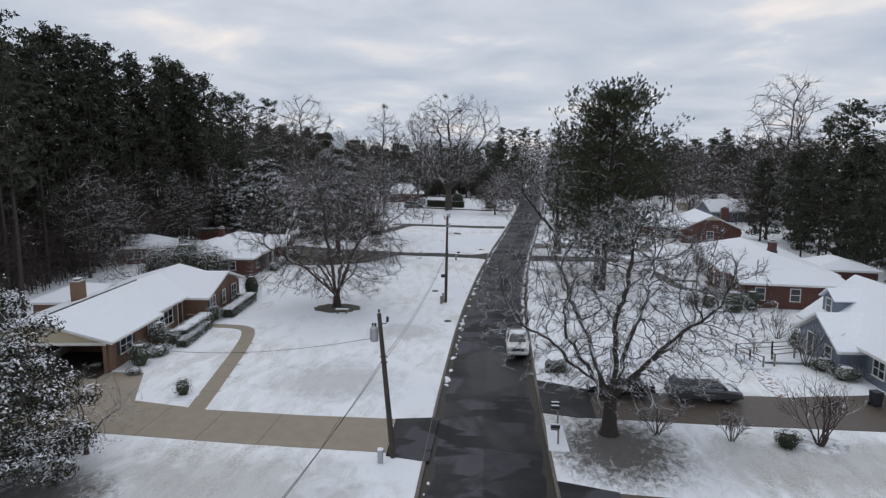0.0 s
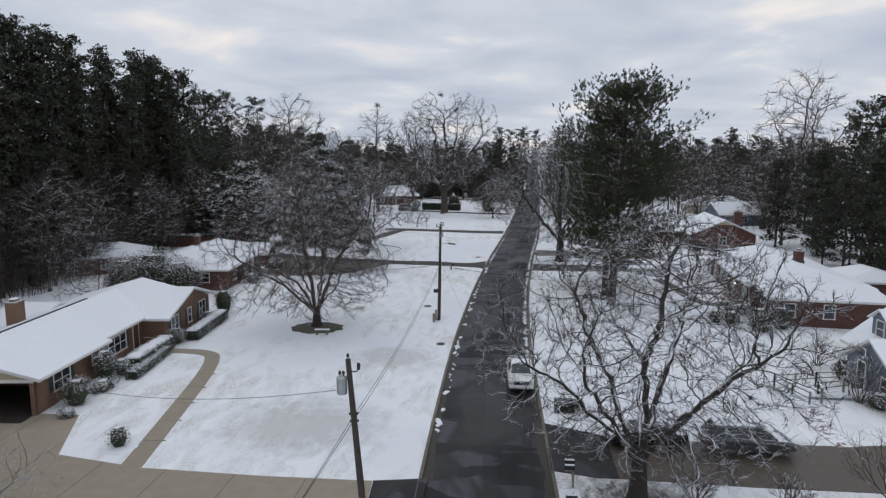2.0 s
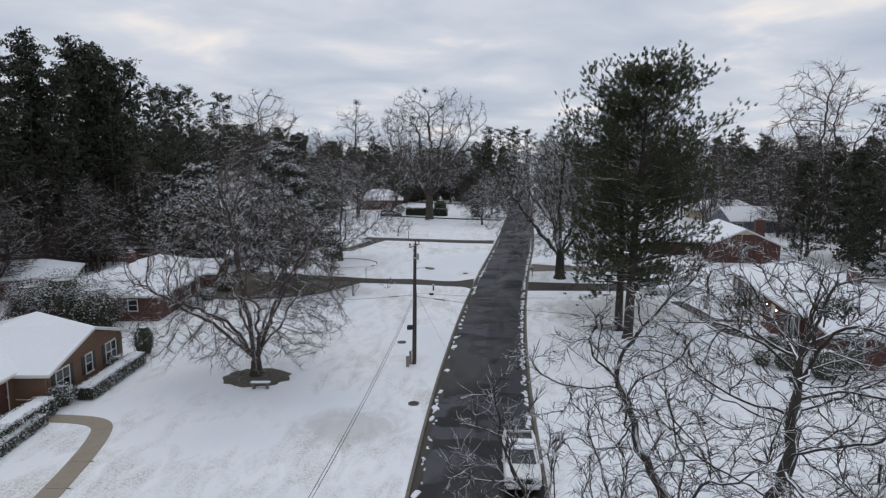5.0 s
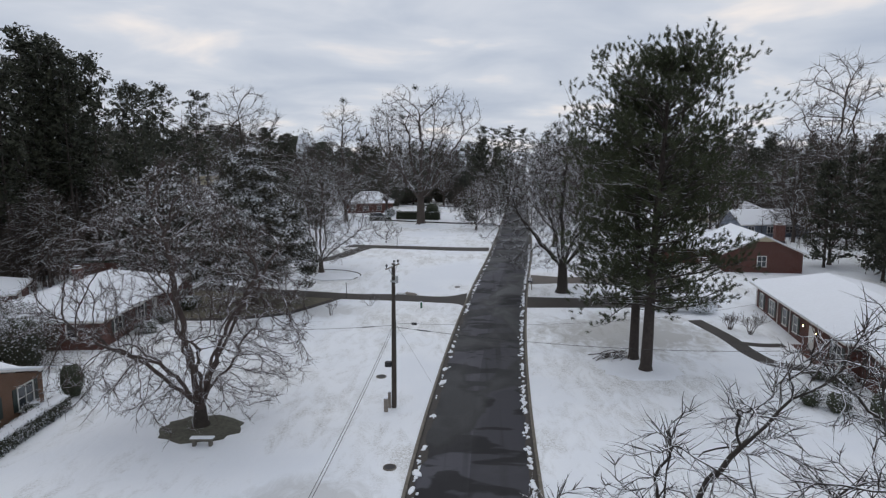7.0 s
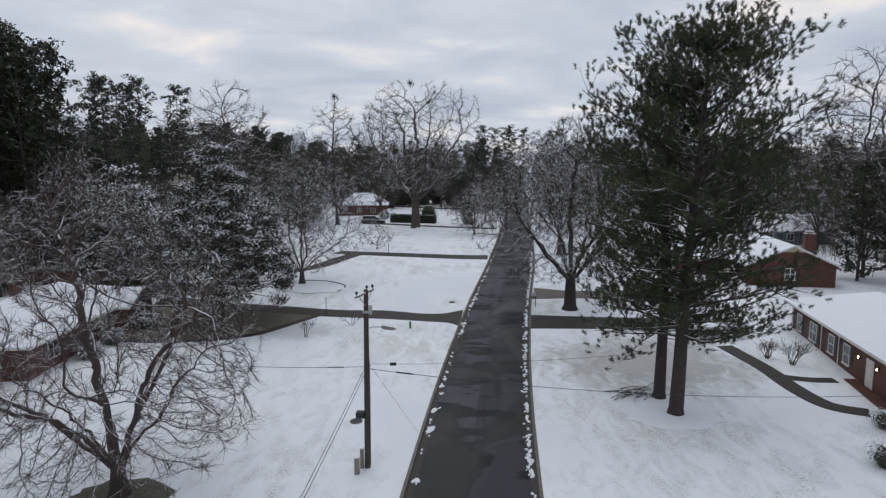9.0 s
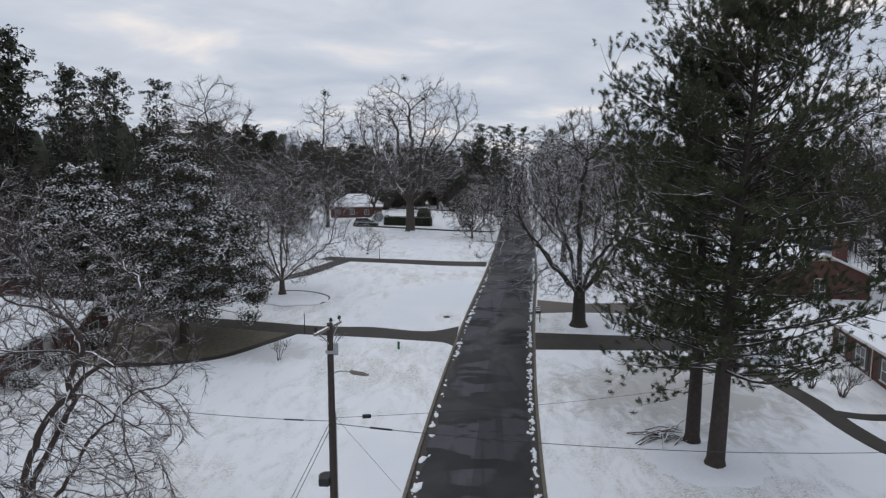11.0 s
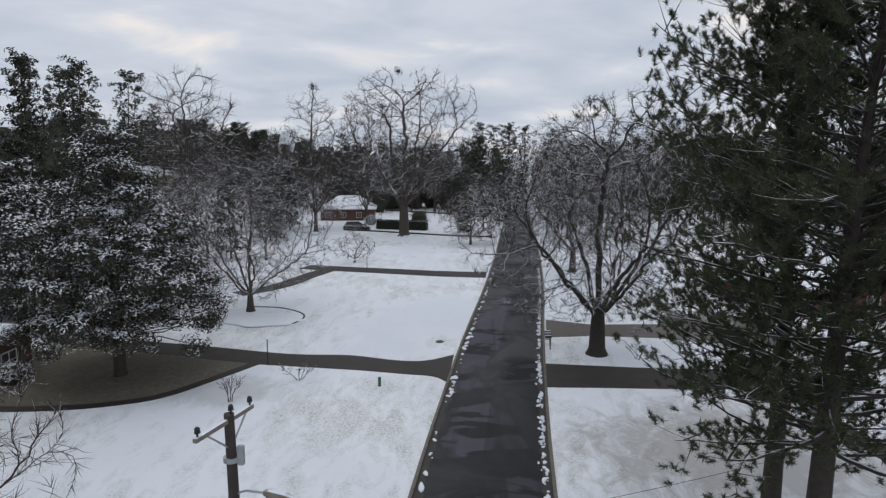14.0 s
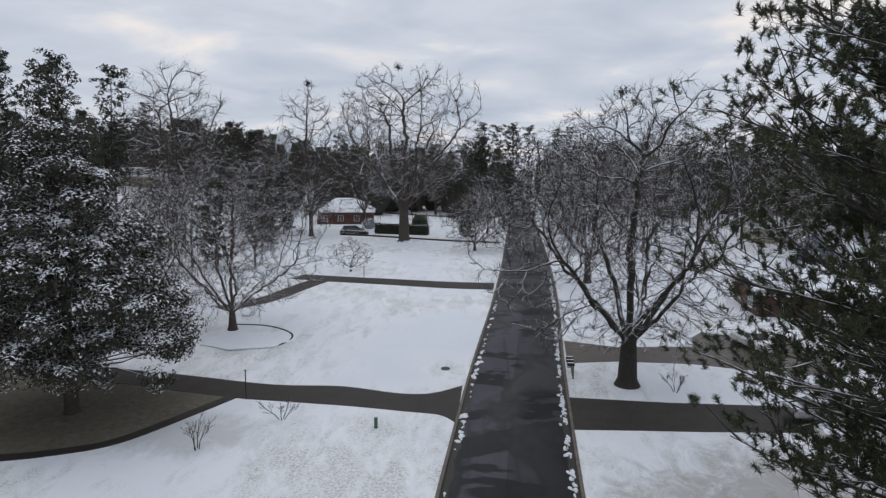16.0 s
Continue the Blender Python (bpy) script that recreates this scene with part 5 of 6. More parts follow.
def east_ranch():
    h = thing("house", "red brick ranch house with a snow-covered hip roof and porch", "house", 27.4, 80.4, turn=82.8)
    # x runs up the street, y towards the street
    w = Shape().box(0.3, 24.4, -12.6, -0.7, -0.25, 3.0).box(-5.2, 0.3, -12.0, -1.5, -0.25, 2.85)
    part("wall", w, M_BRICK_RED, h, "dark red brick wall")
    planes = hip_planes(-0.4, 25.2, -13.2, 0, 3.3, 5.15, run=4.2)
    planes.append([(-5.9, -0.8, 2.98), (-5.9, -12.6, 2.98), (0.6, -12.6, 3.62), (0.6, -0.8, 3.62)])
    roof(h, planes)
    back = Shape().box(5.5, 12.5, -19.5, -12.6, -0.25, 2.9)
    part("rear_wing", back, M_BRICK_RED, h)
    roof(h, hip_planes(5.0, 13.0, -20.0, -11.5, 3.1, 4.3, run=2.0))
    chimney(h, 6.9, -7.4, 4.4, 6.2, 1.3, 0.8, M_BRICK_RED)
    for y in (-3.2, -6.9):
        window(h, -5.2, y, 0.95, 0.95, 1.35, turn=-90, cols=1, shutters=False)
    for x, c, ww in ((2.6, 2, 1.6), (12.0, 1, 1.0), (15.0, 1, 1.0), (19.0, 2, 1.5), (22.5, 1, 1.0)):
        window(h, x, -0.7, 0.8, ww, 1.5, turn=180, cols=c)
    door(h, 8.0, -0.7, 0.2, turn=180, material=M_TRIM)
    part("porch_floor", Shape().box(4.0, 12.0, -0.7, 0.3, -0.2, 0.16, 0.02), M_BRICK_RED, h)
    for x in (0.4, 13.4, 17.0, 24.3):
        part("downpipe", Shape().tube([(x, -0.05, 3.15), (x, -0.5, 2.9), (x, -0.6, 2.6), (x, -0.6, 0.1)], 0.045, 6), M_TRIM, h)
    for x in (6.6, 9.6):
        l = part("porch_lamp", Shape().box(x - 0.06, x + 0.06, -0.68, -0.55, 1.95, 2.22, 0.02), M_BLACK, h)
        part("bulb", Shape().cyl(x, -0.50, 2.0, 2.14, 0.045, 8), M_GLOW, l, "lit porch bulb")


def east_gable_house():
    h = thing("house", "red brick gabled house with a tall chimney and snowy roof", "house", 39.6, 123.0, turn=84)
    w = Shape().box(0, 17, -5.2, 5.2, -0.4, 2.9).box(6.0, 14.0, 5.2, 13.0, -0.4, 2.7)
    gable_wall(w, "x", 0.0, 0, 5.2, 2.85, 5.2)
    part("wall", w, M_BRICK_RED, h, "red brown brick wall")
    planes = [[(-0.5, 5.8, 2.75), (-0.5, 0, 5.4), (17.5, 0, 5.4), (17.5, 5.8, 2.75)], [(-0.5, 0, 5.4), (-0.5, -5.8, 2.75), (17.5, -5.8, 2.75), (17.5, 0, 5.4)]]
    planes += [[(5.4, 13.6, 2.7), (5.4, 2.0, 2.7), (10.0, 2.0, 4.7), (10.0, 13.6, 4.7)], [(14.6, 2.0, 2.7), (14.6, 13.6, 2.7), (10.0, 13.6, 4.7), (10.0, 2.0, 4.7)]]
    roof(h, planes)
    part("gable_trim", Shape().loft([[(-0.04, -1.6, 4.45), (-0.04, 1.6, 4.45), (-0.04, 0, 5.18)], [(-0.01, -1.6, 4.45), (-0.01, 1.6, 4.45), (-0.01, 0, 5.18)]], True), M_CREAM, h)
    chimney(h, 2.2, -2.6, 3.6, 6.6, 1.0, 1.3, M_BRICK_RED)
    window(h, 0.0, 0.2, 0.9, 1.1, 1.4, turn=-90, cols=2, shutters=False)
    window(h, 8.0, 13.0, 0.9, 1.3, 1.3, turn=180)
    # wooden deck stair with white snow on the treads
    s = Shape()
    for k in range(7):
        s.box(3.2 - 0.5 * k, 3.7 - 0.5 * k, 6.4, 8.0, 1.45 - 0.21 * k, 1.52 - 0.21 * k)
    st = part("deck_stair", s, M_SILVER, h, "grey wooden deck stair with snowy treads")
    rl = Shape()
    for y in (6.4, 8.0):
        rl.tube([(4.0, y, 2.5), (0.2, y, 0.95)], 0.05, 4)
        rl.tube([(6.2, y, 2.5), (4.0, y, 2.5)], 0.05, 4)
        for k in range(5):
            rl.tube([(3.9 - 0.9 * k, y, 1.5 - 0.37 * k - 0.3), (3.9 - 0.9 * k, y, 2.45 - 0.37 * k)], 0.045, 4)
    part("rail", rl, M_SILVER, st)


def dormer_house():
    h = thing("house", "blue-grey cottage with a steep snowy roof and a dormer", "house", 28.0, 46.5, turn=90)
    # x runs up the street, y towards the street
    w = Shape().box(0.3, 14.4, -9.2, -0.5, -0.2, 2.5).box(4.6, 11.4, -0.5, 1.2, -0.2, 2.2)
    gable_wall(w, "x", 14.2, -4.8, 4.4, 2.45, 6.0, 0.2)
    gable_wall(w, "x", 0.3, -4.8, 4.4, 2.45, 6.0, 0.2)
    gable_wall(w, "y", 1.0, 8.0, 3.4, 2.15, 4.1, 0.2)
    part("wall", w, M_GREY_SIDING, h, "blue-grey clapboard wall")
    planes = [[(0, 0.1, 2.55), (14.8, 0.1, 2.55), (14.8, -4.8, 6.45), (0, -4.8, 6.45)], [(14.8, -9.7, 2.55), (0, -9.7, 2.55), (0, -4.8, 6.45), (14.8, -4.8, 6.45)]]
    planes += [[(4.1, 1.7, 2.2), (4.1, -2.2, 2.2), (8.0, -2.2, 4.4), (8.0, 1.7, 4.4)], [(11.9, -2.2, 2.2), (11.9, 1.7, 2.2), (8.0, 1.7, 4.4), (8.0, -2.2, 4.4)]]
    roof(h, planes)
    d = Shape().box(10.6, 12.8, -3.6, -1.2, 3.2, 4.85)
    gable_wall(d, "y", -1.3, 11.7, 1.1, 4.8, 5.5, 0.1)
    dm = part("dormer", d, M_GREY_SIDING, h, "gabled dormer with a white window")
    ds = Shape()
    slope(ds, [(10.3, -0.9, 4.85), (10.3, -4.4, 4.85), (11.7, -4.4, 5.75), (11.7, -0.9, 5.75)], 0.1)
    slope(ds, [(13.1, -4.4, 4.85), (13.1, -0.9, 4.85), (11.7, -0.9, 5.75), (11.7, -4.4, 5.75)], 0.1)
    part("dormer_roof", ds, M_SNOW, dm)
    window(h, 11.7, -1.2, 3.55, 0.9, 1.2, turn=180, cols=1, shutters=False)
    window(h, 6.4, 1.2, 0.7, 1.0, 1.2, turn=180, cols=1, shutters=False)
    window(h, 2.4, -0.5, 0.8, 1.4, 1.2, turn=180, shutters=False)
    door(h, 9.4, 1.2, 0.2, turn=180, material=M_SHUTTER)
    part("porch_post", Shape().box(12.6, 12.75, 0.2, 0.35, -0.1, 2.4, 0.02), M_TRIM, h)


def far_house(label, x, y, turn, length, depth, wall, hip=True, z=None, eave=2.7, top=4.6):
    h = thing("house", label, "house", x, y, z=z, turn=turn, group="far houses")
    w = Shape().box(0.5, length - 0.5, 0.5, depth - 0.5, -0.6, eave - 0.12)
    if not hip:
        gable_wall(w, "x", 0.5, depth / 2, depth / 2 - 0.5, eave - 0.15, top - 0.3, 0.2)
        gable_wall(w, "x", length - 0.7, depth / 2, depth / 2 - 0.5, eave - 0.15, top - 0.3, 0.2)
    part("wall", w, wall, h)
    roof(h, hip_planes(0, length, 0, depth, eave, top, run=depth * 0.4, near=hip, far=hip))
    for k in range(int(length // 4)):
        window(h, 2.4 + 4 * k, 0.5, 0.9, 1.2, 1.2, shutters=False)
    window(h, 0.5, depth / 2, 0.9, 1.2, 1.2, turn=-90, shutters=False)
    return h


tan_house()
red_ranch()
hip_outbuilding()
east_ranch()
east_gable_house()
dormer_house()
far_house("small hipped house with a snowy roof beyond the hedge", -42.0, 222.0, 8, 15, 12, M_BRICK_RED, eave=3.2, top=6.4)
far_house("distant low house with a snow-covered roof", -36.0, 276.0, 4, 16, 10, M_BRICK_RED, top=4.8)
far_house("distant house across the field with a snowy roof", -14.0, 292.0, 2, 18, 9, M_BRICK_RED)
far_house("grey gabled house behind the brick one", 51.0, 160.0, 8, 15, 10, M_GREY_SIDING, hip=False, top=5.4)
far_house("pale house with a broad snowy roof among bare trees", 54.0, 192.0, 0, 17, 11, M_CREAM, top=5.0)
far_house("hilltop house with a low snowy roof in the trees", -112.0, 240.0, 10, 20, 12, M_CREAM, top=5.2)
far_house("distant house past the east woods with a white roof", 92.0, 150.0, 10, 18, 10, M_BRICK_RED)

# ---- vehicles ----
def ring(x, w, z0, z1, r):
    """A rounded section of a car body across its length."""
    return [(x, -w + r, z0), (x, w - r, z0), (x, w, z0 + r), (x, w, z1 - r * 1.3), (x, w - r * 0.9, z1), (x, -w + r * 0.9, z1), (x, -w, z1 - r * 1.3), (x, -w, z0 + r)]


def wheel(car, x, y, r, side):
    t = Shape()
    n = 18
    prof = [(r * 0.62, -0.11), (r * 0.93, -0.11), (r, -0.07), (r, 0.07), (r * 0.93, 0.11), (r * 0.62, 0.11)]
    rings = [[(x + math.cos(a) * q, y + o, r + math.sin(a) * q) for a in (2 * math.pi * j / n for j in range(n))] for q, o in prof]
    t.loft(rings + [rings[0]])
    w = part("wheel", t, M_TYRE, car, "black tyre on an alloy rim")
    d = Shape()
    yo = y + side * 0.085
    d.loft([[(x + math.cos(2 * math.pi * j / n) * q, yo + o * side, r + math.sin(2 * math.pi * j / n) * q) for j in range(n)] for q, o in ((r * 0.63, -0.05), (r * 0.6, 0.0), (r * 0.5, -0.03), (r * 0.12, 0.0))], True)
    for k in range(5):
        a = 2 * math.pi * k / 5
        d.tube([(x, yo + side * 0.005, r), (x + math.cos(a) * r * 0.58, yo + side * 0.005, r + math.sin(a) * r * 0.58)], 0.035, 4)
    part("rim", d, M_RIM, w)


def vehicle(name, label, x, y, turn, paint, length, width, stations, cabin, wheels, wr=0.36, bed=None, snowy=()):
    """stations: (x, half width, low, high) of the body; cabin: (x, half width, z) of the glasshouse from front foot to rear foot."""
    c = thing(name, label, name.replace("_", " "), x, y, z=ground(x, y) + (0.03 if abs(x - centre(y)) > 3.6 else -0.105), turn=turn)
    b = Shape()
    b.loft([ring(*s, 0.11) for s in stations], True)
    b.smooth = False
    body = part("body", b, paint, c)
    g = Shape()
    (fx, fw, fz), (rx, rw, rz), (bx, bw, bz), (ex, ew, ez) = cabin
    rg = [[(fx, -fw, fz), (fx, fw, fz)], [(rx, -rw, rz), (rx, rw, rz)], [(bx, -bw, bz), (bx, bw, bz)], [(ex, -ew, ez), (ex, ew, ez)]]
    side = lambda k: [(rg[0][k]), (rg[1][k]), (rg[2][k]), (rg[3][k])]
    g.loft([side(0), side(1)], True)
    roof_t = Shape().box(min(rx, bx) - 0.08, max(rx, bx) + 0.10, -rw + 0.02, rw - 0.02, rz - 0.05, rz + 0.05, 0.05)
    cab = part("cabin", g, paint, c)
    part("roof_panel", roof_t, M_SNOW if "roof" in snowy else paint, c, "snow-covered roof" if "roof" in snowy else "")

    def pane(a, b2, c2, d2, out):
        q = [Vector(p) for p in (a, b2, c2, d2)]
        m = sum(q, Vector()) / 4
        q = [m + (p - m) * 0.86 + Vector(out) for p in q]
        s = Shape().loft([[tuple(p - Vector(out) * 1.5) for p in q], [tuple(p) for p in q]], True)
        part("window", s, M_GLASS, c)

    pane(rg[0][0], rg[0][1], rg[1][1], rg[1][0], (0.02, 0, 0.015))
    pane(rg[3][1], rg[3][0], rg[2][0], rg[2][1], (-0.02, 0, 0.015))
    for k, sg in ((0, -1), (1, 1)):
        f, r, b3, e = side(k)
        mid = lambda u, v, t: tuple(Vector(u).lerp(Vector(v), t))
        m0, m1 = mid(f, e, 0.52), mid(r, b3, 0.45)
        pane(f, m0, m1, r, (0, sg * 0.02, 0.004))
        pane(m0, e, b3, m1, (0, sg * 0.02, 0.004))
        part("mirror", Shape().box(fx - 0.28, fx - 0.12, sg * (fw + 0.10) - 0.10, sg * (fw + 0.10) + 0.10, fz + 0.02, fz + 0.20, 0.03), paint, c)
        part("door_handle", Shape().box(fx - 1.25, fx - 1.07, sg * (stations[len(stations) // 2][1]) - 0.02, sg * (stations[len(stations) // 2][1]) + 0.02, fz - 0.17, fz - 0.13, 0.008), M_BLACK, c)
    hx, hw, hl, hh = stations[-1]
    for sg in (-1, 1):
        part("headlight", Shape().box(hx - 0.12, hx + 0.045, sg * (hw - 0.19) - 0.16, sg * (hw - 0.19) + 0.16, hh - 0.28, hh - 0.08, 0.03), M_LAMP, c)
        tx, tw, tl, th = stations[0]
        part("tail_light", Shape().box(tx - 0.02, tx + 0.1, sg * (tw - 0.12) - 0.08, sg * (tw - 0.12) + 0.08, th - 0.5, th - 0.14, 0.02), M_RED_LAMP, c)
    gr = Shape().box(hx - 0.02, hx + 0.06, -hw + 0.36, hw - 0.36, hh - 0.30, hh - 0.06, 0.02)
    for k in range(3):
        gr.box(hx + 0.055, hx + 0.07, -hw + 0.4, hw - 0.4, hh - 0.27 + 0.07 * k, hh - 0.25 + 0.07 * k)
    part("grille", gr, M_BLACK, c, "dark front grille")
    part("front_bumper", Shape().box(hx - 0.15, hx + 0.09, -hw + 0.02, hw - 0.02, hl - 0.06, hl + 0.17, 0.05), paint, c)
    part("number_plate", Shape().box(hx + 0.09, hx + 0.10, -0.16, 0.16, hl - 0.01, hl + 0.11), M_TRIM, c)
    part("rear_bumper", Shape().box(stations[0][0] - 0.08, stations[0][0] + 0.12, -stations[0][1] + 0.03, stations[0][1] - 0.03, stations[0][2], stations[0][2] + 0.22, 0.05), M_BLACK, c)
    part("underbody", Shape().box(stations[0][0] + 0.3, hx - 0.3, -hw + 0.12, hw - 0.12, 0.22, stations[1][2] + 0.12), M_BLACK, c)
    for wx in wheels:
        for sg in (-1, 1):
            wheel(c, wx, sg * (hw - 0.10), wr, sg)
    if bed:
        x0, x1, z = bed
        part("cargo_bed", Shape().box(x0, x1, -hw + 0.16, hw - 0.16, z - 0.02, z + 0.012), M_BLACK, c, "dark open cargo bed")
        ra = Shape()
        for sg in (-1, 1):
            ra.box(x0, x1 + 0.1, sg * (hw - 0.09) - 0.06, sg * (hw - 0.09) + 0.06, z, z + 0.16, 0.03)
        ra.box(x0, x0 + 0.09, -hw + 0.1, hw - 0.1, z, z + 0.14, 0.02)
        part("bed_rail", ra, paint, c)
    if "hood" in snowy:
        part("hood_snow", Shape().box(fx + 0.12, hx - 0.22, -hw + 0.2, hw - 0.2, hh - 0.03, hh + 0.035, 0.03), M_SNOW, c, "thin snow on the hood")
    return c


vehicle("pickup_truck", "white pickup truck parked at the kerb with snow on its hood", 1.75, 56.0, -90, M_WHITE_CAR, 5.4, 1.95,
        [(-2.72, 0.90, 0.50, 1.12), (-2.5, 0.97, 0.42, 1.16), (-0.6, 0.98, 0.40, 1.16), (1.0, 0.98, 0.40, 1.16), (2.2, 0.97, 0.42, 1.12), (2.62, 0.94, 0.46, 1.08), (2.72, 0.88, 0.50, 1.04)],
        [(1.45, 0.88, 1.12), (0.80, 0.72, 1.74), (-0.30, 0.72, 1.76), (-0.62, 0.88, 1.14)], (1.75, -1.7), 0.39, bed=(-2.6, -0.75, 1.15), snowy=("roof", "hood"))
van = [(-2.45, 0.86, 0.42, 1.02), (-2.3, 0.94, 0.36, 1.12), (-0.6, 0.97, 0.34, 1.10), (1.1, 0.97, 0.34, 1.06), (2.0, 0.94, 0.36, 0.98), (2.35, 0.86, 0.38, 0.86), (2.48, 0.72, 0.42, 0.78)]
vehicle("minivan", "grey minivan dusted with snow on the driveway", 14.6, 45.0, 0, M_GREY_CAR, 4.95, 1.94, van, [(1.45, 0.82, 1.06), (0.5, 0.68, 1.70), (-1.9, 0.68, 1.70), (-2.3, 0.82, 1.12)], (1.5, -1.45), 0.35)
sedan = [(-2.3, 0.80, 0.42, 0.92), (-2.15, 0.88, 0.36, 1.0), (-0.8, 0.91, 0.32, 0.98), (0.9, 0.91, 0.32, 0.95), (1.9, 0.88, 0.34, 0.86), (2.2, 0.80, 0.36, 0.76), (2.3, 0.68, 0.40, 0.70)]
glass = [(0.95, 0.78, 0.95), (0.2, 0.60, 1.40), (-0.95, 0.60, 1.41), (-1.65, 0.76, 0.99)]
vehicle("sedan_car", "black sedan parked behind the bare oak", 8.9, 45.4, 180, M_BLACK_CAR, 4.6, 1.82, sedan, glass, (1.4, -1.4), 0.32)
vehicle("sedan_car", "silver car parked in the dark carport", -37.6, 48.4, 95.3, M_SILVER_CAR, 4.6, 1.82, sedan, glass, (1.4, -1.4), 0.32)
vehicle("sedan_car", "white car with snow on its roof on the brown driveway", 22.6, 119.6, -80, M_WHITE_CAR, 4.6, 1.82, sedan, glass, (1.4, -1.4), 0.32, snowy=("roof", "hood"))
vehicle("sedan_car", "silver car at the driveway beyond the pines", 21.0, 105.2, 0, M_SILVER_CAR, 4.6, 1.82, sedan, glass, (1.4, -1.4), 0.32, snowy=("roof",))
vehicle("minivan", "dark parked van under snow by the far hedge", -28.5, 203.0, 20, M_GREY_CAR, 4.95, 1.94, van, [(1.45, 0.82, 1.06), (0.5, 0.68, 1.70), (-1.9, 0.68, 1.70), (-2.3, 0.82, 1.12)], (1.5, -1.45), 0.35, snowy=("roof",))


# ---- poles and wires ----
def sag(a, b, drop, n=14):
    a, b = Vector(a), Vector(b)
    return [tuple(a.lerp(b, k / n) - Vector((0, 0, 4 * drop * (k / n) * (1 - k / n)))) for k in range(n + 1)]


def insulator(s, x, y, z):
    s.tube([(x, y, z), (x, y, z + 0.08), (x, y, z + 0.1), (x, y, z + 0.17), (x, y, z + 0.19), (x, y, z + 0.24)], [0.02, 0.03, 0.075, 0.06, 0.07, 0.03], 8, True)


A_BASE, A_TOP = Vector((-5.8, 34.3, 0)), Vector((-6.65, 35.0, 8.25))
B_BASE, B_TOP = Vector((-6.3, 74.1, 0)), Vector((-6.0, 72.9, 10.45))


def pole_a():
    p = thing("utility_pole", "leaning dark wooden utility pole with a grey transformer", "utility pole", A_BASE.x, A_BASE.y)
    d = A_TOP - A_BASE
    at = lambda f: d * f
    part("post", Shape().tube([at(-0.03), at(0.5), at(1.0)], [0.17, 0.145, 0.115], 12, True), M_POLE, p)
    c = at(0.86) + Vector((-0.38, -0.05, 0))
    tr = Shape().tube([(c.x, c.y, c.z - 0.42), (c.x, c.y, c.z - 0.38), (c.x, c.y, c.z + 0.34), (c.x, c.y, c.z + 0.42)], [0.2, 0.235, 0.235, 0.15], 16, True)
    t = part("transformer", tr, M_METAL, p, "grey metal transformer can")
    bu = Shape()
    insulator(bu, c.x - 0.08, c.y, c.z + 0.4)
    insulator(bu, c.x + 0.08, c.y, c.z + 0.4)
    part("bushing", bu, M_BLACK, t)
    top = Shape()
    insulator(top, at(1).x, at(1).y, at(1).z)
    part("top_insulator", top, M_BLACK, p)
    cu = Shape().tube([at(0.93), at(0.93) + Vector((0.35, 0, 0.02)), at(0.93) + Vector((0.42, 0, 0.2))], 0.03, 5).box(at(0.93).x + 0.36, at(0.93).x + 0.5, at(0.93).y - 0.05, at(0.93).y + 0.05, at(0.93).z + 0.1, at(0.93).z + 0.42, 0.02)
    part("cutout", cu, M_BLACK, p, "fuse cutout on a bracket")
    for f in (0.70, 0.66):
        part("cable_clamp", Shape().tube([at(f) + Vector((-0.2, 0, 0)), at(f) + Vector((0.2, 0.05, 0.02))], 0.06, 6, True), M_BLACK, p)
    return p


def pole_b():
    p = thing("utility_pole", "tall dark wooden utility pole with a crossarm and street light", "utility pole", B_BASE.x, B_BASE.y)
    d = B_TOP - B_BASE
    at = lambda f: d * f
    part("post", Shape().tube([at(-0.03), at(0.5), at(1.0)], [0.18, 0.15, 0.12], 12, True), M_POLE, p)
    dirn = Vector((0.24, 0.97, 0)).normalized()
    a = at(0.985)
    e0, e1 = a - dirn * 1.25, a + dirn * 0.95
    arm = Shape().tube([e0, e1], 0.075, 4, True)
    ca = part("crossarm", arm, M_SILVER, p, "grey wooden crossarm with snow along its top")
    for e in (e0 + dirn * 0.1, a + Vector((0.05, 0, 0.1)), e1 - dirn * 0.1):
        s = Shape()
        insulator(s, e.x, e.y, e.z + 0.05)
        part("insulator", s, M_BLACK, ca)
    part("brace", Shape().tube([a - dirn * 0.9, at(0.91)], 0.025, 4).tube([a + dirn * 0.75, at(0.91)], 0.025, 4), M_METAL, p)
    k = at(0.885)
    part("collar", Shape().tube([k - Vector((0, 0, 0.06)), k + Vector((0, 0, 0.06))], 0.2, 12, True).box(k.x + 0.15, k.x + 0.32, k.y - 0.06, k.y + 0.06, k.z - 0.15, k.z + 0.35, 0.02), M_METAL, p)
    l = at(0.79)
    lamp = part("street_lamp_arm", Shape().tube([l, l + Vector((0.35, -0.1, 0.16)), l + Vector((0.9, -0.25, 0.2))], 0.03, 6), M_METAL, p)
    part("lamp_head", Shape().tube([l + Vector((0.85, -0.24, 0.2)), l + Vector((1.0, -0.28, 0.21)), l + Vector((1.45, -0.4, 0.19)), l + Vector((1.65, -0.46, 0.17))], [0.06, 0.13, 0.12, 0.05], 8, True), M_SILVER, lamp, "cobra-head street lamp dusted with snow")
    b = at(0.31)
    part("meter_box", Shape().box(b.x - 0.6, b.x - 0.14, b.y - 0.25, b.y + 0.15, b.z - 0.13, b.z + 0.22, 0.03), M_BLACK, p, "dark service box on the pole")
    part("conduit", Shape().tube([at(0.02) + Vector((0.17, 0.05, 0)), at(0.62) + Vector((0.15, 0.05, 0))], 0.03, 5), M_METAL, p)
    return p


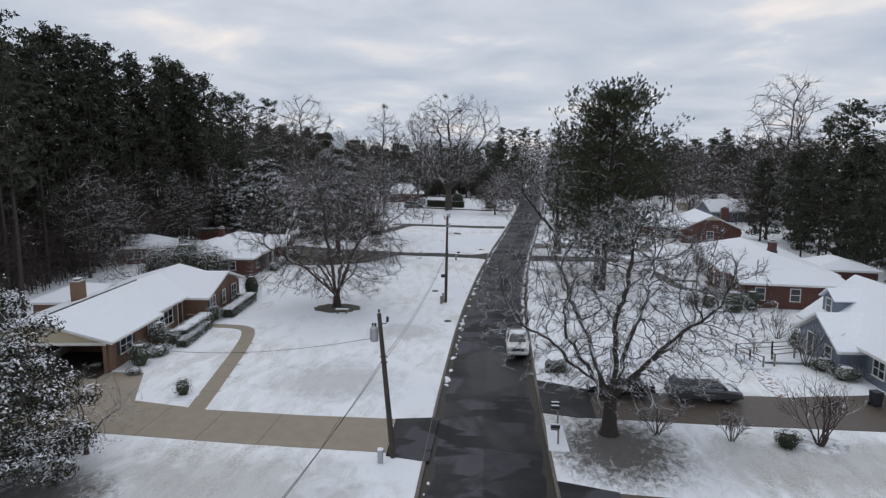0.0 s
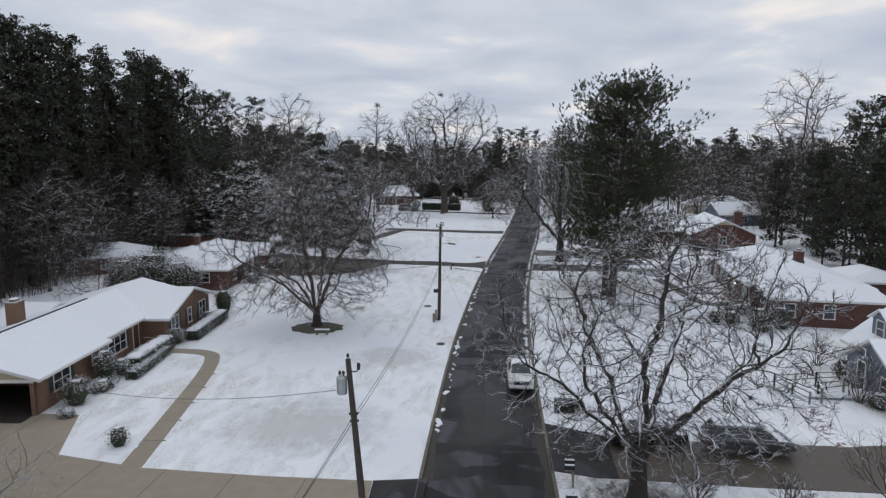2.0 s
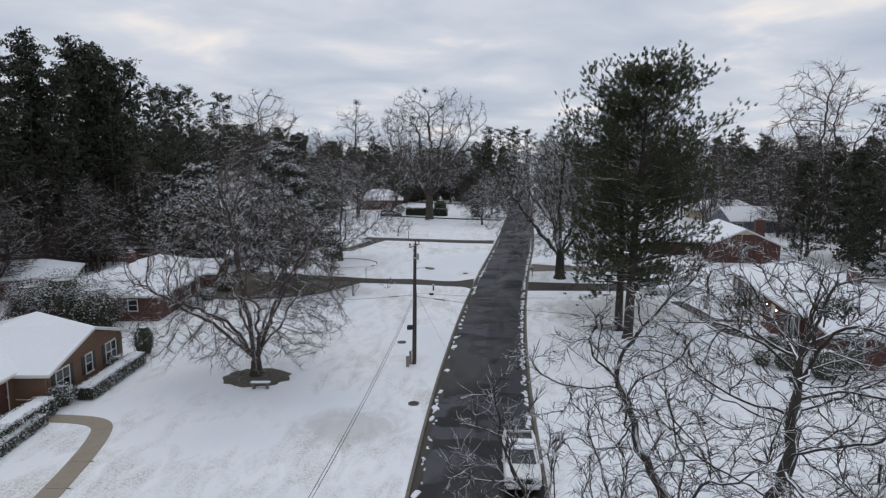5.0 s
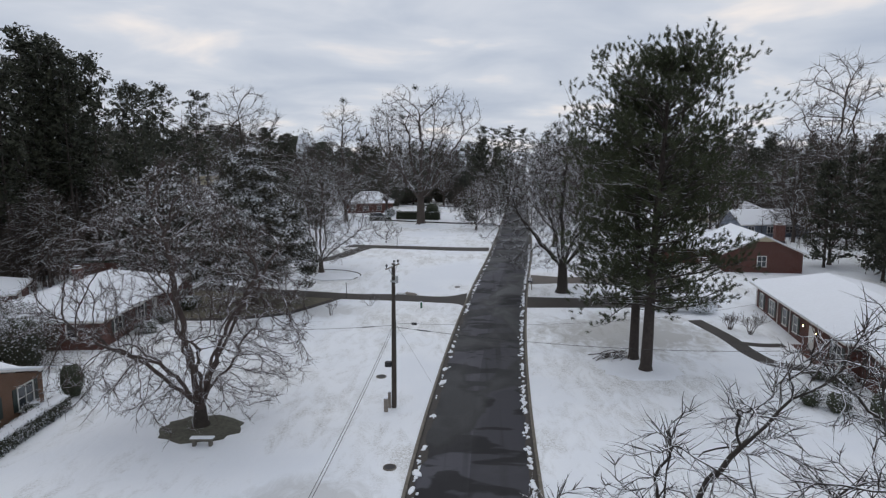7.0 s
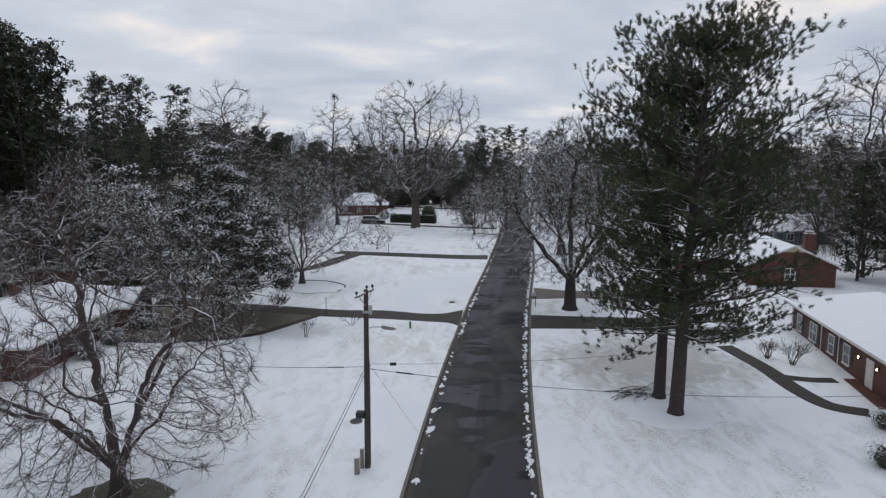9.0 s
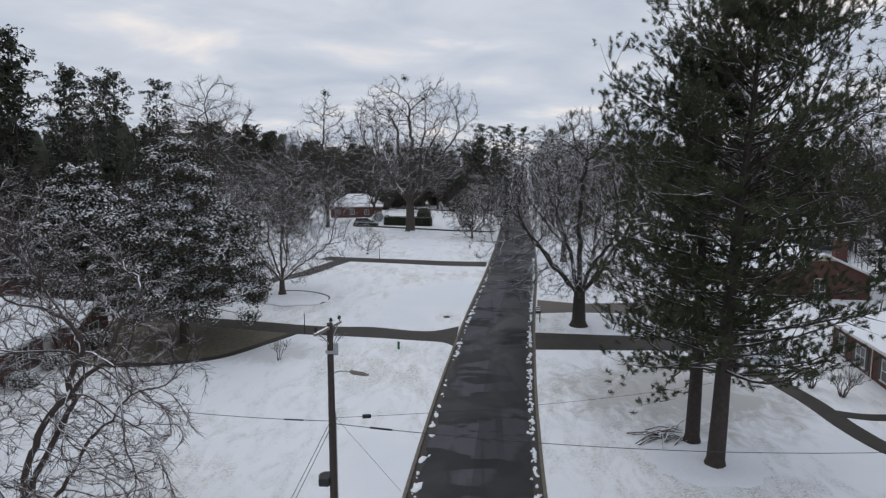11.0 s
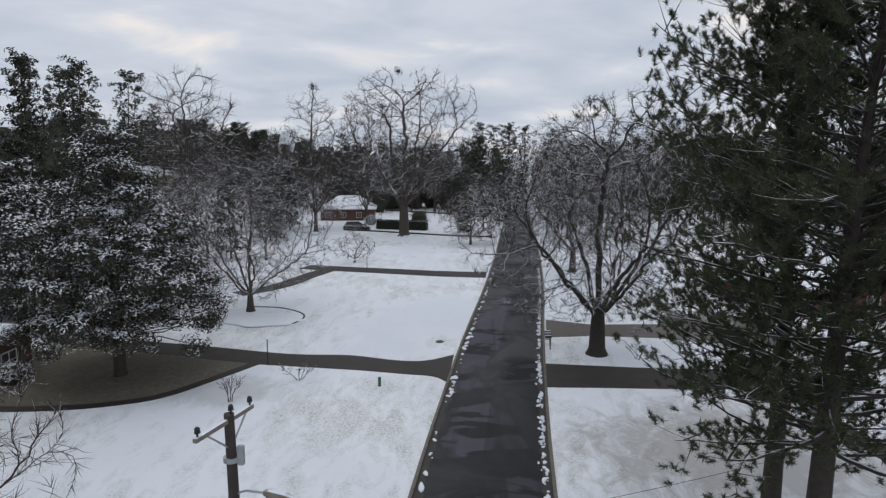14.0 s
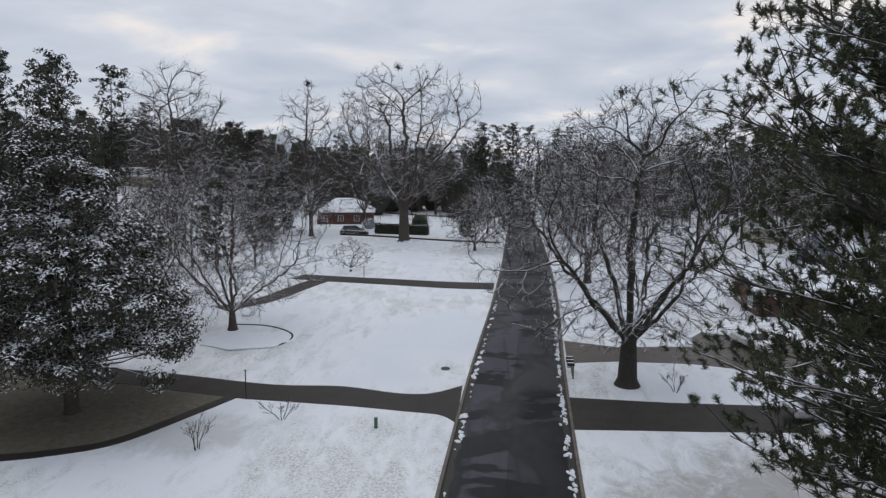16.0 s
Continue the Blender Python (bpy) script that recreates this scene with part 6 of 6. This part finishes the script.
pole_a()
pole_b()
pa = lambda f: A_BASE.lerp(A_TOP, f)
pb = lambda f: B_BASE.lerp(B_TOP, f)


def wire(label, pts, r=0.014, extra=None):
    w = thing("overhead_wire", label, "wire", *pts[0][:2], z=pts[0][2])
    o = Vector(pts[0])
    part("cable", Shape().tube([Vector(p) - o for p in pts], r, 5), M_WIRE, w)
    def along(f):
        i = min(len(pts) - 2, int(f * (len(pts) - 1)))
        return Vector(pts[i]).lerp(Vector(pts[i + 1]), f * (len(pts) - 1) - i) - o

    for a, b, rr in extra or ():
        part("splice", Shape().tube([along(a), along(b)], rr, 6, True), M_BLACK, w, "thick splice case on the cable")
    return w


for f, g, off in ((0.70, 0.60, 0.05), (0.66, 0.57, -0.05)):
    wire("black cable slung between the two utility poles", sag(pa(f) + Vector((off, 0, 0)), pb(g), 0.7))
    wire("black cable running on behind past the leaning pole", sag(pa(f) + Vector((off, 0, 0)), Vector((-7.7 + off * 3, 8.0, 6.2)), 0.5))
wire("black service drop from the transformer to the tan house", sag(pa(0.84), Vector((-30.6, 46.4, 2.5)), 0.9, 20))
wire("black cable from the pole over the street to the brick house", sag(pb(0.575), Vector((28.2, 80.0, 2.9)), 0.8, 30), 0.016, [(0.045, 0.072, 0.045)])
wire("thin cable from the pole over the street", sag(pb(0.60), Vector((28.4, 96.0, 2.9)), 0.9, 30), 0.01, [(0.034, 0.042, 0.10)])
wire("black cable from the pole to the red ranch house", sag(pb(0.585), Vector((-34.8, 88.0, 2.8)), 0.7, 24), 0.014, [(0.05, 0.085, 0.035)])
wire("guy wire anchored behind the pole", [pb(0.62), Vector((-4.0, 79.0, 0.02))], 0.008)


# ---- street furniture ----
def mailbox(x, y, turn, label, z=None):
    m = thing("mailbox", label, "mailbox", x, y, z=z, turn=turn, group="mailboxes")
    part("post", Shape().box(-0.05, 0.05, -0.05, 0.05, -0.1, 1.0, 0.01).box(-0.05, 0.45, -0.05, 0.05, 0.86, 0.95, 0.01), M_SILVER, m)
    s = Shape()
    sec = lambda x: [(x, -0.1, 1.0), (x, 0.1, 1.0), (x, 0.1, 1.14), (x, 0.07, 1.21), (x, 0, 1.235), (x, -0.07, 1.21), (x, -0.1, 1.14)]
    s.loft([sec(-0.08), sec(0.46)], True)
    b = part("box", s, M_BLACK, m)
    part("flag", Shape().box(0.1, 0.13, -0.12, -0.105, 1.1, 1.3), M_RED_LAMP, b)
    part("snow_cap", Shape().box(-0.07, 0.45, -0.08, 0.08, 1.2, 1.262, 0.025), M_SNOW, m, "snow lying on the box")
    return m


slab("mailbox_pad", [(3.15, 35.9), (4.35, 35.9), (4.25, 39.6), (3.2, 39.6)], M_SNOW, "snow-covered slab at the kerb", "slab", 0.06)
mailbox(3.75, 36.8, 180, "black mailbox on a post in the snow", ground(3.75, 36.8) + 0.06)
mailbox(4.0, 39.9, 180, "dark mailbox topped with snow beside the drive")
mailbox(4.05, 40.5, 180, "second dark mailbox topped with snow beside the drive")
for k, (x, y) in enumerate(((6.15, 111.5), (6.2, 112.2), (6.25, 112.9))):
    mailbox(x, y, 180, "black mailbox in a row at the kerb by the oak")


def pedestal(label, x, y, h=0.9, mat=None, w=0.14):
    p = thing("utility_pedestal", label, "utility box", x, y)
    part("case", Shape().box(-w, w, -w, w, -0.1, h, 0.03), mat or M_METAL, p)
    part("cap", Shape().box(-w - 0.02, w + 0.02, -w - 0.02, w + 0.02, h, h + 0.09, 0.03), M_SNOW, p)
    return p


pedestal("grey utility pedestal beside the leaning pole", -6.4, 33.6, 0.75)
pedestal("pale utility pedestal at the pole foot", -6.75, 73.3, 0.95, M_SILVER, 0.13)
pedestal("pale utility pedestal leaning at the pole", -6.6, 74.0, 1.15, M_SILVER, 0.1)
pedestal("small green cable box on the lawn", -7.1, 102.4, 0.7, M_GREEN_BOX, 0.1)


def stake(label, x, y, h, r=0.035, lean=(0.0, 0.0), name="marker_post"):
    p = thing(name, label, "post", x, y)
    part("post", Shape().tube([(0, 0, -0.1), (lean[0] * h, lean[1] * h, h)], [r, r * 0.8], 8, True), M_BLACK, p)
    part("finial", Shape().tube([(lean[0] * h, lean[1] * h, h), (lean[0] * h, lean[1] * h, h + 0.05), (lean[0] * h, lean[1] * h, h + 0.09)], [r * 1.3, r * 1.3, r * 0.4], 8, True), M_BLACK, p)


stake("black lamp post at the driveway edge", -16.6, 106.2, 2.0, 0.045, name="lamp_post")
stake("thin dark post beside the far drive", -15.8, 146.3, 1.7, 0.05, name="lamp_post")


def manhole(label, x, y, r=0.33):
    m = thing("valve_cover", label, "cover", x, y)
    part("lid", Shape().cyl(0, 0, -0.05, 0.045, r, 16), M_BLACK, m)
    part("rim", Shape().loft([[(math.cos(2 * math.pi * j / 16) * q, math.sin(2 * math.pi * j / 16) * q, z) for j in range(16)] for q, z in ((r, 0.03), (r, 0.06), (r + 0.06, 0.06), (r + 0.07, -0.02))]), M_KERB, m)


manhole("dark round cover in the snow near the street", -5.3, 65.2)
manhole("dark round cover in the snow by the pole", -8.2, 80.3, 0.36)
manhole("small square-looking cover in the snowy lawn", -3.4, 113.0, 0.3)


def bench():
    b = thing("stone_bench", "low stone bench with a snow cushion under the maple", "bench", -17.2, 67.5, turn=4)
    part("seat", Shape().box(-0.75, 0.75, -0.22, 0.22, 0.38, 0.47, 0.03), M_KERB, b)
    part("snow_cushion", Shape().box(-0.74, 0.74, -0.21, 0.21, 0.46, 0.55, 0.05), M_SNOW, b)
    for x in (-0.5, 0.5):
        part("leg", Shape().box(x - 0.09, x + 0.09, -0.17, 0.17, -0.08, 0.39, 0.02), M_KERB, b)


def disc(name, label, x, y, rx, ry, mat, lift=0.05, seed=1, category="bed", lump_h=0.12):
    rng = random.Random(seed)
    t = thing(name, label, category, x, y)
    s = Shape()
    rings = []
    for q, z in ((1.0, -0.05), (0.97, 0.03), (0.7, lump_h * 0.8), (0.3, lump_h), (0.05, lump_h)):
        rings.append([(math.cos(2 * math.pi * j / 26) * rx * q * (1 + 0.09 * math.sin(j * 2.7 + seed)), math.sin(2 * math.pi * j / 26) * ry * q * (1 + 0.07 * math.sin(j * 1.9 + seed)), z + rng.uniform(-0.015, 0.015)) for j in range(26)])
    s.loft(rings, True)
    s.smooth = True
    part("mound", s, mat, t)
    return t


bench()
disc("mulch_bed", "circle of ivy and mulch round the maple", -18.4, 69.9, 2.7, 2.2, M_MULCH, seed=3)
disc("mulch_bed", "thin snowy mulch ring round the pines", 13.0, 83.2, 3.4, 3.0, M_SNOW, seed=5, lump_h=0.05)
disc("mulch_bed", "rounded snowy bed beside the far yard tree", -21.4, 119.8, 4.2, 3.6, M_SNOW, seed=9, lump_h=0.06)
slab("bed_edging", ribbon([(-24.3, 123.9), (-21.0, 123.6), (-18.3, 121.7), (-17.5, 119.6), (-18.2, 117.4)], 0.16), M_DRIVE_DARK, "thin dark edging of a round bed", "edging", 0.05)


def brush_pile():
    rng = random.Random(6)
    t = thing("brush_pile", "brush pile of fallen branches under the pines", "brush pile", 11.4, 86.2, turn=25)
    for k in range(26):
        x, y, a = rng.gauss(0, 0.7), rng.gauss(0, 0.3), rng.gauss(0, 0.5)
        ln, z = rng.uniform(0.5, 1.3), rng.uniform(0.03, 0.4)
        part("branch", Shape().tube([(x - ln * math.cos(a), y - ln * math.sin(a), max(0.02, z - rng.uniform(0, 0.2))), (x, y, z + 0.05), (x + ln * math.cos(a), y + ln * math.sin(a), max(0.02, z - rng.uniform(0, 0.25)))], [0.05, 0.04, 0.015], 5), M_BARK, t)


brush_pile()
disc("mulch_bed", "dark mulch ring round the crape myrtle", 19.4, 38.3, 1.6, 1.3, M_LITTER, seed=14, lump_h=0.05)


def ramp_rails():
    r = thing("deck_ramp", "grey wooden ramp with rails under snow", "ramp", 20.6, 55.4)
    part("deck", Shape().box(0, 6.4, -1.6, 0.2, 0.18, 0.30).box(0.2, 1.6, -3.2, -1.6, 0.05, 0.18), M_SNOW, r, "snowy ramp boards")

    def rail(pts):
        s = Shape()
        for z in (0.62, 1.02):
            s.tube([(x, y, z0 + z) for x, y, z0 in pts], 0.055, 4, True)
        rl = part("rail", s, M_SILVER, r)
        for i in range(len(pts) - 1):
            a, b = Vector(pts[i]), Vector(pts[i + 1])
            n = max(1, int((b - a).length / 1.6))
            for k in range(n + 1):
                q = a.lerp(b, k / n)
                part("post", Shape().box(q.x - 0.06, q.x + 0.06, q.y - 0.06, q.y + 0.06, q.z - 0.3, q.z + 1.12, 0.01), M_SILVER, rl)

    rail([(0, 0.3, 0.1), (3.2, 0.8, 0.2), (6.2, 1.3, 0.3)])
    rail([(0, 0.3, 0.1), (0.5, -1.5, 0.05), (1.0, -3.0, 0.0)])
    rail([(2.2, -2.2, 0.0), (2.4, -1.2, 0.1), (6.4, -0.2, 0.3)])


ramp_rails()


def bin_(x, y):
    b = thing("wheelie_bin", "dark plastic wheeled bin beside the driveway", "bin", x, y, turn=10)
    part("body", Shape().loft([[(-0.24, -0.26, 0.06), (0.24, -0.26, 0.06), (0.24, 0.26, 0.06), (-0.24, 0.26, 0.06)], [(-0.3, -0.34, 1.0), (0.3, -0.34, 1.0), (0.3, 0.34, 1.0), (-0.3, 0.34, 1.0)]], True), M_BIN, b)
    part("lid", Shape().box(-0.32, 0.32, -0.37, 0.36, 1.0, 1.08, 0.03), M_BIN, b)
    for sg in (-1, 1):
        part("wheel", Shape().tube([(sg * 0.24, 0.26, 0.12), (sg * 0.30, 0.26, 0.12)], 0.12, 12, True), M_TYRE, b)


bin_(26.2, 45.0)


def covered_boat():
    t = thing("covered_boat", "small boat on a trailer under snow beside the drive", "boat", 21.5, 101.8, turn=-4)
    s = Shape()
    for_ = [(-2.6, 0.75), (-1.0, 0.95), (0.8, 0.9), (2.0, 0.5), (2.7, 0.06)]
    s.loft([[(x, -w, 0.95), (x, -w * 0.75, 0.5), (x, 0, 0.35), (x, w * 0.75, 0.5), (x, w, 0.95)] for x, w in for_], True)
    part("hull", s, M_TRIM, t)
    c = Shape().loft([[(x, -w * 0.95, 0.95), (x, -w * 0.5, 1.15), (x, 0, 1.25), (x, w * 0.5, 1.15), (x, w * 0.95, 0.95)] for x, w in for_], True)
    part("snow_cover", c, M_SNOW, t)
    part("trailer", Shape().box(-2.4, 3.2, -0.06, 0.06, 0.28, 0.38).box(-1.0, -0.9, -0.9, 0.9, 0.28, 0.36), M_METAL, t)
    for sg in (-1, 1):
        wheel(t, -0.95, sg * 0.95, 0.3, sg)


covered_boat()

# ---- shrubs ----
H = [(-29.4, 48.4, 1.25, 1.2, 2.1, "rounded clipped shrub at the carport corner with snow"), (-29.3, 51.2, 1.0, 1.4, 0.9, "low clipped shrub by the wall under snow"), (-30.4, 70.9, 1.0, 1.0, 1.4, "clipped shrub at the house corner with snow"),
     (-29.9, 54.6, 1.0, 1.0, 1.5, "evergreen shrub against the brick wall"), (-28.6, 46.2, 0.6, 0.5, 0.6, "small low shrub by the wall"), (-30.0, 63.3, 1.1, 1.0, 1.7, "loose shrub beside the porch steps")]
for k, (x, y, rx, ry, h, lab) in enumerate(H):
    shrub(lab, x, y, rx, ry, h, 200 + k, n=1500, size=0.13, group="foundation shrubs")
shrub("pointed dwarf evergreen dusted with snow", -30.2, 53.0, 0.95, 0.95, 2.9, 230, n=1800, size=0.14, group="foundation shrubs")
shrub("dark conical evergreen at the far house corner", -30.6, 75.2, 1.3, 1.4, 3.0, 231, n=2000, size=0.15, material=M_BUSH_DARK, group="foundation shrubs")
shrub("small rounded evergreen in a stone ring by the walk", -22.5, 42.3, 0.75, 0.75, 1.5, 232, n=1200, size=0.1)
disc("stone_ring", "pale stone ring with snow round a small evergreen", -22.4, 42.2, 1.15, 1.0, M_SNOW, seed=12, lump_h=0.1)


def hedge(label, x, y, length, width, h, turn, seed, n=5000, mat=None, size=0.14, cap=False):
    rng = random.Random(seed)
    t = thing("hedge", label, "hedge", x, y, turn=turn, group="hedges")
    core, lv = Shape(), Shape()
    # dark closed core added behind the leaves so no daylight shows between them
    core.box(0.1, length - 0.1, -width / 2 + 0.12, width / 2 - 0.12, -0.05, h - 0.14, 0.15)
    for _ in range(n):
        u = rng.random()
        px = rng.uniform(0, length)
        wv = 1 + 0.12 * noise.noise(Vector((px * 0.9, seed, 0)))
        if u < 0.45:
            p, nn = Vector((px, rng.uniform(-width / 2, width / 2), h * wv + rng.gauss(0, 0.04))), Vector((0, 0, 1))
        else:
            sg = -1 if rng.random() < 0.5 else 1
            p, nn = Vector((px, sg * width / 2 * wv + rng.gauss(0, 0.05), h * rng.uniform(0.02, 1))), Vector((0, sg, 0.3))
        if rng.random() < 0.06:
            p.x, nn = (0 if rng.random() < 0.5 else length), Vector((1, 0, 0.2))
            p.y, p.z = rng.uniform(-width / 2, width / 2), rng.uniform(0.05, h)
        nn = (nn + Vector((rng.gauss(0, 0.5), rng.gauss(0, 0.5), rng.gauss(0, 0.4)))).normalized()
        a = nn.orthogonal().normalized()
        a.rotate(Matrix.Rotation(rng.uniform(0, 6.28), 3, nn))
        b = nn.cross(a)
        l = size * rng.uniform(0.7, 1.3)
        lv.face(p - a * l * 0.5, p + b * l * 0.25, p + a * l * 0.5, p - b * l * 0.25)
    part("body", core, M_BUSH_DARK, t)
    if cap:
        sn, k = Shape(), int(length / 0.35)
        rows = []
        for i in range(k + 1):
            px = 0.05 + (length - 0.1) * i / k
            ww = width / 2 * (0.86 + 0.12 * noise.noise(Vector((px, seed, 2))))
            zz = h + 0.02 + 0.05 * noise.noise(Vector((px * 1.3, seed, 5)))
            rows.append([(px, -ww, zz - 0.10), (px, -ww * 0.7, zz + 0.04), (px, 0, zz + 0.08), (px, ww * 0.7, zz + 0.05), (px, ww, zz - 0.10)])
        sn.loft(rows, True)
        sn.smooth = True
        part("snow_cap", sn, M_SNOW, t, "pillow of snow along the top")
    part("foliage", lv, mat or M_BUSH, t)


hedge("long clipped hedge under a pillow of snow by the wall", -29.6, 55.4, 6.6, 1.5, 1.1, 95, 301, 6000, cap=True)
hedge("lower clipped front hedge with snow", -28.4, 53.4, 6.8, 0.9, 0.7, 97, 302, 4000)
hedge("clipped hedge along the gabled wing with snow", -29.0, 64.2, 8.6, 1.3, 0.95, 95, 303, 6500, cap=True)
hedge("dark clipped hedge across the far lawn", -23.5, 203.0, 12, 1.6, 2.1, -12, 304, 4500, M_BUSH_DARK, 0.25)
hedge("low dark hedge beside the far drive", -30.5, 199.5, 6, 1.4, 1.0, -10, 305, 2000, M_BUSH, 0.22)
hedge("snowy hedge by the back fence", -62.0, 120.0, 16, 2.0, 2.2, 8, 306, 4500, M_BUSH, 0.25)
hedge("small dark box hedge near the kerb", 3.9, 50.2, 1.7, 0.9, 0.75, -4, 307, 1800, M_BUSH_DARK, 0.12)
for k, (x, y, rx, h, lab, mat) in enumerate((
    (26.3, 72.6, 1.9, 2.7, "large rounded shrub with snow beside the brick wall", M_BUSH), (24.2, 74.6, 1.3, 1.7, "rounded shrub with snow by the brick house", M_BUSH), (22.9, 75.8, 1.1, 1.5, "small rounded shrub with snow by the brick house", M_BUSH),
    (28.6, 73.6, 1.4, 2.6, "dark shrub against the brick wall", M_BUSH_DARK), (26.2, 81.2, 1.1, 1.3, "clipped round shrub at the front walk", M_BUSH), (27.0, 79.4, 1.3, 1.4, "second clipped round shrub at the front walk", M_BUSH),
    (24.0, 101.5, 1.8, 1.5, "snow-covered mound of shrubs by the drive", M_SNOW), (17.3, 37.8, 0.85, 1.1, "small evergreen shrub on the snowy lawn", M_BUSH_DARK), (27.0, 58.6, 1.1, 1.9, "shrub beside the grey cottage", M_BUSH), (26.4, 52.6, 1.4, 1.2, "low snowy shrubs along the cottage wall", M_BUSH), (27.0, 50.4, 1.5, 1.2, "low snowy shrub along the cottage wall", M_BUSH),
    (-3.6, 197.6, 1.9, 7.0, "upright holly by the far field", M_NEEDLE_FAR), (-2.4, 197.0, 1.2, 2.0, "dark round shrub at the holly's foot", M_BUSH_DARK), (-14.0, 205.0, 3.0, 5.0, "dark spreading shrub tree behind the far oak", M_BUSH_DARK), (-26.5, 212.0, 2.2, 2.6, "rounded snowy shrub by the far house", M_SNOW),
    (-38.6, 80.8, 2.8, 5.6, "snow-dusted evergreen between the two houses", M_MAGNOLIA), (-42.0, 81.4, 3.4, 6.6, "snow-dusted evergreen clump between the two houses", M_MAGNOLIA), (-46.5, 82.5, 3.0, 5.4, "snow-dusted evergreen shrub by the red wall", M_MAGNOLIA),
    (-34.0, 92.0, 1.2, 1.4, "clipped shrub along the red brick wall", M_BUSH), (-34.2, 96.0, 1.3, 1.5, "clipped shrub along the red ranch front", M_BUSH), (-33.8, 101.0, 1.5, 1.8, "rounded shrub near the red gable", M_BUSH), (-27.2, 30.8, 1.2, 0.9, "low snowy shrub at the lawn edge", M_BUSH))):
    shrub(lab, x, y, rx, rx, h, 400 + k, n=int(900 + 500 * rx + (8000 if h > 5 else 0)), size=0.2 if h > 5 else 0.12 if y < 90 else 0.2, material=mat, group="yard shrubs")
for k, (x, y, h, r, lab) in enumerate((
    (19.3, 38.1, 4.6, 1.8, "bare crape myrtle with many pale upright stems"), (14.3, 38.4, 2.0, 0.8, "small bare shrub on the snowy lawn"), (10.0, 38.9, 1.7, 0.8, "thin bare shrub near the oak"), (26.6, 61.8, 2.6, 1.4, "small rounded bare tree by the cottage"),
    (26.0, 93.4, 2.4, 1.4, "bare twiggy shrub at the brick house front"), (24.6, 95.0, 1.8, 1.2, "bare shrub beside the front walk"), (13.0, 109.4, 1.6, 0.4, "thin sapling with a few dry leaves"), (25.5, 53.5, 3.4, 1.5, "bare vine-like shrub at the cottage"), (29.0, 42.5, 4.0, 1.7, "bare multi-stemmed shrub at the lawn edge"),
    (-13.2, 103.2, 1.7, 0.3, "tiny bare sapling standing in the lawn"), (-16.8, 99.0, 1.8, 0.3, "tiny bare sapling in the snow"), (-35.5, 91.0, 3.2, 2.0, "bare reddish shrub by the red ranch"), (-42, 79, 4.5, 2.5, "bare spreading shrub behind the tan house"), (-47, 82, 5.0, 2.8, "bare spreading shrub by the fence"))):
    twig_bush(lab, x, y, h, r, 500 + k, stems=4 if r < 0.5 else 10, group="bare shrubs", mat=M_BARK_RED if k in (0, 11) else None)
bare_tree("bare_tree", "small crooked bare dogwood at the drive edge", -23.5, 33.0, 5.2, 6, 0.11, 0.9, 61, 3.4, points=420, step=0.26, tip=0.006, twiglen=0.4, twigs=2, group="bare yard trees")
bare_tree("bare_tree", "low spreading bare tree behind the tan house", -46.0, 76.0, 6.5, 7, 0.16, 1.0, 62, 5.5, points=450, step=0.4, tip=0.010, twiglen=0.7, twigs=3, group="bare yard trees")
bare_tree("bare_tree", "bare street tree near the far kerb", 15.0, 128.0, 12.0, 6, 0.22, 2.0, 63, 4.8, points=400, step=0.5, tip=0.012, twiglen=0.8, twigs=3, group="bare street trees")


def fence(label, x, y, length, h, turn, mat):
    f = thing("fence", label, "fence", x, y, turn=turn)
    n = int(length / 2.4)
    board = Shape().box(-0.085, 0.085, -0.025, 0.015, 0.0, h, 0.006).mesh("board", mat)
    for k in range(n + 1):
        part("post", Shape().box(k * 2.4 - 0.06, k * 2.4 + 0.06, -0.06, 0.06, -0.2, h + 0.1, 0.01), mat, f)
    for k in range(n):
        part("rail", Shape().box(k * 2.4 + 0.06, k * 2.4 + 2.34, 0.02, 0.06, 0.4, 0.5).box(k * 2.4 + 0.06, k * 2.4 + 2.34, 0.02, 0.06, h - 0.4, h - 0.3), mat, f)
        for j in range(12):
            b = new("board", board)
            b.parent = f
            b.location = (k * 2.4 + 0.155 + j * 0.19, -0.004 * (j % 2), 0)


fence("dark red-brown board fence behind the red ranch", -78.0, 118.0, 36, 1.8, 4, M_BRICK_RED)
